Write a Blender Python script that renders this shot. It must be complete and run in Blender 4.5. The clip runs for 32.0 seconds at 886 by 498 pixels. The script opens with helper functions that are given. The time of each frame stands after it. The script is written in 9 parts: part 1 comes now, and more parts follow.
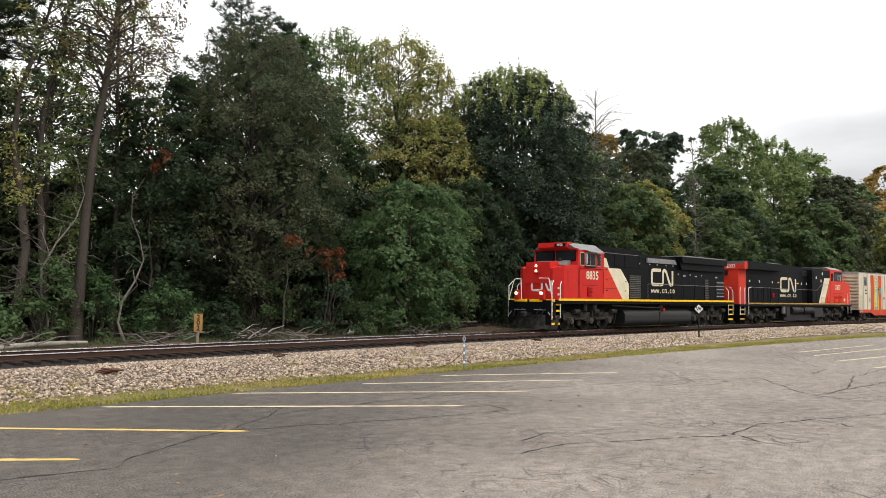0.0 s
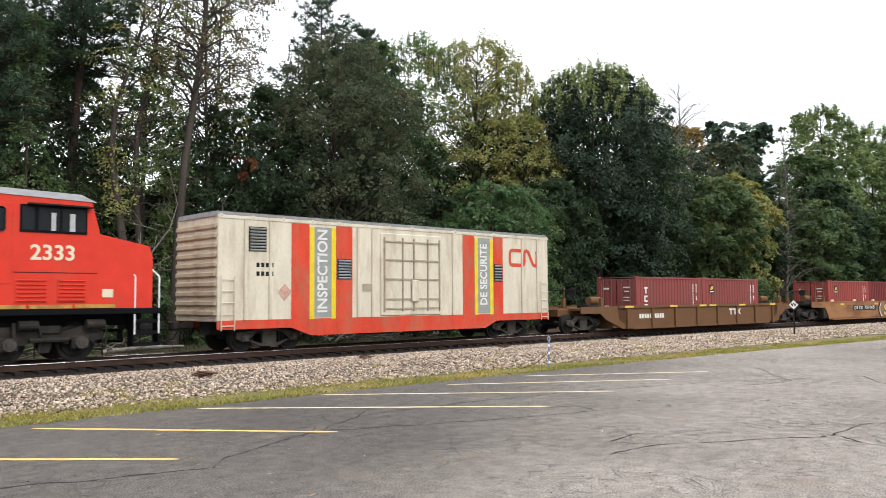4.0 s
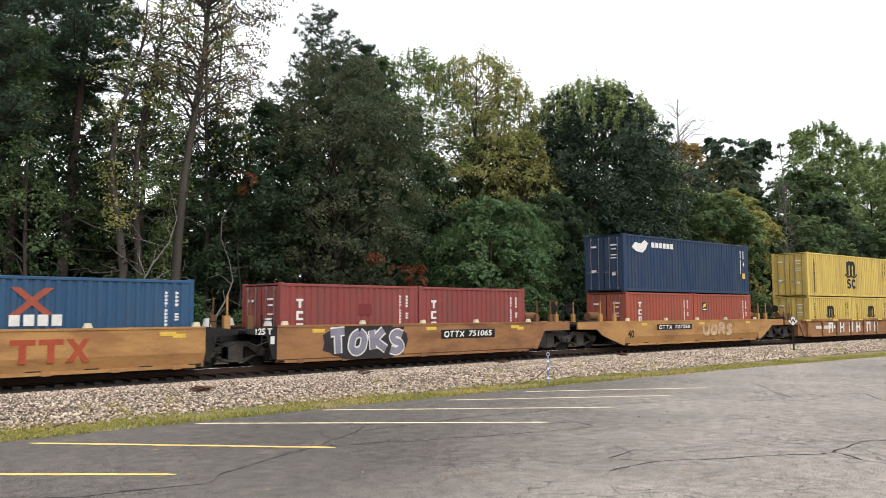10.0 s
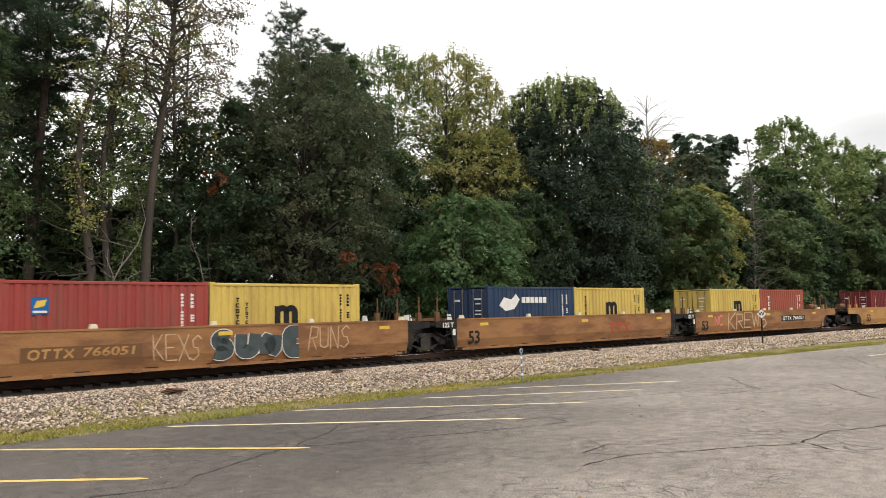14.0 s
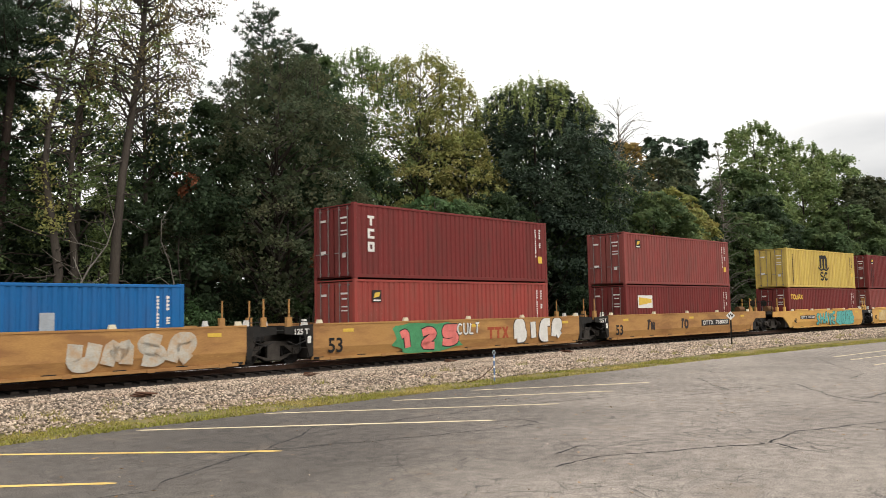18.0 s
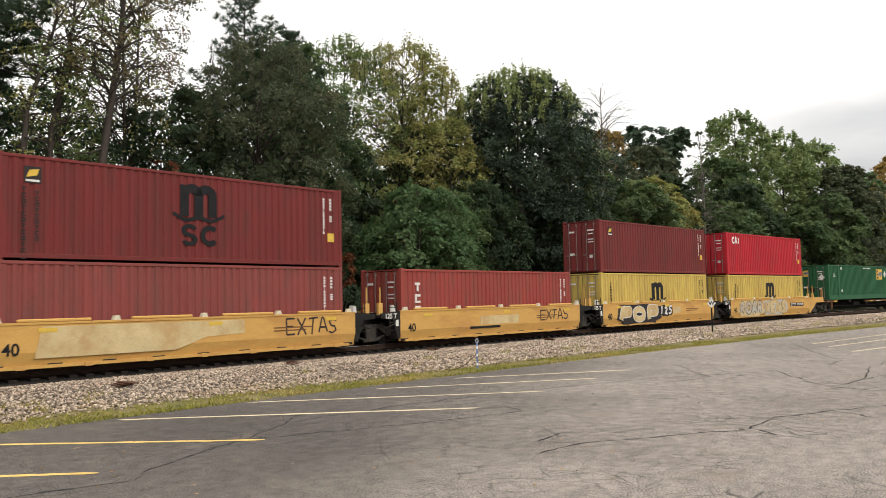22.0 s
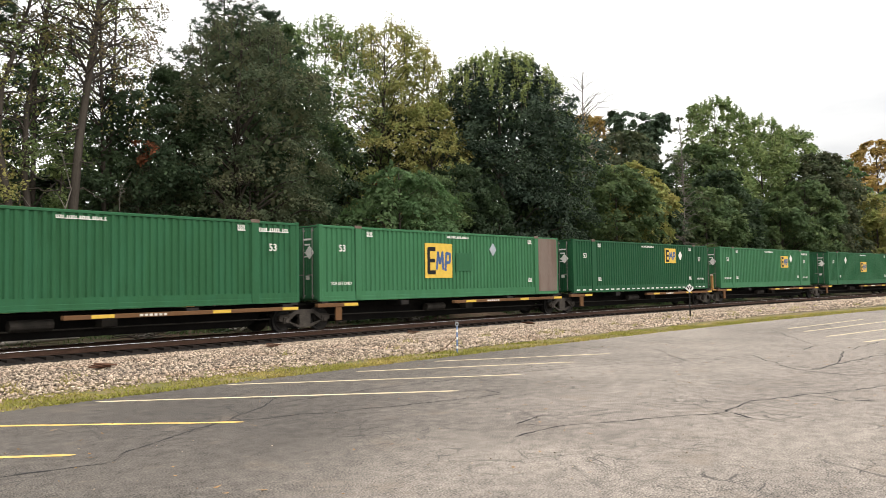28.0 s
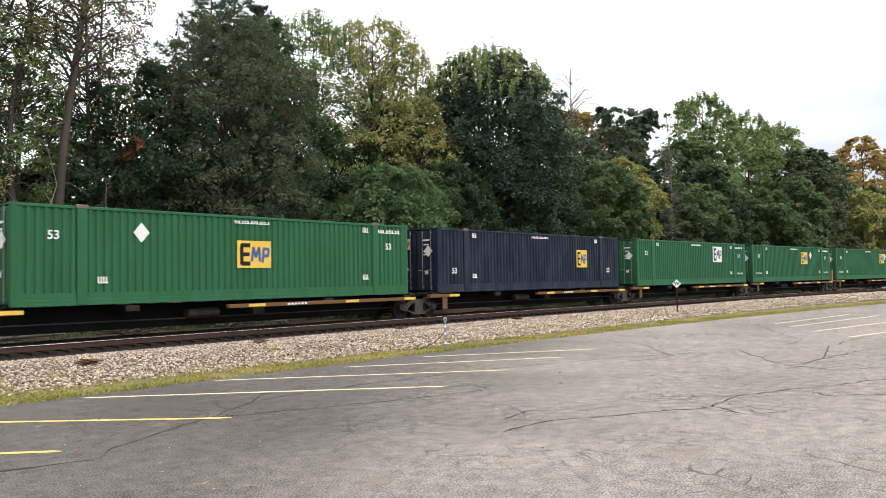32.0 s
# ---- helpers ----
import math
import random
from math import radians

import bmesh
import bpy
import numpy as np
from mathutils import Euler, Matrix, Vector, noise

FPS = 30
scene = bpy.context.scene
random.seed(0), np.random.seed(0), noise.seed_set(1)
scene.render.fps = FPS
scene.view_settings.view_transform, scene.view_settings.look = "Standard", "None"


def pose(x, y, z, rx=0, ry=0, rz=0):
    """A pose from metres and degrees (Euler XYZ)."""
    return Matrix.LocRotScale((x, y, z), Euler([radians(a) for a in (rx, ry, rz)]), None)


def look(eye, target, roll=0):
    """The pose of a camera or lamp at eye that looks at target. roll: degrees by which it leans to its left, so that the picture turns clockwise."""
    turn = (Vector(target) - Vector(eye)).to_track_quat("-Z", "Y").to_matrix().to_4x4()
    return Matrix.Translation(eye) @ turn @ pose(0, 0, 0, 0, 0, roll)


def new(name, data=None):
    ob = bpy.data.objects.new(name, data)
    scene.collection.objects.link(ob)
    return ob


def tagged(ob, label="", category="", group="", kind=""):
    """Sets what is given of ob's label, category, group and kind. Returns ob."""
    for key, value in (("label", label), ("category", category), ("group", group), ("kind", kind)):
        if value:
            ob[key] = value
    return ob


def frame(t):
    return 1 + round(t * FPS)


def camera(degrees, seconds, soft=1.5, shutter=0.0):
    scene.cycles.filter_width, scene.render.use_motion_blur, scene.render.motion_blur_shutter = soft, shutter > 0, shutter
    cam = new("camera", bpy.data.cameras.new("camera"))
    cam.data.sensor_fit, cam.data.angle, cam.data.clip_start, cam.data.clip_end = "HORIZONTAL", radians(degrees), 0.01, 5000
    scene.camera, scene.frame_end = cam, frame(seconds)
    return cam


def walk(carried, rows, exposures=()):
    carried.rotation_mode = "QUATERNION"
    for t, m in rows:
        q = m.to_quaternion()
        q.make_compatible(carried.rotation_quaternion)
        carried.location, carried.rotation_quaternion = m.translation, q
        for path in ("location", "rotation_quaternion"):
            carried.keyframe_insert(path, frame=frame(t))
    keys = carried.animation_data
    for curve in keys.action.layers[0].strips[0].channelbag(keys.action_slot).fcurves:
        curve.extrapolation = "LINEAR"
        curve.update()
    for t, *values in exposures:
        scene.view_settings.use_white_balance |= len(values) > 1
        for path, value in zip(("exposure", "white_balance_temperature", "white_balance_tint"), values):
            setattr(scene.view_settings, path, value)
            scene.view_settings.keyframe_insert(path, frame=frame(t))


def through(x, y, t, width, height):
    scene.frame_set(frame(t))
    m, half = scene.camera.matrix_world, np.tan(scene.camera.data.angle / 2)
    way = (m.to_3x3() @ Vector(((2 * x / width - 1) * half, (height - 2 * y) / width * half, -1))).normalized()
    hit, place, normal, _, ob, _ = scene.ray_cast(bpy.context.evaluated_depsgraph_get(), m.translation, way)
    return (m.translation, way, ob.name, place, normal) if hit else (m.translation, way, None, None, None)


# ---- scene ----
cam = camera(57.10, 32.0, soft=0.85, shutter=0.08)

EYE = (0.0, 0.0, 1.70)
# seconds, heading from +x, pitch, roll (degrees)
LOOKS = [
    (0.0, 38.56, 3.43, 0.62), (0.5, 40.79, 3.61, 0.36), (1.0, 42.27, 3.34, 0.15), (1.5, 43.44, 3.24, 0.15),
    (2.0, 44.03, 3.37, 0.19), (2.5, 43.95, 3.24, 0.02), (3.0, 43.81, 3.27, -0.36), (3.5, 44.01, 3.33, -0.38),
    (5.5, 45.26, 3.91, -0.28), (6.0, 45.35, 3.99, -0.28), (6.5, 45.71, 4.02, -0.17), (7.0, 45.83, 4.20, -0.07),
    (7.5, 45.67, 4.47, 0.01), (8.0, 45.24, 4.53, 0.06), (8.5, 44.85, 4.48, 0.02), (9.0, 44.63, 4.37, -0.04),
    (9.5, 44.36, 4.43, -0.12), (10.0, 44.28, 4.52, -0.17), (10.5, 44.07, 4.47, -0.17), (11.0, 43.73, 4.51, -0.25),
    (11.5, 43.46, 4.54, -0.32), (12.0, 43.18, 4.55, -0.37), (12.5, 43.10, 4.54, -0.41), (13.0, 43.08, 4.49, -0.68),
    (13.5, 42.80, 4.43, -1.03), (14.0, 42.33, 4.36, -1.02), (14.5, 41.92, 4.28, -0.96), (16.5, 40.75, 4.41, -1.08),
    (17.0, 40.56, 4.43, -1.09), (17.5, 40.45, 4.44, -1.02), (18.0, 40.42, 4.47, -1.09), (18.5, 40.40, 4.38, -1.20),
    (19.0, 40.28, 4.25, -1.23), (19.5, 40.08, 4.18, -1.17), (20.0, 39.96, 4.19, -1.12), (20.5, 39.84, 3.98, -1.17),
    (21.0, 39.68, 3.81, -1.27), (21.5, 39.43, 3.72, -1.33), (22.0, 39.24, 3.63, -1.22), (22.5, 39.12, 3.62, -1.05),
    (23.0, 38.97, 3.62, -1.09), (23.5, 38.71, 3.63, -1.06), (24.0, 38.30, 3.50, -1.09), (24.5, 38.01, 3.42, -1.05),
    (25.0, 37.90, 3.32, -1.06), (25.5, 37.90, 3.13, -1.14), (27.5, 38.19, 2.65, -1.02), (28.0, 37.90, 2.44, -0.88),
    (28.5, 37.57, 2.27, -0.95), (29.0, 37.40, 2.15, -1.08), (29.5, 37.37, 2.01, -1.01), (30.0, 37.29, 1.90, -0.96),
    (30.5, 37.34, 1.91, -0.88), (31.0, 37.42, 2.06, -0.92), (31.5, 37.33, 2.14, -0.91), (32.0, 37.08, 2.11, -0.88),
]
walk(cam, [(t, pose(*EYE, 90 + p, 0, h - 90) @ pose(0, 0, 0, 0, 0, r)) for t, h, p, r in LOOKS],
     exposures=[(0, 0.0, 6600, 10), (2, 0.14, 6650, 10), (3, 0.2, 6200, 10), (6, 0.25, 6200, 10), (8, 0.16, 6200, 10), (10, 0.15, 6300, 10), (12, 0.03, 6650, 10),
                (19, -0.03, 6750, 10), (25, -0.12, 6750, 10), (27.5, 0.26, 6750, 10), (30, 0.3, 6750, 10), (31, 0.3, 6500, 10), (32, 0.32, 6300, 10)])

# how far the train has run (metres) at each whole second
RUN = [
    -275.06, -258.46, -240.99, -223.66, -206.73, -189.61, -172.29, -154.72, -137.76, -120.46, -103.85,
    -86.84, -69.39, -52.76, -35.40, -18.31, -1.34, 15.52, 32.44, 49.77, 66.38, 83.00,
    99.61, 116.53, 133.67, 150.30, 167.49, 184.80, 202.24, 219.23, 235.65, 252.51, 268.91,
]
# ---- track line: straight, then a bend of 538 m radius, then straight ----
TRACK_Y, RADIUS, BEND = 23.91, 537.8, 120.0
RAIL_Z = 0.03


def on_track(s, side=0.0):
    """Place and heading (radians) at s metres along the track; side > 0 is away from the car park."""
    if s <= 0:
        x, y, a = s, TRACK_Y, 0.0
    else:
        q = min(s, BEND) / RADIUS
        x, y, a = RADIUS * math.sin(q), TRACK_Y - RADIUS * (1 - math.cos(q)), -q
        if s > BEND:
            x, y = x + (s - BEND) * math.cos(a), y + (s - BEND) * math.sin(a)
    return x - side * math.sin(a), y + side * math.cos(a), a


def track_pose(s, z=RAIL_Z):
    x, y, a = on_track(s)
    return pose(x, y, z, 0, 0, math.degrees(a))


def run_at(t):
    i = min(int(t), len(RUN) - 2)
    return RUN[i] + (RUN[i + 1] - RUN[i]) * (t - i)


# ---- light: bright overcast sky ----
world = bpy.data.worlds.new("world")
scene.world = world
world.use_nodes = True
wn, wl = world.node_tree.nodes, world.node_tree.links
wn.clear()
sky = wn.new("ShaderNodeTexSky")
sky.sky_type, sky.sun_disc = "NISHITA", False
sky.sun_elevation, sky.sun_rotation = radians(40), radians(172)
coord = wn.new("ShaderNodeTexCoord")
stretch = wn.new("ShaderNodeMapping")
stretch.inputs["Scale"].default_value = (1.0, 1.0, 3.2)
stretch.inputs["Location"].default_value = (0.35, 0.1, 0.0)
cloud = wn.new("ShaderNodeTexNoise")
cloud.inputs["Scale"].default_value, cloud.inputs["Detail"].default_value = 1.5, 6.0
cloud.inputs["Roughness"].default_value = 0.5
band = wn.new("ShaderNodeValToRGB")
band.color_ramp.elements[0].position, band.color_ramp.elements[0].color = 0.36, (0.56, 0.575, 0.60, 1)
band.color_ramp.elements[1].position, band.color_ramp.elements[1].color = 0.56, (1.0, 1.0, 1.0, 1)
blend = wn.new("ShaderNodeMixRGB")
blend.inputs[0].default_value = 0.93
skygain = wn.new("ShaderNodeMixRGB")
skygain.blend_type, skygain.inputs[0].default_value = "MULTIPLY", 1.0
skygain.inputs[2].default_value = (0.10, 0.10, 0.10, 1)
back = wn.new("ShaderNodeBackground")
back.inputs["Strength"].default_value = 1.5
wout = wn.new("ShaderNodeOutputWorld")
wl.new(coord.outputs["Generated"], stretch.inputs["Vector"])
wl.new(stretch.outputs["Vector"], cloud.inputs["Vector"])
aim = wn.new("ShaderNodeVectorMath")          # a heavier bank of cloud lies low along the line to the east
aim.operation = "DOT_PRODUCT"
aim.inputs[1].default_value = (0.951, 0.066, 0.300)
low = wn.new("ShaderNodeVectorMath")          # the bank is wider than it is high
low.operation = "MULTIPLY"
low.inputs[1].default_value = (1.0, 1.0, 3.0)
unit = wn.new("ShaderNodeVectorMath")
unit.operation = "NORMALIZE"
bank = wn.new("ShaderNodeMapRange")
bank.interpolation_type = "SMOOTHSTEP"
bank.inputs["From Min"].default_value, bank.inputs["From Max"].default_value = 0.89, 0.985
bank.inputs["To Min"].default_value, bank.inputs["To Max"].default_value = 0.36, -0.24
lift = wn.new("ShaderNodeMath")
lift.operation = "ADD"
wl.new(coord.outputs["Generated"], low.inputs[0])
wl.new(low.outputs[0], unit.inputs[0])
wl.new(unit.outputs[0], aim.inputs[0])
wl.new(aim.outputs["Value"], bank.inputs["Value"])
wl.new(cloud.outputs["Fac"], lift.inputs[0])
wl.new(bank.outputs["Result"], lift.inputs[1])
wl.new(lift.outputs[0], band.inputs["Fac"])
wl.new(sky.outputs["Color"], skygain.inputs[1])
wl.new(skygain.outputs[0], blend.inputs[1])
wl.new(band.outputs["Color"], blend.inputs[2])
height = wn.new("ShaderNodeSeparateXYZ")      # an overcast sky is brightest overhead
zenith = wn.new("ShaderNodeMath")
zenith.operation = "MULTIPLY_ADD"
zenith.inputs[1].default_value, zenith.inputs[2].default_value = 0.95, 0.62
dome = wn.new("ShaderNodeVectorMath")
dome.operation = "SCALE"
wl.new(coord.outputs["Generated"], height.inputs[0])
wl.new(height.outputs["Z"], zenith.inputs[0])
wl.new(blend.outputs[0], dome.inputs[0])
wl.new(zenith.outputs[0], dome.inputs["Scale"])
wl.new(dome.outputs[0], back.inputs["Color"])
wl.new(back.outputs[0], wout.inputs["Surface"])

sun_data = bpy.data.lights.new("sun", "SUN")
sun_data.energy, sun_data.angle, sun_data.color = 1.1, radians(20), (1.0, 0.96, 0.9)
sun = new("sun", sun_data)
sun.matrix_world = look((12, -82, 70), (0, 0, 0))
scene.view_settings.exposure = 0.0


# ---- materials ----
def mat(name, color, rough=0.7, metal=0.0, vary=0.25, scale=6.0, fine=40.0, bump=0.15, dirt=None, dirt_amount=0.0,
        island=0.0, dirt_scale=1.2, stretch=(1, 1, 1), spec=0.10):
    """Principled surface with two scales of colour change, grain relief and blotches of dirt."""
    m = bpy.data.materials.new(name)
    m.use_nodes = True
    n, l = m.node_tree.nodes, m.node_tree.links
    p = n["Principled BSDF"]
    p.inputs["Roughness"].default_value, p.inputs["Metallic"].default_value = rough, metal
    p.inputs["Specular IOR Level"].default_value = spec
    tc = n.new("ShaderNodeTexCoord")
    mp = n.new("ShaderNodeMapping")
    mp.inputs["Scale"].default_value = stretch
    l.new(tc.outputs["Object"], mp.inputs["Vector"])
    big, small = n.new("ShaderNodeTexNoise"), n.new("ShaderNodeTexNoise")
    big.inputs["Scale"].default_value, big.inputs["Detail"].default_value = scale, 4.0
    small.inputs["Scale"].default_value, small.inputs["Detail"].default_value = fine, 3.0
    for q in (big, small):
        l.new(mp.outputs["Vector"], q.inputs["Vector"])
    ramp = n.new("ShaderNodeValToRGB")
    lo, hi = [c * (1 - vary) for c in color], [min(1, c * (1 + vary)) for c in color]
    ramp.color_ramp.elements[0].position, ramp.color_ramp.elements[0].color = 0.3, (*lo, 1)
    ramp.color_ramp.elements[1].position, ramp.color_ramp.elements[1].color = 0.7, (*hi, 1)
    mixf = n.new("ShaderNodeMath")
    mixf.operation = "MULTIPLY_ADD"
    mixf.inputs[1].default_value, mixf.inputs[2].default_value = 0.45, 0.0
    add = n.new("ShaderNodeMath")
    add.operation = "MULTIPLY_ADD"
    add.inputs[1].default_value = 0.55
    l.new(small.outputs["Fac"], mixf.inputs[0])
    l.new(big.outputs["Fac"], add.inputs[0])
    l.new(mixf.outputs[0], add.inputs[2])
    l.new(add.outputs[0], ramp.inputs["Fac"])
    out = ramp.outputs["Color"]
    if dirt:
        dn = n.new("ShaderNodeTexNoise")
        dn.inputs["Scale"].default_value, dn.inputs["Detail"].default_value = dirt_scale, 6.0
        dn.inputs["Roughness"].default_value = 0.65
        l.new(mp.outputs["Vector"], dn.inputs["Vector"])
        dr = n.new("ShaderNodeValToRGB")
        dr.color_ramp.elements[0].position = 0.62 - 0.3 * dirt_amount
        dr.color_ramp.elements[1].position = 0.78 - 0.2 * dirt_amount
        dr.color_ramp.elements[1].color = (dirt_amount, dirt_amount, dirt_amount, 1)
        l.new(dn.outputs["Fac"], dr.inputs["Fac"])
        dm = n.new("ShaderNodeMixRGB")
        dm.inputs[2].default_value = (*dirt, 1)
        l.new(dr.outputs["Color"], dm.inputs[0])
        l.new(out, dm.inputs[1])
        out = dm.outputs[0]
    if island:
        geo = n.new("ShaderNodeNewGeometry")
        hsv = n.new("ShaderNodeHueSaturation")
        v = n.new("ShaderNodeMapRange")
        v.inputs["To Min"].default_value, v.inputs["To Max"].default_value = 1 - island, 1 + island
        l.new(geo.outputs["Random Per Island"], v.inputs["Value"])
        l.new(v.outputs["Result"], hsv.inputs["Value"])
        l.new(out, hsv.inputs["Color"])
        out = hsv.outputs["Color"]
    l.new(out, p.inputs["Base Color"])
    if bump:
        b = n.new("ShaderNodeBump")
        b.inputs["Strength"].default_value, b.inputs["Distance"].default_value = bump, 0.02
        l.new(small.outputs["Fac"], b.inputs["Height"])
        l.new(b.outputs["Normal"], p.inputs["Normal"])
    return m


def glow(name, color, power):
    m = bpy.data.materials.new(name)
    m.use_nodes = True
    p = m.node_tree.nodes["Principled BSDF"]
    p.inputs["Base Color"].default_value = (*color, 1)
    p.inputs["Emission Color"].default_value, p.inputs["Emission Strength"].default_value = (*color, 1), power
    return m


def leaf_mat(name, color, second, vary=0.32, through=0.45):
    """Leaves: two tones, each leaf a little lighter or darker, some light passing through."""
    m = bpy.data.materials.new(name)
    m.use_nodes = True
    n, l = m.node_tree.nodes, m.node_tree.links
    p = n["Principled BSDF"]
    p.inputs["Roughness"].default_value, p.inputs["Specular IOR Level"].default_value = 0.65, 0.18
    geo = n.new("ShaderNodeNewGeometry")
    tc = n.new("ShaderNodeTexCoord")
    noise_tex = n.new("ShaderNodeTexNoise")
    noise_tex.inputs["Scale"].default_value, noise_tex.inputs["Detail"].default_value = 0.55, 3.0
    l.new(tc.outputs["Object"], noise_tex.inputs["Vector"])
    ramp = n.new("ShaderNodeValToRGB")
    ramp.color_ramp.elements[0].position, ramp.color_ramp.elements[0].color = 0.42, (*color, 1)
    ramp.color_ramp.elements[1].position, ramp.color_ramp.elements[1].color = 0.68, (*second, 1)
    l.new(noise_tex.outputs["Fac"], ramp.inputs["Fac"])
    v = n.new("ShaderNodeMapRange")
    v.inputs["To Min"].default_value, v.inputs["To Max"].default_value = 1.2 * (1 - vary), 1.2 * (1 + vary)
    l.new(geo.outputs["Random Per Island"], v.inputs["Value"])
    hsv = n.new("ShaderNodeHueSaturation")
    l.new(v.outputs["Result"], hsv.inputs["Value"])
    l.new(ramp.outputs["Color"], hsv.inputs["Color"])
    l.new(hsv.outputs["Color"], p.inputs["Base Color"])
    t = n.new("ShaderNodeBsdfTranslucent")
    l.new(hsv.outputs["Color"], t.inputs["Color"])
    mix = n.new("ShaderNodeMixShader")
    mix.inputs[0].default_value = through
    l.new(p.outputs[0], mix.inputs[1])
    l.new(t.outputs[0], mix.inputs[2])
    l.new(mix.outputs[0], n["Material Output"].inputs["Surface"])
    return m


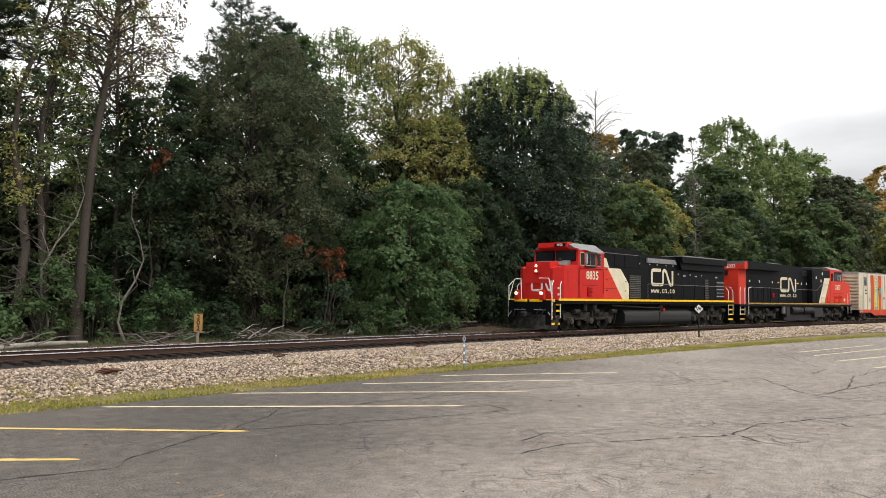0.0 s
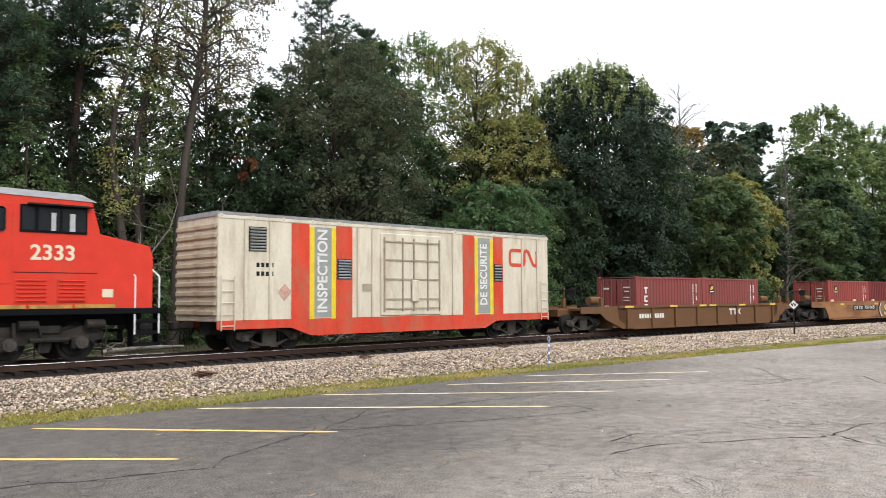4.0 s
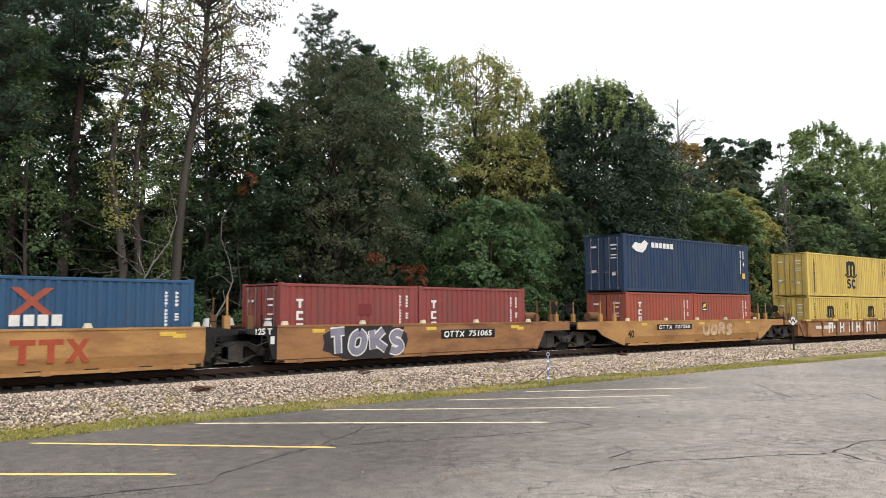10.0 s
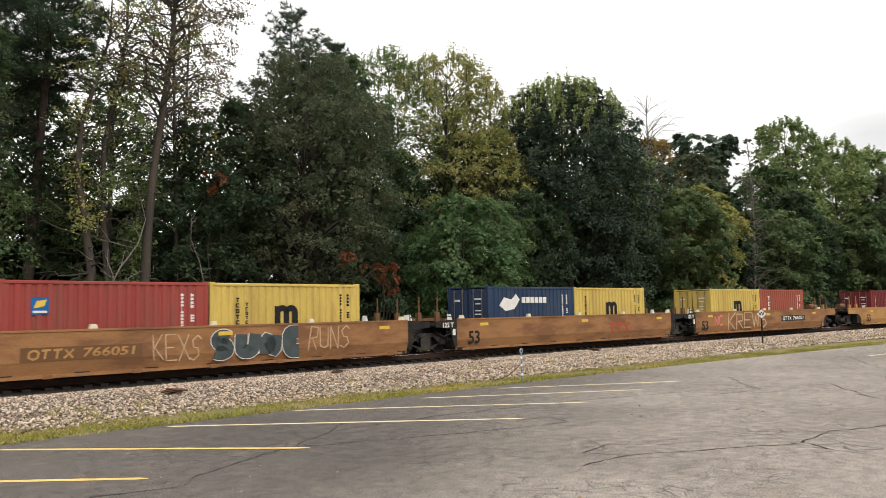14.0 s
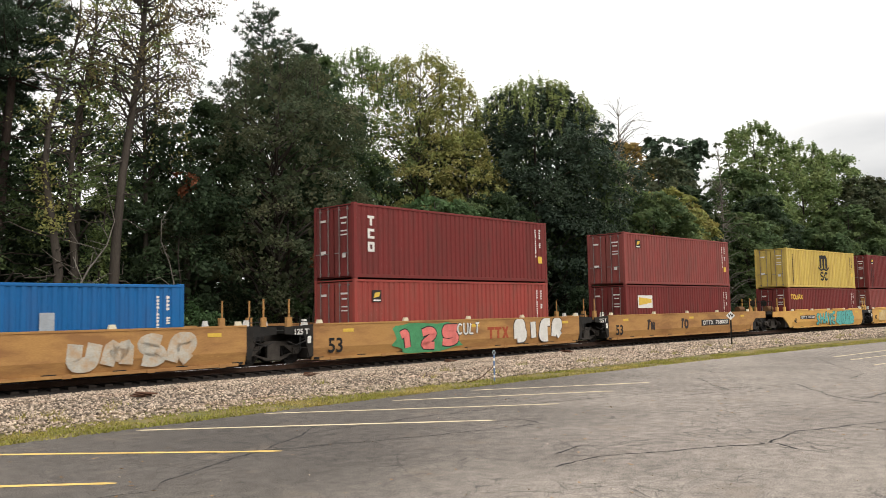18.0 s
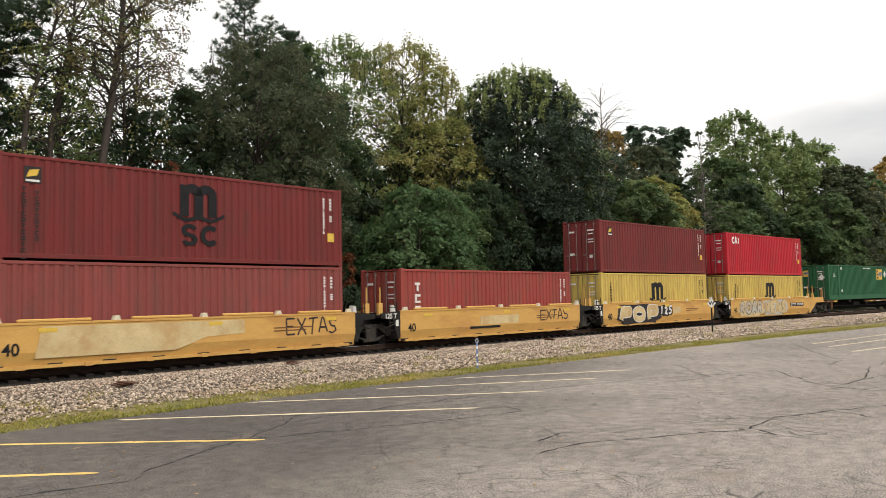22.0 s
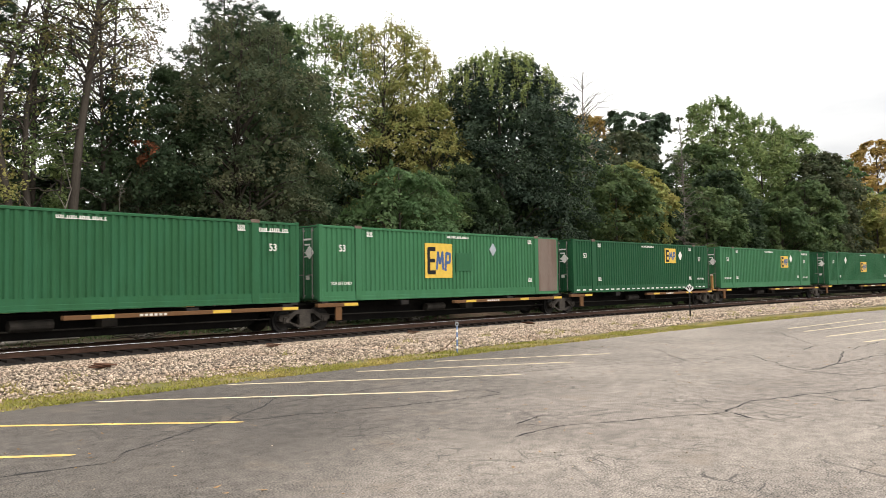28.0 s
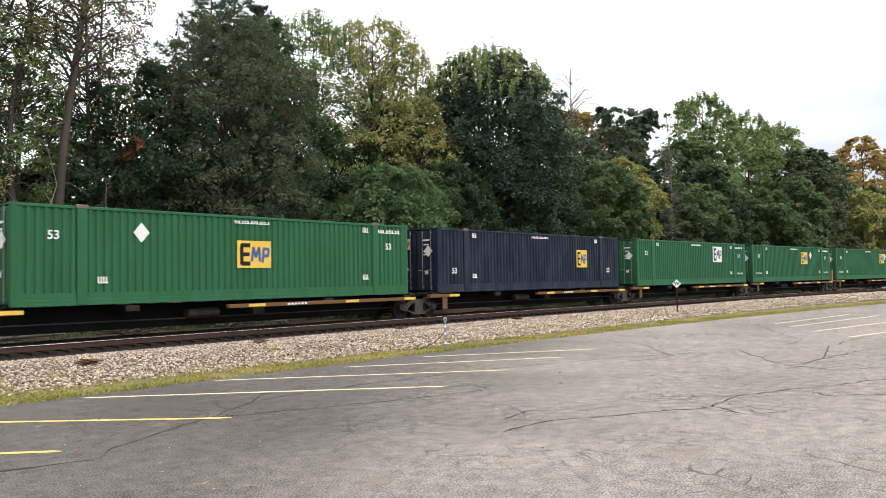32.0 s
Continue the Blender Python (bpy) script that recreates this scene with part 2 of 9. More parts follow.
M = {
    "steel_dark": mat("dark_grimy_steel", (0.016, 0.015, 0.014), 0.7, 0.1, 0.5, 3, 40, 0.3, (0.05, 0.038, 0.028), 0.45, spec=0.2),
    "sill_black": mat("grimy_black_steel", (0.008, 0.0075, 0.007), 0.8, 0, 0.4, 2, 30, 0.1, (0.02, 0.017, 0.014), 0.3, spec=0.05),
    "grime": mat("grey_brake_dust", (0.040, 0.035, 0.030), 0.85, 0.1, 0.5, 4, 40, 0.3, (0.012, 0.011, 0.010), 0.7, spec=0.2),
    "black": mat("black_loco_paint", (0.0055, 0.006, 0.0075), 0.5, 0, 0.3, 2, 30, 0.03, (0.014, 0.014, 0.014), 0.2, spec=0.06),
    "roof_grey": mat("dusty_roof_panel", (0.22, 0.22, 0.22), 0.6, 0.1, 0.3, 3, 30, 0.05),
    "loco_red": mat("red_loco_paint", (0.50, 0.022, 0.018), 0.4, 0, 0.10, 2, 30, 0.04, (0.45, 0.03, 0.02), 0.2),
    "red_faded": mat("faded_orange_red_paint", (0.58, 0.045, 0.026), 0.5, 0, 0.14, 2, 30, 0.04, (0.3, 0.09, 0.05), 0.3),
    "cream": mat("cream_white_paint", (0.66, 0.60, 0.44), 0.5, 0, 0.12, 2, 25, 0.04, (0.35, 0.28, 0.18), 0.3),
    "white": mat("white_paint", (0.74, 0.73, 0.70), 0.5, 0, 0.1, 3, 30, 0.03),
    "safety_yellow": mat("yellow_paint", (0.85, 0.50, 0.015), 0.5, 0, 0.15, 3, 30, 0.05),
    "glass": mat("dark_cab_glass", (0.015, 0.018, 0.02), 0.08, 0, 0.2, 1, 5, 0.0),
    "box_white": mat("dirty_cream_boxcar_paint", (0.60, 0.545, 0.43), 0.65, 0, 0.16, 2, 30, 0.05, (0.31, 0.235, 0.15), 0.5, dirt_scale=2.4, stretch=(1, 1, 0.22)),
    "box_orange": mat("orange_red_boxcar_paint", (0.56, 0.06, 0.03), 0.6, 0, 0.2, 2, 30, 0.05, (0.30, 0.15, 0.09), 0.6, dirt_scale=2.5, stretch=(1, 1, 0.4)),
    "box_grime": mat("grimy_door_steel", (0.33, 0.28, 0.21), 0.7, 0, 0.25, 3, 30, 0.05),
    "silver": mat("silver_grey_paint", (0.34, 0.37, 0.40), 0.5, 0.2, 0.15, 3, 30, 0.04),
    "ttx": mat("weathered_yellow_well_paint", (0.445, 0.243, 0.088), 0.65, 0, 0.24, 1.2, 30, 0.06, (0.20, 0.095, 0.045), 0.75, stretch=(0.45, 1, 1.6)),
    "ttx_bright": mat("yellow_well_paint", (0.60, 0.35, 0.105), 0.65, 0, 0.18, 1.2, 30, 0.06, (0.36, 0.17, 0.06), 0.6, stretch=(0.45, 1, 1.6)),
    "ttx_brown": mat("rusty_orange_well_paint", (0.335, 0.168, 0.073), 0.7, 0, 0.26, 1.2, 30, 0.06, (0.13, 0.062, 0.034), 0.8, stretch=(0.45, 1, 1.6)),
    "ttx_old": mat("old_brown_well_paint", (0.145, 0.075, 0.036), 0.75, 0, 0.25, 1.2, 30, 0.08, (0.09, 0.05, 0.03), 0.5, stretch=(0.6, 1, 1.4)),
    "ttx_red": mat("faded_red_lettering_paint", (0.33, 0.07, 0.035), 0.6, 0, 0.2, 4, 30, 0.03),
    "mark_black": mat("black_lettering_paint", (0.016, 0.016, 0.017), 0.5, 0, 0.25, 4, 40, 0.03),
    "mark_white": mat("white_lettering_paint", (0.66, 0.64, 0.60), 0.6, 0, 0.15, 5, 40, 0.03),
    "mark_yellow": mat("yellow_marking_paint", (0.63, 0.42, 0.075), 0.55, 0, 0.15, 5, 40, 0.03),
    "mark_blue": mat("grey_blue_marking_paint", (0.06, 0.11, 0.24), 0.55, 0, 0.2, 5, 40, 0.03),
    "tag_white": mat("white_spray_paint", (0.62, 0.60, 0.56), 0.65, 0, 0.18, 3, 25, 0.03),
    "tag_teal": mat("teal_spray_paint", (0.10, 0.36, 0.33), 0.65, 0, 0.3, 3, 25, 0.03),
    "tag_pink": mat("pink_spray_paint", (0.62, 0.17, 0.15), 0.65, 0, 0.3, 3, 25, 0.03),
    "tag_blue": mat("blue_spray_paint", (0.028, 0.055, 0.13), 0.65, 0, 0.3, 3, 25, 0.03),
    "tag_mauve": mat("mauve_spray_paint", (0.21, 0.20, 0.24), 0.65, 0, 0.3, 3, 25, 0.03),
    "tag_slate": mat("dark_grey_spray_paint", (0.06, 0.075, 0.075), 0.65, 0, 0.3, 3, 25, 0.03),
    "tag_green": mat("green_spray_paint", (0.07, 0.26, 0.12), 0.65, 0, 0.3, 3, 25, 0.03),
    "tag_dark": mat("dark_spray_paint", (0.035, 0.03, 0.03), 0.65, 0, 0.3, 3, 25, 0.03),
    "ochre": mat("weathered_ochre_board", (0.33, 0.19, 0.07), 0.8, 0, 0.25, 4, 40, 0.2, (0.15, 0.09, 0.05), 0.5),
    "rod_grey": mat("dull_grey_rod_paint", (0.20, 0.18, 0.17), 0.6, 0.1, 0.3, 6, 30, 0.05),
    "patch": mat("cream_overspray", (0.56, 0.44, 0.24), 0.7, 0, 0.2, 1.5, 25, 0.04, (0.42, 0.24, 0.09), 0.6),
    "box_end": mat("dirty_beige_end_paint", (0.43, 0.36, 0.25), 0.65, 0, 0.2, 2, 30, 0.05, (0.24, 0.18, 0.11), 0.5),
    "strip_edge": mat("faded_placard_paint", (0.50, 0.30, 0.24), 0.6, 0, 0.3, 6, 30, 0.04),
    "strip_grey": mat("dull_grey_strip_paint", (0.27, 0.285, 0.265), 0.6, 0, 0.2, 3, 30, 0.04),
    "strip_yellow": mat("lemon_yellow_paint", (0.66, 0.50, 0.03), 0.6, 0, 0.2, 3, 30, 0.04),
    "tank_black": mat("grimy_black_tank_paint", (0.014, 0.014, 0.014), 0.5, 0, 0.4, 2, 30, 0.08, (0.024, 0.021, 0.018), 0.4, spec=0.25),
    "scribble": mat("thin_pale_spray_paint", (0.46, 0.33, 0.21), 0.65, 0, 0.3, 3, 25, 0.03, (0.335, 0.168, 0.073), 0.6, dirt_scale=5),
    "smudge": mat("faded_silver_spray_paint", (0.44, 0.41, 0.35), 0.65, 0, 0.25, 2, 25, 0.03, (0.445, 0.243, 0.088), 0.6, dirt_scale=3),
    "truck_dust": mat("dusty_cast_steel", (0.058, 0.050, 0.043), 0.8, 0.1, 0.5, 3, 40, 0.3, (0.018, 0.016, 0.014), 0.5, spec=0.2),
    "plough": mat("scuffed_black_steel", (0.014, 0.013, 0.012), 0.5, 0.1, 0.5, 3, 40, 0.2, (0.11, 0.10, 0.09), 0.55, dirt_scale=2.2, spec=0.3),
    "post_blue": mat("faded_blue_post_paint", (0.15, 0.22, 0.38), 0.6, 0, 0.3, 6, 30, 0.05),
    "stripe_worn": mat("worn_yellow_paint", (0.45, 0.26, 0.06), 0.6, 0, 0.25, 2, 30, 0.05, (0.12, 0.08, 0.05), 0.6, dirt_scale=3),
    "louvre_grey": mat("dusty_louvre_paint", (0.13, 0.125, 0.115), 0.6, 0, 0.3, 5, 30, 0.05),
    "frame_pale": mat("pale_window_frame_paint", (0.42, 0.38, 0.30), 0.5, 0, 0.15, 6, 30, 0.03),
    "galv": mat("galvanised_steel", (0.42, 0.42, 0.41), 0.5, 0.3, 0.2, 6, 30, 0.05),
    "wood_post": mat("weathered_wooden_post", (0.22, 0.17, 0.12), 0.85, 0, 0.3, 4, 60, 0.3, stretch=(1, 1, 0.2)),
}
CONTAINER = {  # colour, stains
    "maroon": ((0.165, 0.032, 0.030), (0.11, 0.038, 0.033)), "red": ((0.285, 0.056, 0.046), (0.20, 0.075, 0.058)),
    "brick": ((0.31, 0.078, 0.050), (0.20, 0.085, 0.06)), "bright_red": ((0.43, 0.022, 0.034), (0.28, 0.04, 0.04)),
    "dusty_red": ((0.235, 0.060, 0.053), (0.155, 0.068, 0.058)), "yellow": ((0.545, 0.40, 0.105), (0.36, 0.24, 0.08)),
    "navy": ((0.024, 0.044, 0.088), (0.055, 0.066, 0.09)), "blue": ((0.035, 0.082, 0.155), (0.05, 0.08, 0.12)),
    "bright_blue": ((0.013, 0.115, 0.31), (0.03, 0.1, 0.25)), "green": ((0.025, 0.096, 0.042), (0.03, 0.12, 0.06)),
    "green_light": ((0.040, 0.140, 0.064), (0.05, 0.16, 0.08)), "green_dark": ((0.016, 0.074, 0.032), (0.02, 0.08, 0.04)),
    "slate": ((0.012, 0.017, 0.030), (0.04, 0.045, 0.06)), "purple": ((0.16, 0.026, 0.030), (0.1, 0.03, 0.03)),
    "rust_grey": ((0.17, 0.13, 0.11), (0.11, 0.062, 0.045)),
}
for key, (c, d) in CONTAINER.items():
    M[key] = mat("%s_container_paint" % key, c, 0.55, 0, 0.17, 0.8, 25, 0.05, d, 0.62, dirt_scale=1.8, stretch=(1, 1, 0.22))


# ---- mesh tools ----
def box(bm, x0, y0, z0, x1, y1, z1, bevel=0.0):
    r = bmesh.ops.create_cube(bm, size=1, matrix=Matrix.Translation(((x0 + x1) / 2, (y0 + y1) / 2, (z0 + z1) / 2))
                              @ Matrix.Diagonal((abs(x1 - x0), abs(y1 - y0), abs(z1 - z0), 1)))
    if bevel:
        es = list({e for v in r["verts"] for e in v.link_edges})
        bmesh.ops.bevel(bm, geom=es, offset=bevel, segments=1, affect="EDGES")
    return bm


def cyl(bm, a, b, r, r2=None, n=10):
    a, b = Vector(a), Vector(b)
    d = b - a
    m = Matrix.Translation((a + b) / 2) @ d.to_track_quat("Z", "Y").to_matrix().to_4x4()
    bmesh.ops.create_cone(bm, cap_ends=True, segments=n, radius1=r, radius2=r if r2 is None else r2, depth=d.length, matrix=m)
    return bm


def prism(bm, pts, y0, y1):
    """A solid from an outline in x, z between two y."""
    a = [bm.verts.new((x, y0, z)) for x, z in pts]
    b = [bm.verts.new((x, y1, z)) for x, z in pts]
    k = len(pts)
    fs = [bm.faces.new(a), bm.faces.new(b[::-1])]
    for i in range(k):
        fs.append(bm.faces.new((a[i], b[i], b[(i + 1) % k], a[(i + 1) % k])))
    bmesh.ops.recalc_face_normals(bm, faces=fs)
    return bm


def plate(bm, pts, y, t=0.006):
    """A thin painted patch with its face towards -y."""
    return prism(bm, pts, y - t, y + 0.004)


def rod(bm, pts, r, n=6):
    for a, b in zip(pts, pts[1:]):
        cyl(bm, a, b, r, n=n)
    return bm


def mesh_of(name, bm, material):
    me = bpy.data.meshes.new(name)
    bm.to_mesh(me)
    bm.free()
    me.materials.append(material)
    return me


def part(name, bm, material, parent, label="", at=None):
    me = bm if isinstance(bm, bpy.types.Mesh) else mesh_of(name, bm, material)
    ob = new(name, me)
    ob.parent = parent
    if at is not None:
        ob.matrix_basis = at
    return tagged(ob, label)


def thing(name, label, category, group="", m=None):
    ob = tagged(new(name), label, category, group)
    ob.empty_display_size = 0.2
    if m is not None:
        ob.matrix_basis = m
    return ob


def words(body, size):
    """A flat mesh of letters, in x and z, middle at the origin."""
    cu = bpy.data.curves.new("letters", "FONT")
    cu.body, cu.size, cu.align_x, cu.align_y, cu.resolution_u = body, size, "CENTER", "CENTER", 3
    cu.extrude, cu.offset = 0.003, size * 0.02
    ob = bpy.data.objects.new("letters", cu)
    scene.collection.objects.link(ob)
    bpy.context.view_layer.update()
    me = bpy.data.meshes.new_from_object(ob.evaluated_get(bpy.context.evaluated_depsgraph_get()))
    bpy.data.objects.remove(ob)
    me.transform(pose(0, 0, 0, 90))
    return me


def lettering(name, body, size, material, parent, x, y, z, label="", wide=1.0):
    me = words(body, size)
    me.materials.clear()
    me.materials.append(material)
    if wide != 1.0:
        me.transform(Matrix.Diagonal((wide, 1, 1, 1)))
    return part(name, me, material, parent, label, pose(x, y, z))


def sheet(name, grid, material, kind="structure", label="", category=""):
    """A surface through rows of points."""
    vs = [p for row in grid for p in row]
    w = len(grid[0])
    fs = [(i * w + j, i * w + j + 1, (i + 1) * w + j + 1, (i + 1) * w + j) for i in range(len(grid) - 1) for j in range(w - 1)]
    me = bpy.data.meshes.new(name)
    me.from_pydata(vs, [], fs)
    me.materials.append(material)
    for q in me.polygons:
        q.use_smooth = True
    return tagged(new(name, me), label, category, "", kind)


# ---- ground ----
M["soil"] = mat("leaf_litter_soil", (0.085, 0.062, 0.042), 0.95, 0, 0.5, 0.5, 12, 0.5, (0.05, 0.065, 0.025), 0.6, dirt_scale=0.25)
M["asphalt"] = mat("worn_grey_asphalt", (0.112, 0.097, 0.084), 0.92, 0, 0.28, 0.35, 45, 0.8, (0.162, 0.141, 0.120), 0.6, dirt_scale=0.16, spec=0.3)
# bed colour is lowered to paint the shade in gaps between stones
M["ballast"] = mat("ballast_shaded_gaps", (0.080, 0.066, 0.054), 0.95, 0, 0.4, 0.6, 14, 0.6, (0.085, 0.062, 0.048), 0.5)
# oil-stained ballast, darkened further for the shade under the train
M["oily_shade"] = mat("oily_and_shaded_ballast", (0.022, 0.019, 0.017), 0.9, 0, 0.5, 2, 16, 0.6)
M["stone"] = mat("crushed_stone", (0.350, 0.280, 0.216), 0.9, 0, 0.35, 0.9, 30, 0.3, (0.26, 0.165, 0.115), 0.5, 0.75, 0.7)
M["verge"] = mat("dry_verge_soil", (0.19, 0.145, 0.07), 0.95, 0, 0.4, 0.7, 14, 0.5, (0.08, 0.10, 0.03), 0.7)
M["tar"] = mat("dark_crack", (0.028, 0.026, 0.026), 0.9, 0, 0.4, 3, 30, 0.2, spec=0.2)
M["line_yellow"] = mat("worn_yellow_line", (0.64, 0.43, 0.14), 0.8, 0, 0.2, 2, 40, 0.1, (0.13, 0.12, 0.11), 0.45, dirt_scale=4)
M["line_white"] = mat("worn_pale_line", (0.62, 0.51, 0.34), 0.8, 0, 0.2, 2, 40, 0.1, (0.13, 0.12, 0.11), 0.5, dirt_scale=4)
M["rail"] = mat("rusty_rail", (0.062, 0.037, 0.027), 0.8, 0.2, 0.3, 3, 40, 0.2)
M["rail_top"] = mat("polished_rail_head", (0.82, 0.80, 0.78), 0.25, 0.9, 0.05, 2, 40, 0.02)
M["rust_scrap"] = mat("rusty_scrap_iron", (0.095, 0.048, 0.030), 0.9, 0, 0.4, 4, 30, 0.3)
M["tie"] = mat("creosoted_tie", (0.026, 0.021, 0.018), 0.9, 0, 0.4, 3, 30, 0.4, stretch=(1, 0.2, 1))


def lateral(x, y):
    """How far a place lies from the track, away from the car park."""
    if x <= 0:
        return y - TRACK_Y
    q = math.atan2(x, y - (TRACK_Y - RADIUS))
    if q < BEND / RADIUS:
        return math.hypot(x, y - (TRACK_Y - RADIUS)) - RADIUS
    px, py, a = on_track(BEND)
    return -(x - px) * math.sin(a) + (y - py) * math.cos(a)


def lot_edge(x):
    return 12.05 - 0.0018 * max(0.0, min(x, 75.0)) ** 2


def ground_z(x, y):
    d = lateral(x, y)
    if d < -9:
        z = -0.06
    elif d < -1.5:
        z = -0.06 - 0.35 * (d + 9) / 7.5
    elif d < 2.0:
        z = -0.41 + 0.09 * max(0.0, d - 1.0)
    else:
        z = -0.32 + 0.05 * min(d - 2, 3) + 0.012 * min(max(d - 5, 0), 60)
        z += 0.12 * noise.noise(Vector((x * 0.21, y * 0.21, 0))) * min(1, (d - 2) / 3)
    return z


def steps(*spans):
    out = []
    for a, b, d in spans:
        k = max(1, round((b - a) / d))
        out += [a + (b - a) * i / k for i in range(k)]
    return out + [spans[-1][1]]


gx = steps((-2500, -700, 450), (-700, -80, 62), (-80, 170, 2.5), (170, 700, 53), (700, 2500, 450))
gy = steps((-2500, -500, 400), (-500, -60, 55), (-60, 0, 6), (0, 62, 1.0), (62, 200, 10), (200, 2500, 460))
ground = sheet("ground", [[(x, y, ground_z(x, y)) for x in gx] for y in gy], M["soil"], label="dark leaf-littered soil under the trees", category="ground")

lot_x = steps((-60, 0, 5), (0, 80, 1.6))
car_park = sheet("car_park", [[(x, -45 + (lot_edge(x) + 45) * k / 8 + 0.05 * noise.noise(Vector((x * 0.9, k, 3))) * (k == 8), 0.0) for x in lot_x] for k in range(9)],
                 M["asphalt"], label="worn grey asphalt car park with cracks", category="car park")

gs = steps((-500, -10, 35), (-10, 130, 1.0), (130, 520, 30))


def stony(m, scale=11.0):
    """Cells of single stones, each of its own tone, with dark joints."""
    n, l = m.node_tree.nodes, m.node_tree.links
    p = n["Principled BSDF"]
    old = p.inputs["Base Color"].links[0].from_socket
    vo, tc = n.new("ShaderNodeTexVoronoi"), n.new("ShaderNodeTexCoord")
    vo.inputs["Scale"].default_value = scale
    l.new(tc.outputs["Object"], vo.inputs["Vector"])
    r = n.new("ShaderNodeValToRGB")
    r.color_ramp.elements[0].position, r.color_ramp.elements[0].color = 0.0, (0.35, 0.32, 0.30, 1)
    r.color_ramp.elements[1].position, r.color_ramp.elements[1].color = 1.0, (2.3, 2.25, 2.2, 1)
    sep = n.new("ShaderNodeSeparateColor")
    l.new(vo.outputs["Color"], sep.inputs[0])
    l.new(sep.outputs[0], r.inputs["Fac"])
    mx = n.new("ShaderNodeMixRGB")
    mx.blend_type, mx.inputs[0].default_value = "MULTIPLY", 1.0
    l.new(old, mx.inputs[1])
    l.new(r.outputs["Color"], mx.inputs[2])
    l.new(mx.outputs[0], p.inputs["Base Color"])
    b = n.new("ShaderNodeBump")
    b.inputs["Strength"].default_value, b.inputs["Distance"].default_value, b.invert = 0.9, 0.04, True
    l.new(vo.outputs["Distance"], b.inputs["Height"])
    l.new(b.outputs["Normal"], p.inputs["Normal"])


stony(M["ballast"], 13.0)


def two_asphalts(m):
    """Older, paler asphalt meets darker asphalt at the bays along a slanting seam."""
    n, l = m.node_tree.nodes, m.node_tree.links
    p = n["Principled BSDF"]
    old = p.inputs["Base Color"].links[0].from_socket
    tc, dot, ns = n.new("ShaderNodeTexCoord"), n.new("ShaderNodeVectorMath"), n.new("ShaderNodeTexNoise")
    dot.operation = "DOT_PRODUCT"
    dot.inputs[1].default_value = (0.437, -0.899, 0.0)
    ns.inputs["Scale"].default_value, ns.inputs["Detail"].default_value = 0.35, 5.0
    l.new(tc.outputs["Object"], dot.inputs[0])
    l.new(tc.outputs["Object"], ns.inputs["Vector"])
    wob = n.new("ShaderNodeMath")
    wob.operation = "MULTIPLY_ADD"
    wob.inputs[1].default_value = 2.4
    l.new(ns.outputs["Fac"], wob.inputs[0])
    l.new(dot.outputs["Value"], wob.inputs[2])
    rg = n.new("ShaderNodeMapRange")
    rg.inputs["From Min"].default_value, rg.inputs["From Max"].default_value = -2.6, 1.0
    rg.inputs["To Min"].default_value, rg.inputs["To Max"].default_value = 0.76, 1.80
    l.new(wob.outputs[0], rg.inputs["Value"])
    mx = n.new("ShaderNodeVectorMath")
    mx.operation = "SCALE"
    l.new(old, mx.inputs[0])
    l.new(rg.outputs["Result"], mx.inputs["Scale"])
    sp = n.new("ShaderNodeTexNoise")
    sp.inputs["Scale"].default_value, sp.inputs["Detail"].default_value = 62.0, 3.0
    l.new(tc.outputs["Object"], sp.inputs["Vector"])
    sr = n.new("ShaderNodeMapRange")
    sr.inputs["From Min"].default_value, sr.inputs["From Max"].default_value = 0.3, 0.7
    sr.inputs["To Min"].default_value, sr.inputs["To Max"].default_value = 0.12, 1.88
    worn = n.new("ShaderNodeTexNoise")         # blotches a hand wide, where the binder has worn off
    worn.inputs["Scale"].default_value, worn.inputs["Detail"].default_value, worn.inputs["Roughness"].default_value = 5.0, 9.0, 0.75
    l.new(tc.outputs["Object"], worn.inputs["Vector"])
    half = n.new("ShaderNodeMath")
    half.operation = "MULTIPLY_ADD"
    half.inputs[1].default_value, half.inputs[2].default_value = 0.5, -0.25
    l.new(worn.outputs["Fac"], half.inputs[0])
    both = n.new("ShaderNodeMath")
    both.operation = "ADD"
    l.new(sp.outputs["Fac"], both.inputs[0])
    l.new(half.outputs[0], both.inputs[1])
    l.new(both.outputs[0], sr.inputs["Value"])
    m2 = n.new("ShaderNodeVectorMath")
    m2.operation = "SCALE"
    l.new(mx.outputs[0], m2.inputs[0])
    l.new(sr.outputs["Result"], m2.inputs["Scale"])
    # tan stains where grit and rust have washed over the surface
    tn = n.new("ShaderNodeTexNoise")
    tn.inputs["Scale"].default_value, tn.inputs["Detail"].default_value, tn.inputs["Roughness"].default_value = 1.1, 8.0, 0.7
    l.new(tc.outputs["Object"], tn.inputs["Vector"])
    tr = n.new("ShaderNodeMapRange")
    tr.inputs["From Min"].default_value, tr.inputs["From Max"].default_value = 0.56, 0.72
    tr.inputs["To Min"].default_value, tr.inputs["To Max"].default_value = 0.0, 0.55
    l.new(tn.outputs["Fac"], tr.inputs["Value"])
    tm = n.new("ShaderNodeMixRGB")
    tm.inputs[2].default_value = (0.185, 0.145, 0.11, 1)
    l.new(tr.outputs["Result"], tm.inputs[0])
    l.new(m2.outputs[0], tm.inputs[1])
    # net of fine cracks, fading in and out
    wv = n.new("ShaderNodeTexNoise")
    wv.inputs["Scale"].default_value, wv.inputs["Detail"].default_value = 2.2, 3.0
    l.new(tc.outputs["Object"], wv.inputs["Vector"])
    mv = n.new("ShaderNodeVectorMath")
    mv.operation = "MULTIPLY_ADD"
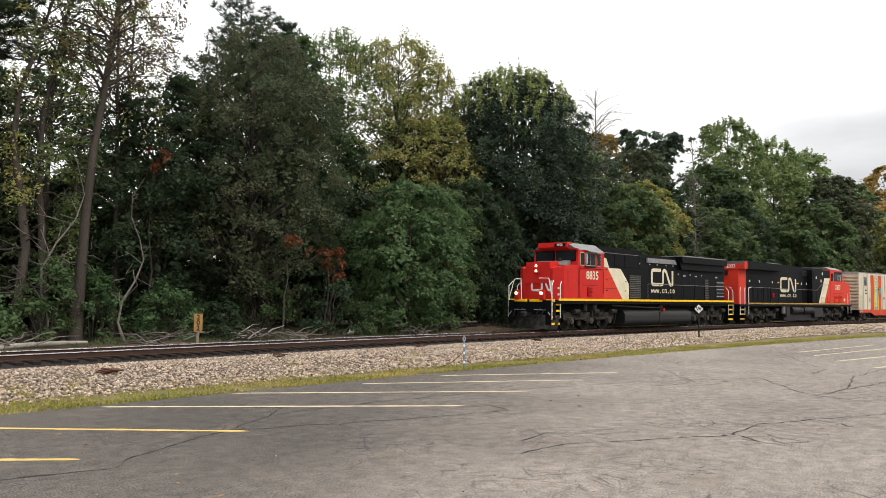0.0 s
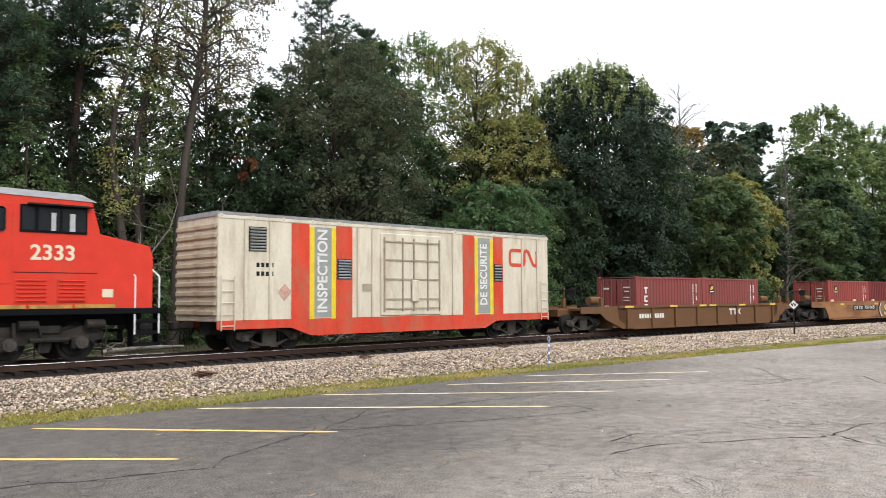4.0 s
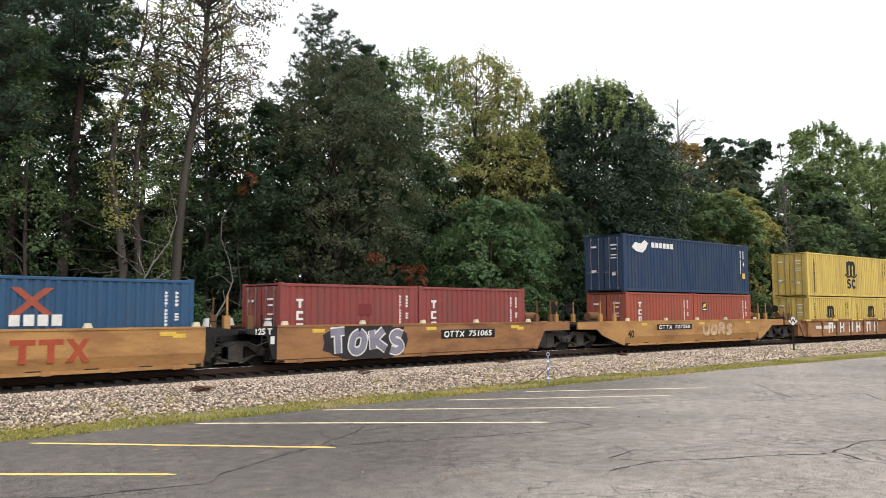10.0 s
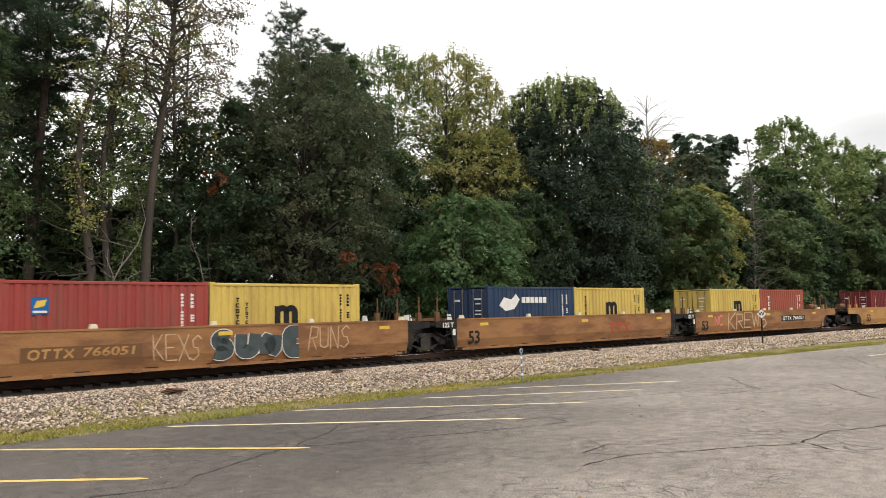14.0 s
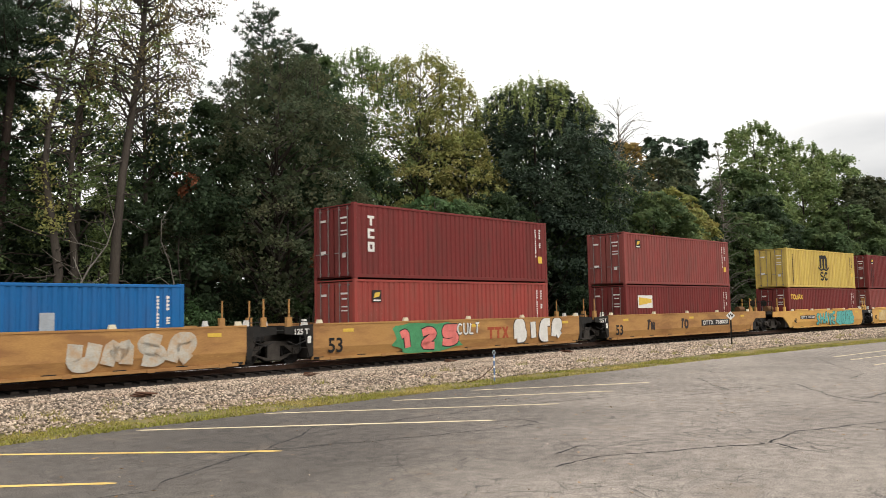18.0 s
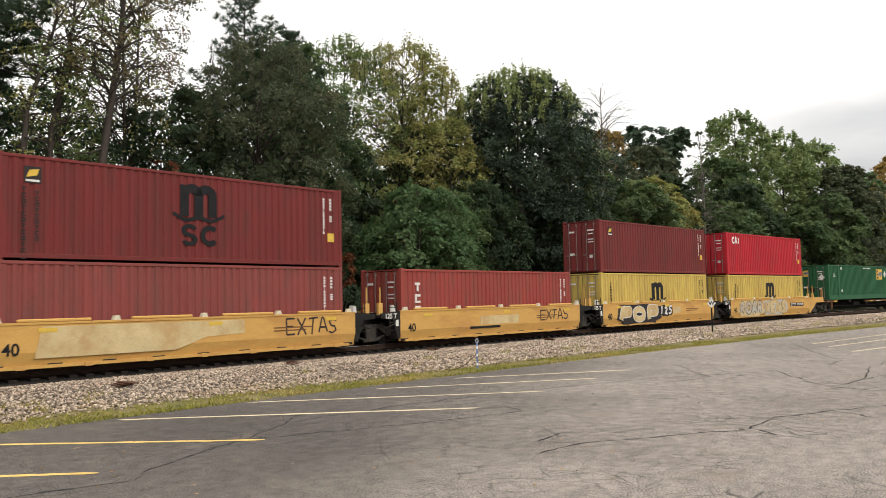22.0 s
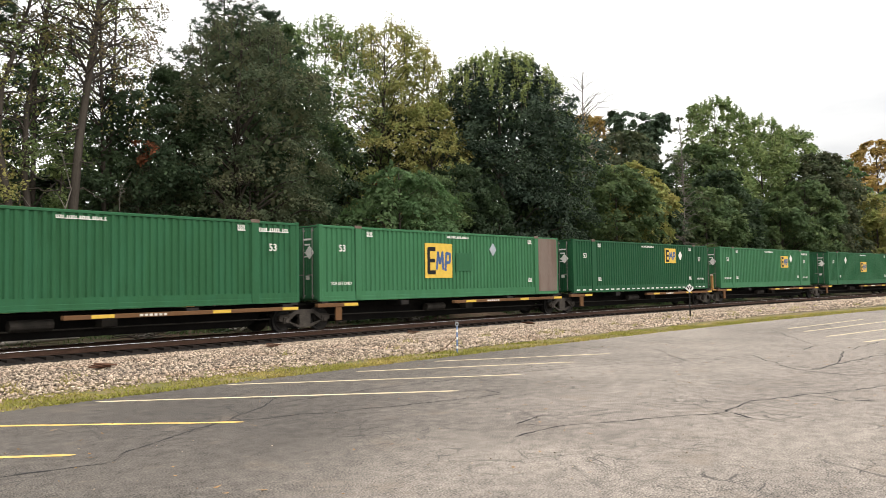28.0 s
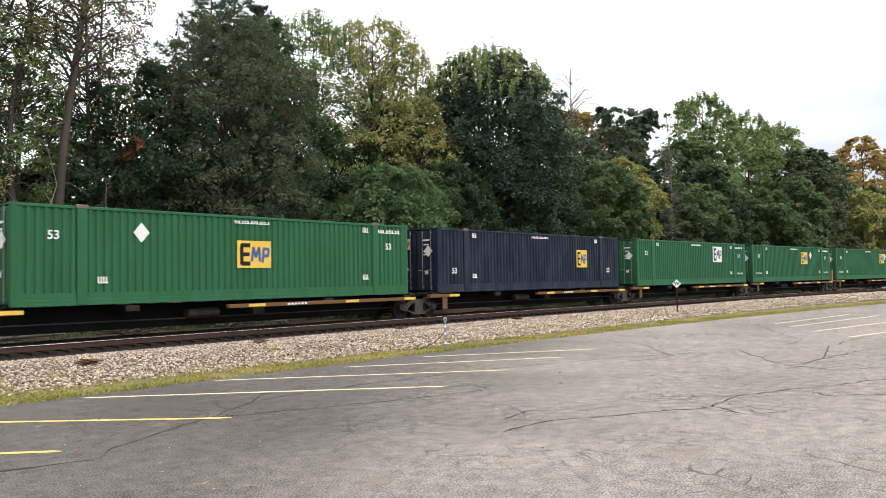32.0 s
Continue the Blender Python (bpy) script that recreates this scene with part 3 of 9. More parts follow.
    mv.inputs[1].default_value = (0.22, 0.22, 0.0)
    l.new(wv.outputs["Color"], mv.inputs[0])
    l.new(tc.outputs["Object"], mv.inputs[2])
    total = tm.outputs[0]
    for scale, thin, depth in ((3.1, 0.011, 0.85), (1.2, 0.005, 0.8)):
        vo = n.new("ShaderNodeTexVoronoi")
        vo.feature = "DISTANCE_TO_EDGE"
        vo.inputs["Scale"].default_value = scale
        l.new(mv.outputs[0], vo.inputs["Vector"])
        edge = n.new("ShaderNodeMapRange")
        edge.inputs["From Min"].default_value, edge.inputs["From Max"].default_value = thin * 0.4, thin * 2.0
        edge.inputs["To Min"].default_value, edge.inputs["To Max"].default_value = 1.0, 0.0
        l.new(vo.outputs["Distance"], edge.inputs["Value"])
        fade = n.new("ShaderNodeTexNoise")
        fade.inputs["Scale"].default_value, fade.inputs["Detail"].default_value = 0.5, 4.0
        l.new(mv.outputs[0], fade.inputs["Vector"])
        fr = n.new("ShaderNodeMapRange")
        fr.inputs["From Min"].default_value, fr.inputs["From Max"].default_value = 0.45, 0.60
        fr.inputs["To Min"].default_value, fr.inputs["To Max"].default_value = 0.0, depth
        l.new(fade.outputs["Fac"], fr.inputs["Value"])
        k = n.new("ShaderNodeMath")
        k.operation = "MULTIPLY"
        l.new(edge.outputs["Result"], k.inputs[0])
        l.new(fr.outputs["Result"], k.inputs[1])
        mc = n.new("ShaderNodeMixRGB")
        mc.inputs[2].default_value = (0.03, 0.028, 0.027, 1)
        l.new(k.outputs[0], mc.inputs[0])
        l.new(total, mc.inputs[1])
        total = mc.outputs[0]
    l.new(total, p.inputs["Base Color"])


two_asphalts(M["asphalt"])
bed_d = [-10.6, -9.4, -8, -6, -4, -2.4, -1.5, -0.8, 0, 0.8, 1.5, 2.4, 3.4]
bed_h = [-0.10, 0.0, 0.0, -0.03, -0.12, -0.24, -0.30, -0.27, -0.20, -0.19, -0.18, -0.2, -0.36]
ballast_bed = sheet("ballast_bed", [[(*on_track(s, d)[:2], h + 0.03 * noise.noise(Vector((s * 0.8, d * 0.8, 1)))) for s in gs] for d, h in zip(bed_d, bed_h)],
                    M["ballast"], label="crushed stone ballast bed, darkened like shade between stones", category="ballast")
# dark strip past both rails: oil stains plus painted shade below the cars
track_bed = sheet("track_bed", [[(*on_track(s, d)[:2], h) for s in gs] for d, h in ((-2.1, -0.245), (-1.3, -0.24), (-0.9, -0.20), (0, -0.165), (1.3, -0.15), (1.9, -0.18))],
                  M["oily_shade"], label="dark oil-stained ballast with the train's shade in its colour", category="ballast")
vx = steps((-60, 0, 4), (0, 110, 1.0))
verge = sheet("verge", [[(x, lot_edge(x) + w, 0.012 - 0.02 * (k == 0) + 0.04 * noise.noise(Vector((x * 0.7, w * 2, 5))) * (k > 0) - 0.05 * (k == 5)) for x in vx]
                        for k, w in enumerate((-0.06, 0.25, 0.7, 1.2, 1.8, 2.6))], M["verge"], label="strip of dry soil and thin grass beside asphalt", category="verge")

# ---- painted bays: thin ribbons on the asphalt ----
def ribbon(name, pts, width, material, z=0.004, label="", category="", rough=0.0):
    vs, fs = [], []
    for i, p in enumerate(pts):
        a = Vector(pts[max(0, i - 1)]).to_2d()
        b = Vector(pts[min(len(pts) - 1, i + 1)]).to_2d()
        d = (b - a).normalized()
        w = width * (0.5 + rough * (random.random() - 0.5))
        if rough and i in (0, len(pts) - 1):
            w *= 0.3
        vs += [(p[0] - d.y * w, p[1] + d.x * w, z), (p[0] + d.y * w, p[1] - d.x * w, z)]
        if i:
            k = 2 * i
            fs.append((k - 2, k - 1, k + 1, k))
    me = bpy.data.meshes.new(name)
    me.from_pydata(vs, [], fs)
    me.materials.append(material)
    return tagged(new(name, me), label, category, "", "structure")


def subdivided(pts, d=0.12, wobble=0.03, seed=0):
    out = []
    for a, b in zip(pts, pts[1:]):
        a, b = Vector((*a, 0)), Vector((*b, 0))
        k = max(1, int((b - a).length / d))
        for i in range(k):
            p = a.lerp(b, i / k)
            o = noise.noise_vector(Vector((p.x * 2.1 + seed, p.y * 2.1, 0))) + 0.5 * noise.noise_vector(Vector((p.x * 7 + seed, p.y * 7, 0)))
            out.append((p.x + wobble * o.x, p.y + wobble * o.y))
    return out + [tuple(pts[-1])]


# near end, far end of each bay line
for (a, b), m in zip((((4.32, 8.19), (1.4, 11.3)), ((6.58, 8.33), (4.0, 11.6)), ((10.37, 7.8), (6.5, 11.75)), ((12.79, 8.18), (8.9, 11.75)),
                      ((15.37, 8.49), (11.6, 11.25)), ((17.51, 8.73), (14.0, 11.2)), ((28.9, 7.8), (36.5, 6.9)), ((27.55, 6.94), (35.9, 5.7)),
                      ((25.45, 5.81), (34.0, 4.2)), ((23.6, 4.5), (31.0, 2.9))),
                     ["line_yellow"] * 2 + ["line_white"] * 8):
    ribbon("bay_line", subdivided([a, b], 0.12, 0.014), 0.105, M[m], 0.004, "worn %s painted parking line" % ("yellow" if m == "line_yellow" else "cream"), "bay line", 0.22)

# long sealed cracks
CRACKS = (
    ((1.5, 8.6), (3.42, 7.79), (4.31, 7.53), (4.88, 7.97), (5.78, 8.36), (6.42, 8.57), (7.0, 8.3), (8.4, 7.7), (10.41, 6.99)),
    ((6.42, 8.57), (7.68, 9.23), (8.3, 9.71), (7.9, 10.3)), ((7.68, 9.23), (9.4, 9.2), (12.6, 8.6), (15.9, 7.4), (18.6, 5.75)),
    ((10.41, 6.99), (10.7, 7.5), (10.2, 7.7)), ((8.46, 4.89), (9.47, 4.28), (10.52, 3.61), (11.6, 3.67), (12.6, 3.19), (14.08, 2.52), (16, 1.6)),
    ((8.46, 4.89), (8.3, 5.4), (9.1, 5.5)), ((8.46, 4.89), (7.6, 4.95)), ((12.6, 3.19), (12.3, 2.6), (13.0, 1.7)),
    ((19.11, 8.2), (17.6, 7.3), (16.7, 6.49), (15.2, 6.9)), ((18.6, 5.75), (16.6, 4.6), (15.93, 4.03), (17.43, 3.78), (19.63, 3.51), (24, 2.4)),
    ((15.93, 4.03), (15.6, 3.1), (17, 2.2)), ((28.16, 8.15), (25.2, 6.8), (22.07, 5.3), (20.5, 5.2)), ((22.0, 9.6), (21.0, 8.6), (20.7, 7.9)),
    ((26.5, 9.2), (28.16, 8.15), (31, 8.3)), ((17.43, 3.78), (20.5, 4.3), (24, 4.2)), ((10.52, 3.61), (10.2, 3.2)),
)
for i, c in enumerate(CRACKS):
    ribbon("crack", subdivided(c, 0.09, 0.08, i * 7.3), 0.026, M["tar"], 0.003, "dark crack in the asphalt", "crack", 0.9)
# ---- rails and ties ----
track = tagged(new("railway_track"), "rusty steel rails on dark wooden ties", "railway track", "", "structure")
prof = [(-0.07, -0.18), (0.07, -0.18), (0.07, -0.165), (0.012, -0.145), (0.012, -0.045), (0.037, -0.035), (0.037, -0.004), (-0.037, -0.004),
        (-0.037, -0.035), (-0.012, -0.045), (-0.012, -0.145), (-0.07, -0.165)]
rs = steps((-500, -10, 20), (-10, 130, 2.0), (130, 520, 20))
for side in (-0.755, 0.755):
    vs, fs = [], []
    for i, s in enumerate(rs):
        for u, z in prof:
            vs.append((*on_track(s, side + u)[:2], RAIL_Z + z))
        if i:
            for j in range(12):
                a, b = (i - 1) * 12 + j, (i - 1) * 12 + (j + 1) % 12
                fs.append((a, b, b + 12, a + 12))
    me = bpy.data.meshes.new("rail")
    me.from_pydata(vs, [], fs)
    r = part("rail", me, None, track)
    me.materials.append(M["rail"])
    g = [[(*on_track(s, side + u)[:2], RAIL_Z + z) for s in rs] for u, z in ((-0.0385, -0.020), (-0.034, -0.006), (-0.022, 0.001), (0.022, 0.001), (0.034, -0.006), (0.0385, -0.020))]
    head = sheet("rail_head", g, M["rail_top"])
    head.parent = r
bm = bmesh.new()
box(bm, -0.115, -1.28, -0.36, 0.115, 1.28, -0.185, 0.008)
tie_me = mesh_of("tie", bm, M["tie"])
for i in range(240):
    s = -6 + i * 0.52
    x, y, a = on_track(s)
    part("tie", tie_me, None, track, "", pose(x, y, RAIL_Z + 0.006 * math.sin(i * 7.1), 0, 0, math.degrees(a) + 1.2 * math.sin(i * 3.3)))


# ---- loose stones, grass, fallen leaves ----
def scatter_stones(name, label, spots, sizes, material, seed):
    """Many small irregular stones as one mesh."""
    g = np.random.default_rng(seed)
    k = len(spots)
    base = np.array([(1, 0, 0), (0, 1, 0), (-1, 0, 0), (0, -1, 0), (0, 0, 1), (0, 0, -1)], float)
    f = np.array([(0, 1, 4), (1, 2, 4), (2, 3, 4), (3, 0, 4), (1, 0, 5), (2, 1, 5), (3, 2, 5), (0, 3, 5)])
    v = base[None] * (0.65 + 0.7 * g.random((k, 6, 1))) + g.normal(size=(k, 6, 3)) * 0.16
    v *= np.stack([1 + 0.5 * g.random(k), 1 + 0.3 * g.random(k), 0.55 + 0.4 * g.random(k)], 1)[:, None]
    a, b = g.random(k) * 6.283, g.normal(size=k) * 0.5
    ca, sa, cb, sb = np.cos(a)[:, None], np.sin(a)[:, None], np.cos(b)[:, None], np.sin(b)[:, None]
    y, z = v[..., 1] * cb - v[..., 2] * sb, v[..., 1] * sb + v[..., 2] * cb
    v = np.stack([v[..., 0] * ca - y * sa, v[..., 0] * sa + y * ca, z], -1)
    v = v * (np.asarray(sizes)[:, None, None] * 0.5) + np.asarray(spots)[:, None]
    tri = (f[None] + 6 * np.arange(k)[:, None, None]).reshape(-1)
    me = bpy.data.meshes.new(name)
    me.vertices.add(6 * k)
    me.vertices.foreach_set("co", v.ravel())
    me.loops.add(24 * k)
    me.loops.foreach_set("vertex_index", tri)
    me.polygons.add(8 * k)
    me.polygons.foreach_set("loop_start", np.arange(0, 24 * k, 3))
    me.polygons.foreach_set("loop_total", np.full(8 * k, 3))
    me.update(calc_edges=True)
    me.materials.append(material)
    return tagged(new(name, me), label, "ballast", "", "stuff")


gr = np.random.default_rng(3)
spots, sizes = [], []
for s0, s1, n, size in ((2, 16, 20500, 0.052), (16, 30, 17500, 0.060), (30, 55, 15000, 0.082), (55, 110, 9500, 0.14)):
    for _ in range(n):
        s, d = gr.uniform(s0, s1), -1.75 - 9.4 * gr.random() ** 0.9
        x, y, _a = on_track(s, d)
        if y < lot_edge(x) + 0.5 + 0.8 * gr.random():
            continue
        spots.append((x, y, 0.03 if y < lot_edge(x) + 2.6 else float(np.interp(d, bed_d, bed_h)) + 0.012))
        sizes.append(size * (0.55 + 0.8 * gr.random()))
for _ in range(2500):
    s, d = gr.uniform(3, 60), gr.uniform(1.0, 3.2)
    x, y, _a = on_track(s, d)
    spots.append((x, y, float(np.interp(d, bed_d, bed_h)) + 0.012))
    sizes.append(0.1 * (0.55 + 0.8 * gr.random()))
scatter_stones("ballast_stones", "pale angular crushed ballast stones", spots, sizes, M["stone"], 4)
scatter_stones("lot_grit", "small loose stones on the asphalt", [(gr.uniform(2, 30), gr.uniform(0.5, 9), 0.003) for _ in range(420)], [0.008 + 0.014 * gr.random() for _ in range(420)], M["stone"], 6)


for i, (s, d, a) in enumerate(((9.3, -7.4, 0.3), (15.4, -5.6, 0.5), (22.5, -4.6, 0.2), (29.5, -4.9, 1.4))):
    x, y, _a = on_track(s, d)
    bm = bmesh.new()
    for k in range(3):
        box(bm, -0.22 + 0.1 * k, -0.10 - 0.04 * k, 0.005 + 0.035 * k, 0.10 + 0.12 * k, 0.08 + 0.03 * k, 0.035 + 0.035 * k, 0.01)
    scrap = thing("rusty_scrap", "small rusty brown scrap lying on the ballast", "scrap", "scrap on the ballast", pose(x, y, float(np.interp(d, bed_d, bed_h)) + 0.03, 4, 6, math.degrees(a)))
    part("plate", bm, M["rust_scrap"], scrap)


def blades(name, label, spots, heights, material, seed, lean=0.5, width=0.012):
    g = np.random.default_rng(seed)
    k = len(spots)
    p = np.asarray(spots)
    a = g.random(k) * 6.283
    d = np.stack([np.cos(a), np.sin(a), 0 * a], 1)
    h = np.asarray(heights)[:, None]
    tip = p + np.array([0, 0, 1.0]) * h + g.normal(size=(k, 3)) * np.array([1, 1, 0]) * h * lean
    w = d * width * (0.6 + 0.8 * g.random((k, 1)))
    v = np.stack([p - w, p + w, tip], 1).reshape(-1, 3)
    me = bpy.data.meshes.new(name)
    me.vertices.add(3 * k)
    me.vertices.foreach_set("co", v.ravel())
    me.loops.add(3 * k)
    me.loops.foreach_set("vertex_index", np.arange(3 * k))
    me.polygons.add(k)
    me.polygons.foreach_set("loop_start", np.arange(0, 3 * k, 3))
    me.polygons.foreach_set("loop_total", np.full(k, 3))
    me.update(calc_edges=True)
    me.materials.append(material)
    return tagged(new(name, me), label, "grass", "", "stuff")


M["grass"] = leaf_mat("thin_verge_grass", (0.20, 0.195, 0.042), (0.30, 0.24, 0.075), 0.45, 0.35)
M["litter"] = leaf_mat("fallen_leaves", (0.24, 0.14, 0.06), (0.18, 0.10, 0.05), 0.4, 0.1)
spots, hs = [], []
while len(spots) < 44000:
    x = 1 + 105 * gr.random() ** 1.5
    u = gr.random()
    wdt = (1.15 if x < 12 else 1.05) + 0.5 * noise.noise(Vector((x * 0.5, 0, 8)))
    y = lot_edge(x) - 0.08 + wdt * u
    if noise.noise(Vector((x * 0.9, y * 1.3, 2))) < -0.28 + 0.35 * u and gr.random() < 0.75:
        continue
    spots.append((x, y, 0.0))
    hs.append((0.022 + 0.042 * gr.random()) * (1 + x * 0.008))
blades("verge_grass", "short yellow-green grass at the asphalt edge", spots, hs, M["grass"], 7, 0.7, 0.014)
spots = []
for _ in range(34):
    x, y, _a = on_track(gr.uniform(3, 60), -gr.uniform(8.2, 10.4))
    spots += [(x + gr.normal() * 0.12, y + gr.normal() * 0.12, 0.0) for _ in range(26)]
blades("ballast_weeds", "dry weeds growing in the ballast", spots, [0.05 + 0.14 * gr.random() for _ in spots], M["grass"], 8, 0.6, 0.01)
spots = [(gr.uniform(2, 30), gr.uniform(1, 11), 0.006) for _ in range(340)]
blades("fallen_leaves", "scattered small fallen leaves on asphalt", spots, [0.012] * 340, M["litter"], 9, 3.0, 0.017)


# ---- the train ----
MOVING = []          # (thing, middle along the train)
WHEELS = []          # (wheelset, radius, offset in its truck)


def cached(store, key, make):
    if key not in store:
        store[key] = make()
    return store[key]


MESH = {}


def corrugated(length, z0, z1, depth=0.036, pitch=0.28, margin=0.16):
    """A sheet with upright trapezoid ribs, along x, facing -y."""
    bm = bmesh.new()
    k = round((length - 2 * margin) / pitch)
    p = (length - 2 * margin) / k
    pts = [(-length / 2, 0.0), (-length / 2 + margin, 0.0)]
    for i in range(k):
        a = -length / 2 + margin + i * p
        pts += [(a + p * 0.12, depth), (a + p * 0.42, depth), (a + p * 0.58, 0.0), (a + p * 0.98, 0.0)]
    pts.append((length / 2, 0.0))
    lo = [bm.verts.new((x, y, z0)) for x, y in pts]
    hi = [bm.verts.new((x, y, z1)) for x, y in pts]
    for i in range(len(pts) - 1):
        bm.faces.new((lo[i], lo[i + 1], hi[i + 1], hi[i]))
    return bm


def container(length, height, color, label, s, z, name="shipping_container", group="containers on the train", ends=None):
    """A box of corrugated steel with posts, rails and a pair of doors; base at z over the rails."""
    w = 1.219 if length < 15 else 1.30
    c = thing(name, label, "shipping container", group)
    m, h, L = M[color], height, length / 2
    key = (length, height, color)

    def get(nm, make, material=m):
        return cached(MESH, (nm, key), lambda: mesh_of(nm, make(), material))

    def side():
        return corrugated(length - 0.24, 0.16, h - 0.10, 0.036 if length < 15 else 0.05, 0.28 if length < 15 else 0.25)
    part("side_wall", get("side_wall", side), m, c, at=pose(0, -w + 0.015, 0))
    part("side_wall", get("side_wall", side), m, c, at=pose(0, w - 0.015, 0, 0, 0, 180))

    def roof():
        bm = bmesh.new()
        box(bm, -L + 0.05, -w + 0.03, h - 0.07, L - 0.05, w - 0.03, h - 0.025)
        return bm

    def floor_():
        bm = bmesh.new()
        box(bm, -L + 0.1, -w + 0.06, 0.06, L - 0.1, w - 0.06, 0.16)
        return bm

    def rail_low():
        bm = box(bmesh.new(), -L + 0.14, -w, 0.045, L - 0.14, -w + 0.06, 0.175, 0.01)
        if length > 15:
            bm = prism(bmesh.new(), [(-w - 0.012, 0.0), (-w + 0.06, 0.0), (-w + 0.06, 0.36), (-w + 0.004, 0.36), (-w + 0.004, 0.18), (-w - 0.004, 0.17), (-w - 0.004, 0.06), (-w - 0.012, 0.05)], -L + 0.14, L - 0.14)
            bm.transform(Matrix(((0, 1, 0, 0), (1, 0, 0, 0), (0, 0, 1, 0), (0, 0, 0, 1))))
            bmesh.ops.reverse_faces(bm, faces=list(bm.faces))
        return bm

    def rail_high():
        return box(bmesh.new(), -L + 0.14, -w, h - 0.12, L - 0.14, -w + 0.06, h - 0.035, 0.01)

    def post():
        bm = box(bmesh.new(), -L, -w, 0.1, -L + 0.15, -w + 0.14, h - 0.1, 0.012)
        box(bm, -L, -w - 0.004, 0, -L + 0.178, -w + 0.16, 0.118, 0.012)
        box(bm, -L, -w - 0.004, h - 0.118, -L + 0.178, -w + 0.16, h, 0.012)
        return bm

    def endwall():
        bm = corrugated(2 * w - 0.24, 0.12, h - 0.1, 0.04, 0.25, 0.1)
        bmesh.ops.transform(bm, matrix=pose(L - 0.02, 0, 0, 0, 0, 90), verts=bm.verts)
        return bm

    def door():
        bm = corrugated(w - 0.10, 0.14, h - 0.12, 0.03, 0.36, 0.14)
        bmesh.ops.transform(bm, matrix=pose(-L + 0.03, 0, 0, 0, 0, -90), verts=bm.verts)
        box(bm, -L + 0.02, -w / 2 + 0.05, 0.12, -L + 0.05, w / 2 - 0.05, 0.2)
        box(bm, -L + 0.02, -w / 2 + 0.05, h - 0.2, -L + 0.05, w / 2 - 0.05, h - 0.12)
        return bm

    def lock():
        bm = bmesh.new()
        cyl(bm, (-L - 0.015, 0, 0.1), (-L - 0.015, 0, h - 0.1), 0.018, n=6)
        for z in (0.22, h - 0.22):
            box(bm, -L - 0.03, -0.035, z - 0.03, -L + 0.03, 0.035, z + 0.03)
        box(bm, -L - 0.035, -0.02, 0.98, -L - 0.01, 0.26, 1.02)
        return bm
    part("roof", get("roof", roof), m, c)
    part("floor_frame", get("floor_frame", floor_), m, c)
    for turn in (0, 180):
        part("bottom_rail", get("bottom_rail", rail_low), m, c, at=pose(0, 0, 0, 0, 0, turn))
        part("top_rail", get("top_rail", rail_high), m, c, at=pose(0, 0, 0, 0, 0, turn))
        part("corner_post", get("corner_post", post), m, c, at=pose(0, 0, 0, 0, 0, turn))
        part("corner_post", get("corner_post_far", lambda: flipped(post())), m, c, at=pose(0, 0, 0, 0, 0, turn))
    part("end_wall", get("end_wall", endwall), m, c)
    for y in (-w / 2 + 0.03, w / 2 - 0.03):
        d = part("door", get("door", door), m, c, at=pose(0, y, 0))
        for o in (-0.28, 0.22):
            part("lock_rod", cached(MESH, ("lock_rod", length, height), lambda: mesh_of("lock_rod", lock(), M["rod_grey"])), None, d, "dull grey lock rod", pose(0, o, 0))
    # small white notices on the doors
    for y, zz, a, b in ((-0.62, h - 0.55, 0.42, 0.07), (-0.62, h - 0.75, 0.3, 0.06), (-0.62, h - 1.05, 0.36, 0.05), (-0.62, h - 1.2, 0.36, 0.05),
                        (0.62, h - 0.6, 0.34, 0.09), (-0.62, 0.9, 0.2, 0.16), (0.62, 1.05, 0.3, 0.14)):
        part("door_notice", cached(MESH, ("door_notice", a, b), lambda: mesh_of("door_notice", box(bmesh.new(), -0.004, -a / 2, -b / 2, 0.004, a / 2, b / 2), M["mark_white"])), None, c, "white lettering bar", pose(-L - 0.002, y, zz))
    if length < 15:
        tone = "mark_black" if color == "yellow" else "mark_white"

        def column(n, tall, wide):
            """Upright writing too small to read: a thin line with strokes across it."""
            bm = plate(bmesh.new(), [(0.02, -tall), (0.035, -tall), (0.035, 0), (0.02, 0)], 0, 0.004)
            for k in range(n):
                if n > 8 and k in (4, 11):
                    continue
                q = -tall * (k + 0.8) / n
                plate(bm, [(0, q), (wide, q), (wide, q + 0.62 * tall / n), (0, q + 0.62 * tall / n)], -0.001, 0.004)
            return bm
        for x, zz, n, tall, wide in ((L - 0.92, h - 0.36, 13, 1.35, 0.085), (L - 0.60, h - 0.36, 4, 0.46, 0.10), (L - 0.60, h - 1.0, 3, 0.24, 0.12)):
            part("number_column", cached(MESH, ("number_column", n, tone), lambda: mesh_of("number_column", column(n, tall, wide), M[tone])), None, c, "upright painted lettering", pose(x, -w + 0.010, zz))
        warn = plate(bmesh.new(), [(L - 0.70, h - 1.98), (L - 0.40, h - 1.98), (L - 0.40, h - 1.66), (L - 0.70, h - 1.66)], -w + 0.012)
        part("warning_label", cached(MESH, ("warning_label", length, height), lambda: mesh_of("warning_label", warn, M["mark_yellow"])), None, c, "yellow warning label")
    c["lift"] = z
    MOVING.append((c, s))
    return c


def flipped(bm):
    bmesh.ops.transform(bm, matrix=Matrix.Diagonal((1, -1, 1, 1)), verts=bm.verts)
    bmesh.ops.reverse_faces(bm, faces=bm.faces)
    return bm


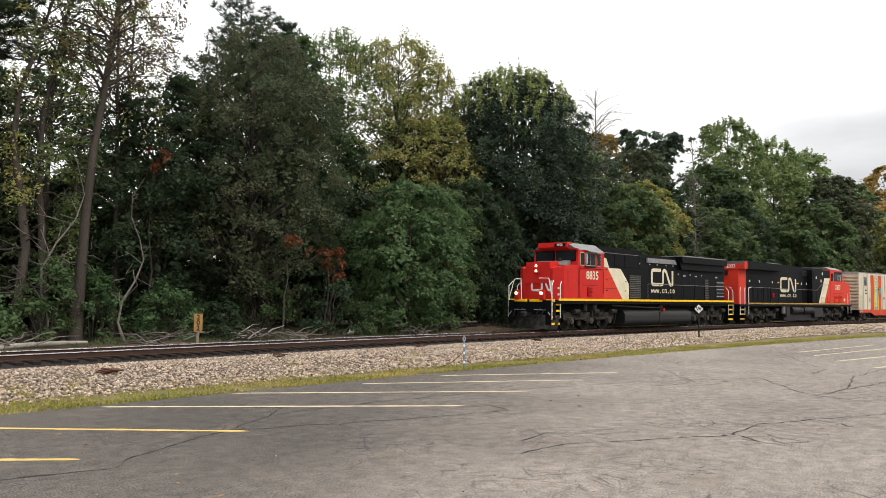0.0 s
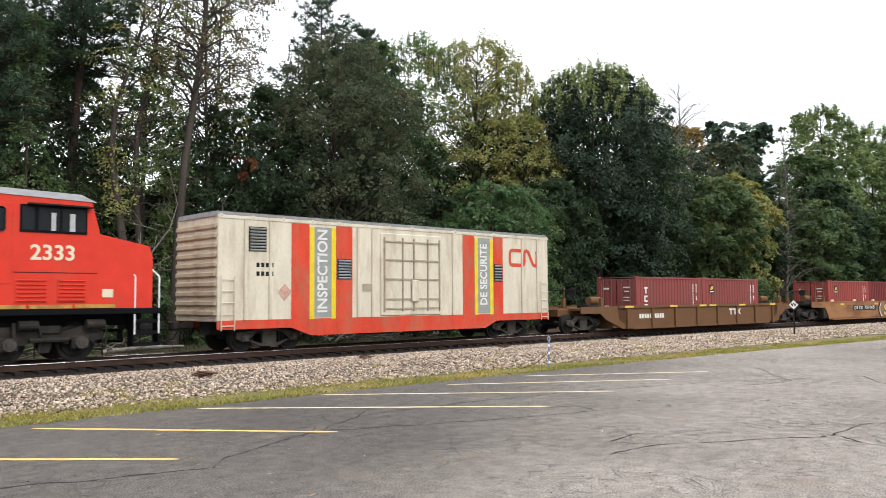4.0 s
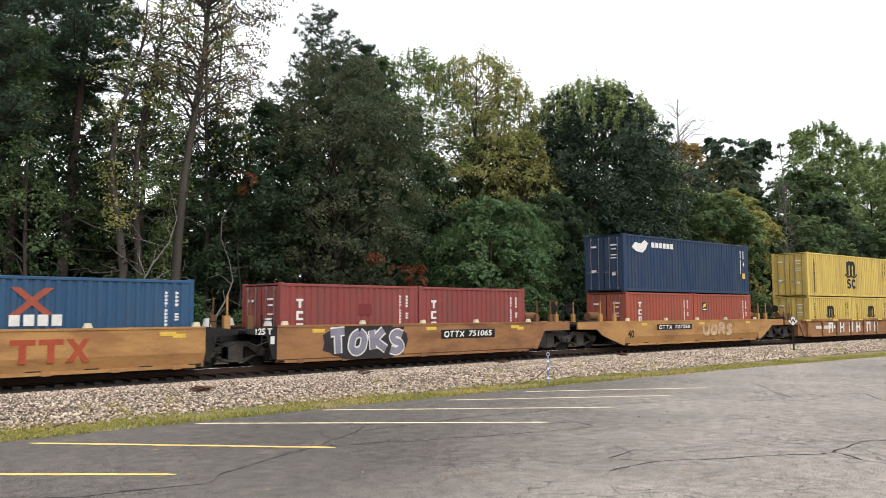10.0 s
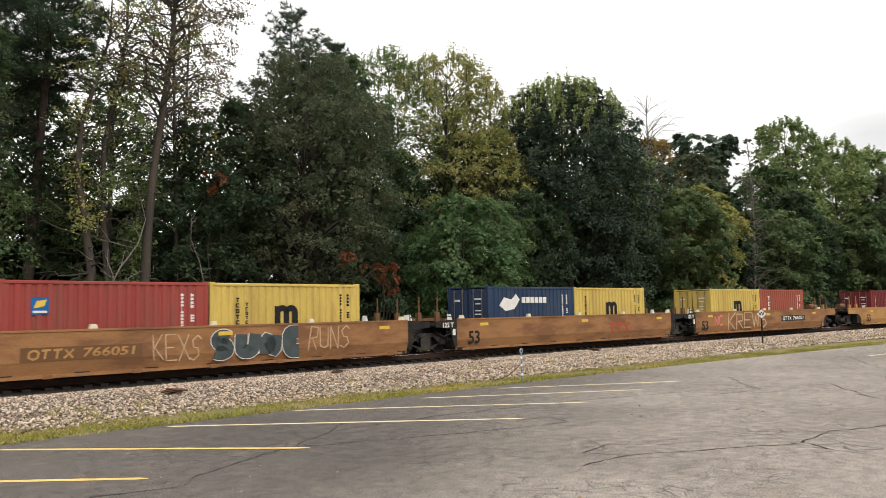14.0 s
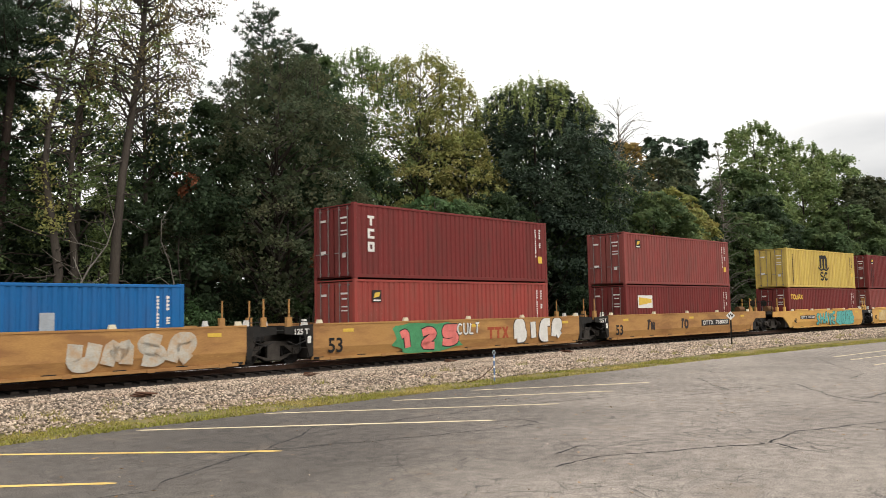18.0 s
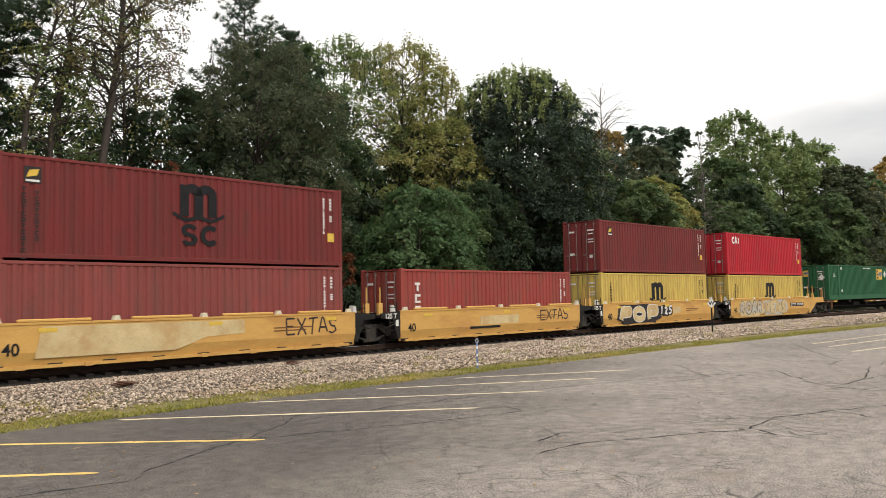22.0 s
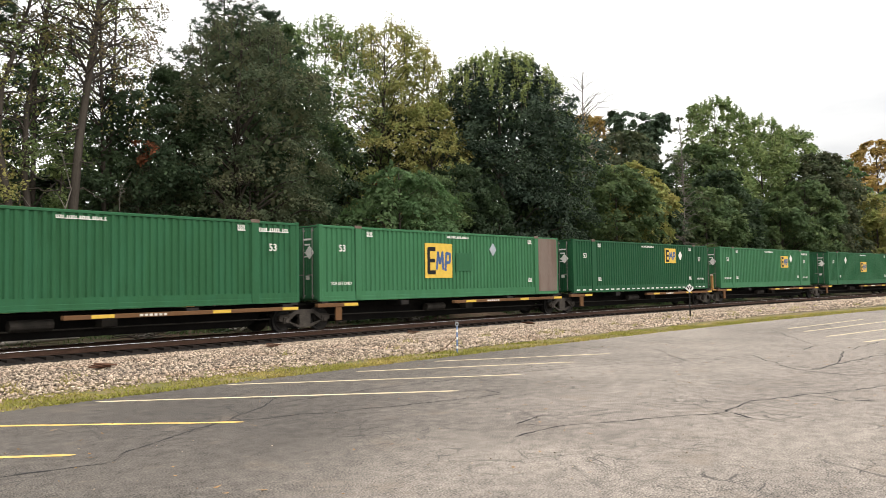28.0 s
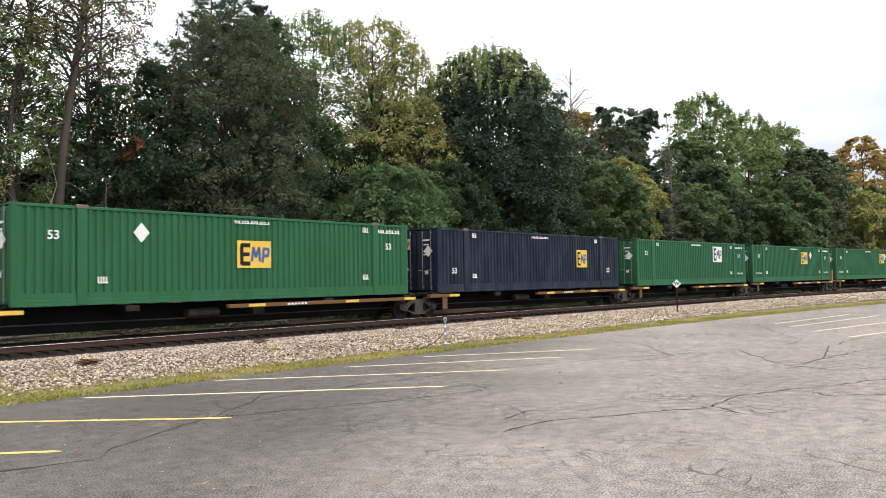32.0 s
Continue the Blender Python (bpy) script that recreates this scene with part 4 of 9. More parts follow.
# ---- wheels and trucks ----
def wheelset(parent, x, radius):
    def make():
        bm = bmesh.new()
        for sy in (-1, 1):
            cyl(bm, (0, sy * 0.70, 0), (0, sy * 0.82, 0), radius, n=28)
            cyl(bm, (0, sy * 0.66, 0), (0, sy * 0.70, 0), radius + 0.025, n=28)
            cyl(bm, (0, sy * 0.82, 0), (0, sy * 0.86, 0), radius * 0.80, radius * 0.76, n=28)
            cyl(bm, (0, sy * 0.86, 0), (0, sy * 0.98, 0), 0.11, n=12)
            for k in range(3):
                a = k * 2.094
                box(bm, radius * 0.5 * math.cos(a) - 0.05, sy * 0.868 - 0.006, radius * 0.5 * math.sin(a) - 0.05, radius * 0.5 * math.cos(a) + 0.05, sy * 0.868 + 0.006, radius * 0.5 * math.sin(a) + 0.05)
        cyl(bm, (0, -0.7, 0), (0, 0.7, 0), 0.09, n=10)
        return bm
    w = part("wheelset", cached(MESH, ("wheelset", radius), lambda: mesh_of("wheelset", make(), M["steel_dark"])), None, parent, "", pose(x, 0, radius))
    WHEELS.append((w, radius, x))
    return w


def freight_truck(parent, x):
    """Two axles in cast side frames with spring nests."""
    def frame_():
        bm = bmesh.new()
        for sy in (-1, 1):
            a, b = sy * 0.93, sy * 1.06
            prism(bm, [(-1.18, 0.42), (-1.18, 0.60), (-0.62, 0.66), (-0.40, 0.80), (0.40, 0.80), (0.62, 0.66), (1.18, 0.60), (1.18, 0.42), (0.95, 0.36), (0.75, 0.40),
                       (0.42, 0.64), (0.26, 0.64), (0.26, 0.24), (-0.26, 0.24), (-0.26, 0.64), (-0.42, 0.64), (-0.75, 0.40), (-0.95, 0.36)], min(a, b), max(a, b))
            prism(bm, [(-0.95, 0.40), (-0.75, 0.36), (-0.34, 0.16), (0.34, 0.16), (0.75, 0.36), (0.95, 0.40), (0.6, 0.34), (0.3, 0.25), (-0.3, 0.25), (-0.6, 0.34)], min(a, b), max(a, b))
            for k in (-0.14, 0, 0.14):
                cyl(bm, (k, sy * 1.0, 0.25), (k, sy * 1.0, 0.55), 0.055, n=8)
            for k in (-0.89, 0.89):
                box(bm, k - 0.13, sy * 0.92, 0.32, k + 0.13, sy * 1.12, 0.56, 0.02)
                cyl(bm, (k, sy * 1.12, 0.43), (k, sy * 1.16, 0.43), 0.085, n=10)
        box(bm, -0.2, -0.95, 0.55, 0.2, 0.95, 0.78, 0.02)
        return bm
    t = part("truck", cached(MESH, ("truck",), lambda: mesh_of("truck", frame_(), M["truck_dust"])), None, parent, "grimy cast steel truck", pose(x, 0, 0))
    for k in (-0.89, 0.89):
        wheelset(t, k, 0.43)
    return t


def loco_truck(parent, x):
    def frame_():
        bm = bmesh.new()
        for sy in (-1, 1):
            a, b = sorted((sy * 0.98, sy * 1.14))
            prism(bm, [(-2.45, 0.62), (-2.45, 0.90), (-1.9, 0.98), (-1.2, 0.80), (-0.9, 0.80), (-0.3, 0.98), (0.3, 0.98), (0.9, 0.80), (1.2, 0.80), (1.9, 0.98), (2.45, 0.90), (2.45, 0.62),
                       (2.2, 0.55), (1.5, 0.62), (0.6, 0.60), (0.4, 0.5), (-0.4, 0.5), (-0.6, 0.60), (-1.5, 0.62), (-2.2, 0.55)], a, b)
            for k in (-1.83, 0, 1.83):
                box(bm, k - 0.24, min(sy * 1.0, sy * 1.22), 0.34, k + 0.24, max(sy * 1.0, sy * 1.22), 0.72, 0.04)
                cyl(bm, (k, sy * 1.2, 0.53), (k, sy * 1.26, 0.53), 0.14, n=12)
                for o in (-0.36, 0.36):
                    cyl(bm, (k + o, sy * 1.06, 0.5), (k + o, sy * 1.06, 0.80), 0.075, n=8)
            for k in (-1.0, 1.0):
                box(bm, k - 0.3, min(sy * 1.08, sy * 1.2), 0.78, k + 0.3, max(sy * 1.08, sy * 1.2), 1.0, 0.03)
                cyl(bm, (k - 0.5, sy * 1.18, 0.62), (k + 0.5, sy * 1.18, 0.62), 0.07, n=8)
        box(bm, -2.0, -0.98, 0.7, 2.0, 0.98, 0.95)
        for sy in (-1, 1):
            for k in (-1.4, 0.45, 2.2):
                cyl(bm, (k - 0.26, sy * 1.26, 1.02), (k + 0.22, sy * 1.26, 1.02), 0.13, n=12)      # brake cylinders
                rod(bm, [(k + 0.25, sy * 1.26, 1.02), (k + 0.34, sy * 1.2, 0.7), (k + 0.30, sy * 1.12, 0.3)], 0.03)
            for k in (-2.42, -1.2, 0.62, 2.42):
                rod(bm, [(k, sy * 1.1, 1.1), (k + 0.05, sy * 1.1, 0.5), (k + 0.12, sy * 0.9, 0.14)], 0.022)      # sand pipes
            for k in (-0.92, 0.92):
                prism(bm, [(k - 0.2, 0.62), (k + 0.2, 0.62), (k + 0.12, 0.28), (k - 0.12, 0.28)], min(sy * 1.0, sy * 1.1), max(sy * 1.0, sy * 1.1))
            cyl(bm, (0.1, sy * 1.24, 0.62), (0.1, sy * 1.24, 1.1), 0.05, n=8)      # damper
        return bm
    t = part("truck", cached(MESH, ("loco_truck",), lambda: mesh_of("truck", frame_(), M["grime"])), None, parent, "dusty grey three-axle truck", pose(x, 0, 0))
    cap = cached(MESH, ("axle_cap",), lambda: mesh_of("axle_cap", cyl(cyl(bmesh.new(), (0, -1.285, 0), (0, -1.25, 0), 0.17, n=16), (0, -1.31, 0), (0, -1.28, 0), 0.09, n=12), M["truck_dust"]))
    for k in (-1.83, 0, 1.83):
        wheelset(t, k, 0.53)
        part("axle_cap", cap, None, t, "", pose(k, 0, 0.53))
    return t


def coupler(parent, x, turn=0):
    def make():
        bm = bmesh.new()
        box(bm, -0.55, -0.07, 0.78, 0.0, 0.07, 0.95, 0.02)
        box(bm, -0.78, -0.17, 0.72, -0.5, 0.17, 1.02, 0.06)
        rod(bm, [(-0.3, 0.3, 0.8), (-0.5, 0.3, 0.45), (-0.75, 0.3, 0.4)], 0.03)
        return bm
    part("coupler", cached(MESH, ("coupler",), lambda: mesh_of("coupler", make(), M["steel_dark"])), None, parent, "", pose(x, 0, 0, 0, 0, turn))


# ---- locomotives ----
def rect(x0, z0, x1, z1):
    return [(x0, z0), (x1, z0), (x1, z1), (x0, z1)]


def rounded(pts, r, n=4):
    """A line of points with its bends turned into short curves."""
    q = [Vector(p) for p in pts]
    out = [q[0]]
    for a, c, b in zip(q, q[1:], q[2:]):
        k = min(r, (a - c).length * 0.49, (b - c).length * 0.49)
        p0, p1 = c + (a - c).normalized() * k, c + (b - c).normalized() * k
        for i in range(n + 1):
            f = i / n
            out.append(p0 * (1 - f) ** 2 + c * (2 * f * (1 - f)) + p1 * f * f)
    return out + [q[-1]]


def stroke(bm, pts, width, y, t=0.005, r=None):
    """A painted stroke of even width along points in x and z, its face towards -y."""
    q = rounded(pts, width * 0.8 if r is None else r)
    q = [p for i, p in enumerate(q) if i == 0 or (p - q[i - 1]).length > 1e-5]
    rows = []
    for i, p in enumerate(q):
        d = (q[min(i + 1, len(q) - 1)] - q[max(i - 1, 0)]).normalized()
        o = Vector((-d.y, d.x)) * width / 2
        rows.append([bm.verts.new((v.x, yy, v.y)) for v, yy in ((p + o, y + 0.003), (p + o, y - t), (p - o, y - t), (p - o, y + 0.003))])
    fs = [bm.faces.new((u[k], u[k + 1], v[k + 1], v[k])) for u, v in zip(rows, rows[1:]) for k in range(3)]
    fs += [bm.faces.new(rows[0]), bm.faces.new(rows[-1])]
    bmesh.ops.recalc_face_normals(bm, faces=fs)
    return bm


def noodle(parent, x, y, z, h, w, material, label):
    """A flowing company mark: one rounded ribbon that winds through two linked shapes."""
    path = [(0.43, 1.0), (0.0, 1.0), (0.0, 0.0), (0.52, 0.0), (0.53, 1.0), (0.66, 1.0), (0.86, 0.0), (0.985, 0.0), (0.985, 1.0)]
    bm = stroke(bmesh.new(), [(x + px * w, z + pz * h) for px, pz in path], h * 0.23, y, 0.006, h * 0.26)
    return part("company_mark", bm, material, parent, label)


def web_bars(parent, x, y, z, w):
    """A web address as low plain strokes with two dots, each a piece of its own."""
    u = w / 9.0
    zig = [(0.0, 1), (0.22, 0), (0.45, 0.8), (0.68, 0), (0.9, 1)]
    ring = [(0.75, 0.85), (0.4, 1.0), (0.08, 0.7), (0.08, 0.3), (0.4, 0.0), (0.75, 0.15)]
    arch = [(0.1, 0), (0.1, 1), (0.45, 1), (0.72, 0.8), (0.72, 0)]
    for i, sh in enumerate((zig, zig, zig, None, ring, arch, None, ring, ring[:5] + [(0.75, 0.2), (0.75, 0.9)])):
        a = x + i * u
        bm = plate(bmesh.new(), rect(a + 0.3 * u, z, a + 0.52 * u, z + 0.06), y) if sh is None else stroke(bmesh.new(), [(a + p * u, z + 0.03 + q * 0.2) for p, q in sh], 0.06, y, 0.006, 0.03)
        part("address_stroke", bm, M["cream"], parent, "cream lettering stroke")


def hand_rail(parent, pts, material, r=0.02):
    return part("handrail", rod(bmesh.new(), pts, r), material, parent)


def stairs(parent, x, side, front, z_top=1.6, edge="safety_yellow"):
    """Stepwell with yellow-edged treads."""
    for o in (-0.38, 0.38):
        part("step_stringer", box(bmesh.new(), x + o - 0.02, side * 1.20 - 0.18, 0.36, x + o + 0.02, side * 1.20 + 0.18, z_top), M["black"], parent)
    for k in range(4):
        z = 0.42 + k * 0.33
        st = part("step", box(bmesh.new(), x - 0.36, side * 1.20 - 0.16, z, x + 0.36, side * 1.20 + 0.16, z + 0.035), M["black"], parent)
        part("tread_edge", box(bmesh.new(), x - 0.35, side * 1.36 - 0.01, z - 0.06, x + 0.35, side * 1.36 + 0.014, z + 0.04), M[edge], st, "yellow tread edge")
    rod_pts = lambda o: [(x + o, side * 1.40, 0.7), (x + o, side * 1.40, 2.35), (x + o + 0.25 * front, side * 1.30, 2.62)]
    hand_rail(parent, rod_pts(-0.36), M["white"], 0.024)
    hand_rail(parent, rod_pts(0.36), M["white"], 0.024)


def vent(parent, x0, z0, x1, z1, y, n, material, name="louvre", backing="steel_dark"):
    bm = bmesh.new()
    box(bm, x0, y - 0.01, z0, x1, y + 0.02, z1)
    v = part(name + "_frame", bm, M[backing], parent.parent or parent)
    me = mesh_of(name, box(bmesh.new(), x0 + 0.04, -0.035, -0.02, x1 - 0.04, 0.0, 0.025), material)
    for i in range(n):
        part(name, me, None, v, "", pose(0, y - 0.006, z0 + (i + 0.5) * (z1 - z0) / n, 35))
    return v


def lead_loco():
    g = thing("locomotive", "red and black diesel locomotive with cream stripe, headlights lit", "locomotive")
    K = M["black"]
    bm = bmesh.new()
    box(bm, -10.5, -1.45, 1.42, 10.6, 1.45, 1.58, 0.02)
    box(bm, -10.3, -0.6, 1.0, 10.4, 0.6, 1.42)
    box(bm, -10.4, -1.5, 1.58, 10.5, 1.5, 1.62)
    fr = part("frame", bm, K, g, "black underframe and walkway")
    st = bmesh.new()
    for i in range(18):
        a = -10.3 + i * 1.155
        box(st, a, -1.512, 1.585, a + 1.135, -1.495, 1.70)
    part("sill_stripe", st, M["safety_yellow"], fr, "yellow sill stripe")
    # plough and pilot
    bm = bmesh.new()
    outline = [(-1.45, -10.35), (-1.30, -10.75), (-0.6, -11.0), (0.6, -11.0), (1.30, -10.75), (1.45, -10.35)]
    lo = [bm.verts.new((x, y, 0.14)) for y, x in outline]
    hi = [bm.verts.new((x + 0.26, y, 0.86)) for y, x in outline]
    for i in range(5):
        bm.faces.new((lo[i], lo[i + 1], hi[i + 1], hi[i]))
    bmesh.ops.solidify(bm, geom=list(bm.faces), thickness=0.05)
    plough = part("snow_plough", bm, M["plough"], g, "scuffed black snow plough")
    for y in (-0.95, -0.8, 0.8, 0.95):
        part("plough_slot", box(bmesh.new(), -0.02, y - 0.035, 0.0, 0.02, y + 0.035, 0.24), M["steel_dark"], plough, "", pose(-10.92, 0, 0.3, 0, 19))
    part("pilot", box(bmesh.new(), -10.62, -1.40, 0.62, -10.38, 1.40, 1.5, 0.02), K, g, "black pilot plate")
    for y in (-0.95, -0.62, 0.55, 0.85):
        part("air_hose", rod(bmesh.new(), [(-10.62, y, 1.2), (-10.86, y + 0.03, 1.05), (-10.88, y + 0.12, 0.78), (-10.8, y + 0.2, 0.7)], 0.03), M["steel_dark"], g)
    for y in (-0.7, 0.7):
        part("uncoupling_lever", rod(bmesh.new(), [(-10.75, y * 0.4, 1.12), (-10.75, y * 1.6, 1.10), (-10.8, y * 1.9, 0.85)], 0.018), M["galv"], g)
    for y0, y1 in ((-1.42, -0.95), (-0.62, 0.1), (0.35, 0.95), (1.0, 1.42)):
        part("sill_edge", box(bmesh.new(), -10.66, y0, 1.52, -10.50, y1, 1.66, 0.01), M["safety_yellow"], fr, "yellow front sill edge")
    # wide nose with cut-off corners
    nose = bmesh.new()
    plan = [(-8.3, 1.44), (-9.76, 1.44), (-10.12, 0.98), (-10.12, -0.98), (-9.76, -1.44), (-8.3, -1.44)]
    zs = [3.52, 3.38, 3.27, 3.27, 3.38, 3.52]
    lo = [nose.verts.new((x, y, 1.62)) for x, y in plan]
    hi = [nose.verts.new((x + (0.04 if x < -9 else 0), y * (0.985 if x < -9 else 1), z)) for (x, y), z in zip(plan, zs)]
    for i in range(5):
        nose.faces.new((lo[i], lo[i + 1], hi[i + 1], hi[i]))
    nose.faces.new((hi[0], hi[1], hi[4], hi[5]))
    nose.faces.new((hi[1], hi[2], hi[3], hi[4]))
    bmesh.ops.recalc_face_normals(nose, faces=list(nose.faces))
    no = part("nose", nose, M["loco_red"], g)
    part("nose_block", prism(bmesh.new(), [(-10.16, 2.5), (-10.06, 3.62), (-9.3, 3.66), (-9.3, 3.2), (-9.3, 2.5)], -0.78, 0.78), M["loco_red"], no)
    part("anti_glare_panel", prism(bmesh.new(), [(-9.36, 3.45), (-9.28, 3.66), (-8.45, 3.74), (-8.3, 3.50)], -1.0, 0.98), M["roof_grey"], g, "grey anti-glare panel")
    part("bell", cyl(bmesh.new(), (-9.1, -0.72, 3.66), (-9.1, -0.72, 3.86), 0.13, 0.06, 12), M["steel_dark"], g)
    part("nose_seam", box(bmesh.new(), -9.4, -1.447, 2.1, -9.39, -1.43, 3.2), M["steel_dark"], no)
    for z in (1.86, 2.18):
        part("nose_label", box(bmesh.new(), -0.005, -0.05, 0, 0.005, 0.05, 0.10), M["mark_white"], no, "small white label", pose(-9.93, -1.23, z, 0, 0, 38))
    # cab
    cab = bmesh.new()
    prism(cab, [(-8.5, 1.62), (-8.5, 3.60), (-8.42, 4.30), (-5.96, 4.26), (-5.96, 1.62)], -1.44, 1.44)
    c = part("cab", cab, M["loco_red"], g)
    roof = bmesh.new()
    lo = [roof.verts.new(q) for q in ((-8.5, -1.44, 4.30), (-5.96, -1.44, 4.26), (-5.96, 1.44, 4.26), (-8.5, 1.44, 4.30))]
    hi = [roof.verts.new(q) for q in ((-8.7, -0.85, 4.68), (-5.96, -0.85, 4.66), (-5.96, 0.85, 4.66), (-8.7, 0.85, 4.68))]
    roof.faces.new(hi)
    for i in range(4):
        roof.faces.new((lo[i], lo[(i + 1) % 4], hi[(i + 1) % 4], hi[i]))
    bmesh.ops.recalc_face_normals(roof, faces=list(roof.faces))
    part("cab_roof", roof, M["roof_grey"], g, "grey cab roof with sloping sides")
    visor = bmesh.new()
    prism(visor, [(-8.78, 4.70), (-8.82, 4.44), (-8.42, 4.26), (-8.3, 4.72)], -0.95, 0.95)
    part("visor", visor, M["loco_red"], c)
    for sy in (-1, 1):
        part("visor_corner", prism(bmesh.new(), [(-8.56, 4.36), (-8.46, 4.22), (-8.40, 4.22), (-8.40, 4.36)], sy * 0.95, sy * 1.42), M["loco_red"], c)
    shade = bmesh.new()
    q = [shade.verts.new(v) for v in ((-7.95, -1.40, 4.36), (-6.55, -1.40, 4.33), (-6.45, -1.80, 4.16), (-7.72, -1.80, 4.18))]
    shade.faces.new(q)
    bmesh.ops.solidify(shade, geom=list(shade.faces), thickness=0.025)
    part("sunshade", shade, M["roof_grey"], c, "tilted grey sunshade")
    part("mirror", box(bmesh.new(), -7.90, -1.62, 3.56, -7.80, -1.47, 4.10, 0.02), M["galv"], c, "grey side mirror")
    part("cab_ledge", box(bmesh.new(), -8.3, -1.50, 3.32, -6.0, -1.44, 3.37, 0.01), M["loco_red"], c)
    for x0, x1, n in ((-8.27, -7.97, 1), (-7.72, -6.92, 2), (-6.68, -6.36, 1)):
        f = part("window_frame", box(bmesh.new(), x0 - 0.03, -1.466, 3.46, x1 + 0.03, -1.44, 4.18), M["frame_pale"], g, "pale window frame")
        w = (x1 - x0) / n
        for i in range(n):
            part("pane", box(bmesh.new(), x0 + i * w + 0.02 * (i > 0), -1.476, 3.50, x0 + (i + 1) * w - 0.02 * (i < n - 1), -1.455, 4.14), M["glass"], f, "dark side window")
    part("armrest", box(bmesh.new(), -7.9, -1.56, 3.38, -6.95, -1.44, 3.46, 0.02), M["steel_dark"], c)
    for y0, y1 in ((-1.25, -0.10), (0.12, 1.25)):
        f = part("window_frame", box(bmesh.new(), -8.53, y0 - 0.05, 3.70, -8.47, y1 + 0.05, 4.26), M["black"], g)
        part("pane", box(bmesh.new(), -8.56, y0, 3.74, -8.50, y1, 4.22), M["glass"], f, "dark windscreen")
    nb = part("number_board", box(bmesh.new(), -8.845, -0.86, 4.47, -8.80, -0.18, 4.64), K, g)
    d = lettering("board_number", "8835", 0.19, M["mark_white"], nb, 0, 0, 0)
    d.matrix_basis = pose(-8.85, -0.52, 4.555, 0, 0, -90)
    lettering("road_number", "8835", 0.62, M["cream"], c, -7.12, -1.447, 2.94, "cream road number", 0.97)
    vent(c, -7.6, 1.83, -7.15, 2.31, -1.45, 7, M["loco_red"])
    part("cab_panel", box(bmesh.new(), -8.05, -1.452, 2.42, -6.7, -1.44, 2.44), M["steel_dark"], c)
    part("cab_panel", box(bmesh.new(), -8.3, -1.452, 3.33, -5.98, -1.44, 3.35), M["steel_dark"], c)
    part("cab_handle", rod(bmesh.new(), [(-6.05, -1.47, 2.0), (-6.05, -1.47, 3.2)], 0.015), M["loco_red"], c)
    # lights
    hl = part("headlight_box", box(bmesh.new(), -10.22, -0.18, 3.0, -10.0, 0.18, 3.56, 0.03), M["loco_red"], g)
    lamp = glow("lit_headlight", (1.0, 0.80, 0.48), 1.8)
    for z in (3.13, 3.40):
        part("headlight", cyl(bmesh.new(), (-10.25, 0.0, z), (-10.2, 0.0, z), 0.075, n=16), lamp, hl, "lit warm headlight")
    for y in (-0.72, 0.9):
        part("light_bracket", box(bmesh.new(), -10.72, y - 0.15, 1.62, -10.55, y + 0.15, 2.14, 0.03), M["loco_red"], g)
        part("ditch_light", cyl(bmesh.new(), (-10.78, y, 1.96), (-10.70, y, 1.96), 0.085, n=16), lamp, g, "lit ditch light")
    noodle(g, 0, 0, 0, 0.5, 1.25, M["mark_white"], "white flowing company mark").matrix_basis = pose(-10.125, 0.35, 2.12, 0, 0, -90)
    # cream and red bands behind the cab
    body = bmesh.new()
    prism(body, [(-5.96, 1.62), (-5.96, 4.42), (10.0, 4.30), (10.0, 1.62)], -1.02, 1.02)
    hd = part("long_hood", body, K, g, "black long hood")
    for sy in (-1, 1):
        part("air_room", prism(bmesh.new(), [(-5.96, 1.62), (-5.96, 3.44), (-1.35, 3.44), (-1.35, 1.62)], min(sy * 1.40, sy), max(sy * 1.40, sy)), K, g)
    part("red_band", plate(bmesh.new(), [(-5.94, 1.66), (-3.99, 1.66), (-5.57, 3.42), (-5.94, 3.42)], -1.402, 0.008), M["red_faded"], hd, "faded red band")
    part("cream_band", plate(bmesh.new(), [(-3.97, 1.66), (-3.3, 1.66), (-3.3, 2.52), (-3.42, 2.68), (-4.2, 3.42), (-5.55, 3.42)], -1.402, 0.008), M["cream"], hd, "cream diagonal band")
    part("cream_band", plate(bmesh.new(), [(-5.94, 3.47), (-4.78, 3.47), (-5.10, 4.0), (-5.94, 4.0)], -1.022, 0.008), M["cream"], hd, "cream diagonal band")
    for i, z in enumerate((2.28, 2.85)):
        part("band_seam", box(bmesh.new(), -5.94, -1.418, z, -4.5 - 0.5 * i, -1.40, z + 0.012), M["steel_dark"], hd)
    for x, z in ((-5.7, 2.15), (-5.7, 2.75), (-5.75, 3.3), (-3.75, 2.15), (-3.72, 2.68)):
        part("band_latch", box(bmesh.new(), x, -1.425, z, x + 0.13, -1.40, z + 0.05), M["steel_dark"], hd)
    vent(hd, -3.26, 1.74, -1.98, 3.10, -1.405, 13, M["louvre_grey"])
    part("roof_conduit", rod(bmesh.new(), [(-5.8, -1.04, 4.30), (-1.6, -1.04, 4.28)], 0.018), M["rod_grey"], g, "thin grey conduit")
    for x, w in ((-4.2, 0.9), (-3.1, 1.4), (-1.5, 0.5)):
        part("hood_panel", box(bmesh.new(), x, -1.04, 3.55, x + w, -1.01, 4.25, 0.01), K, hd)
    part("roof_housing", prism(bmesh.new(), [(-5.7, 4.42), (-5.6, 4.66), (-1.4, 4.60), (-1.2, 4.38)], -0.85, 0.85), K, g)
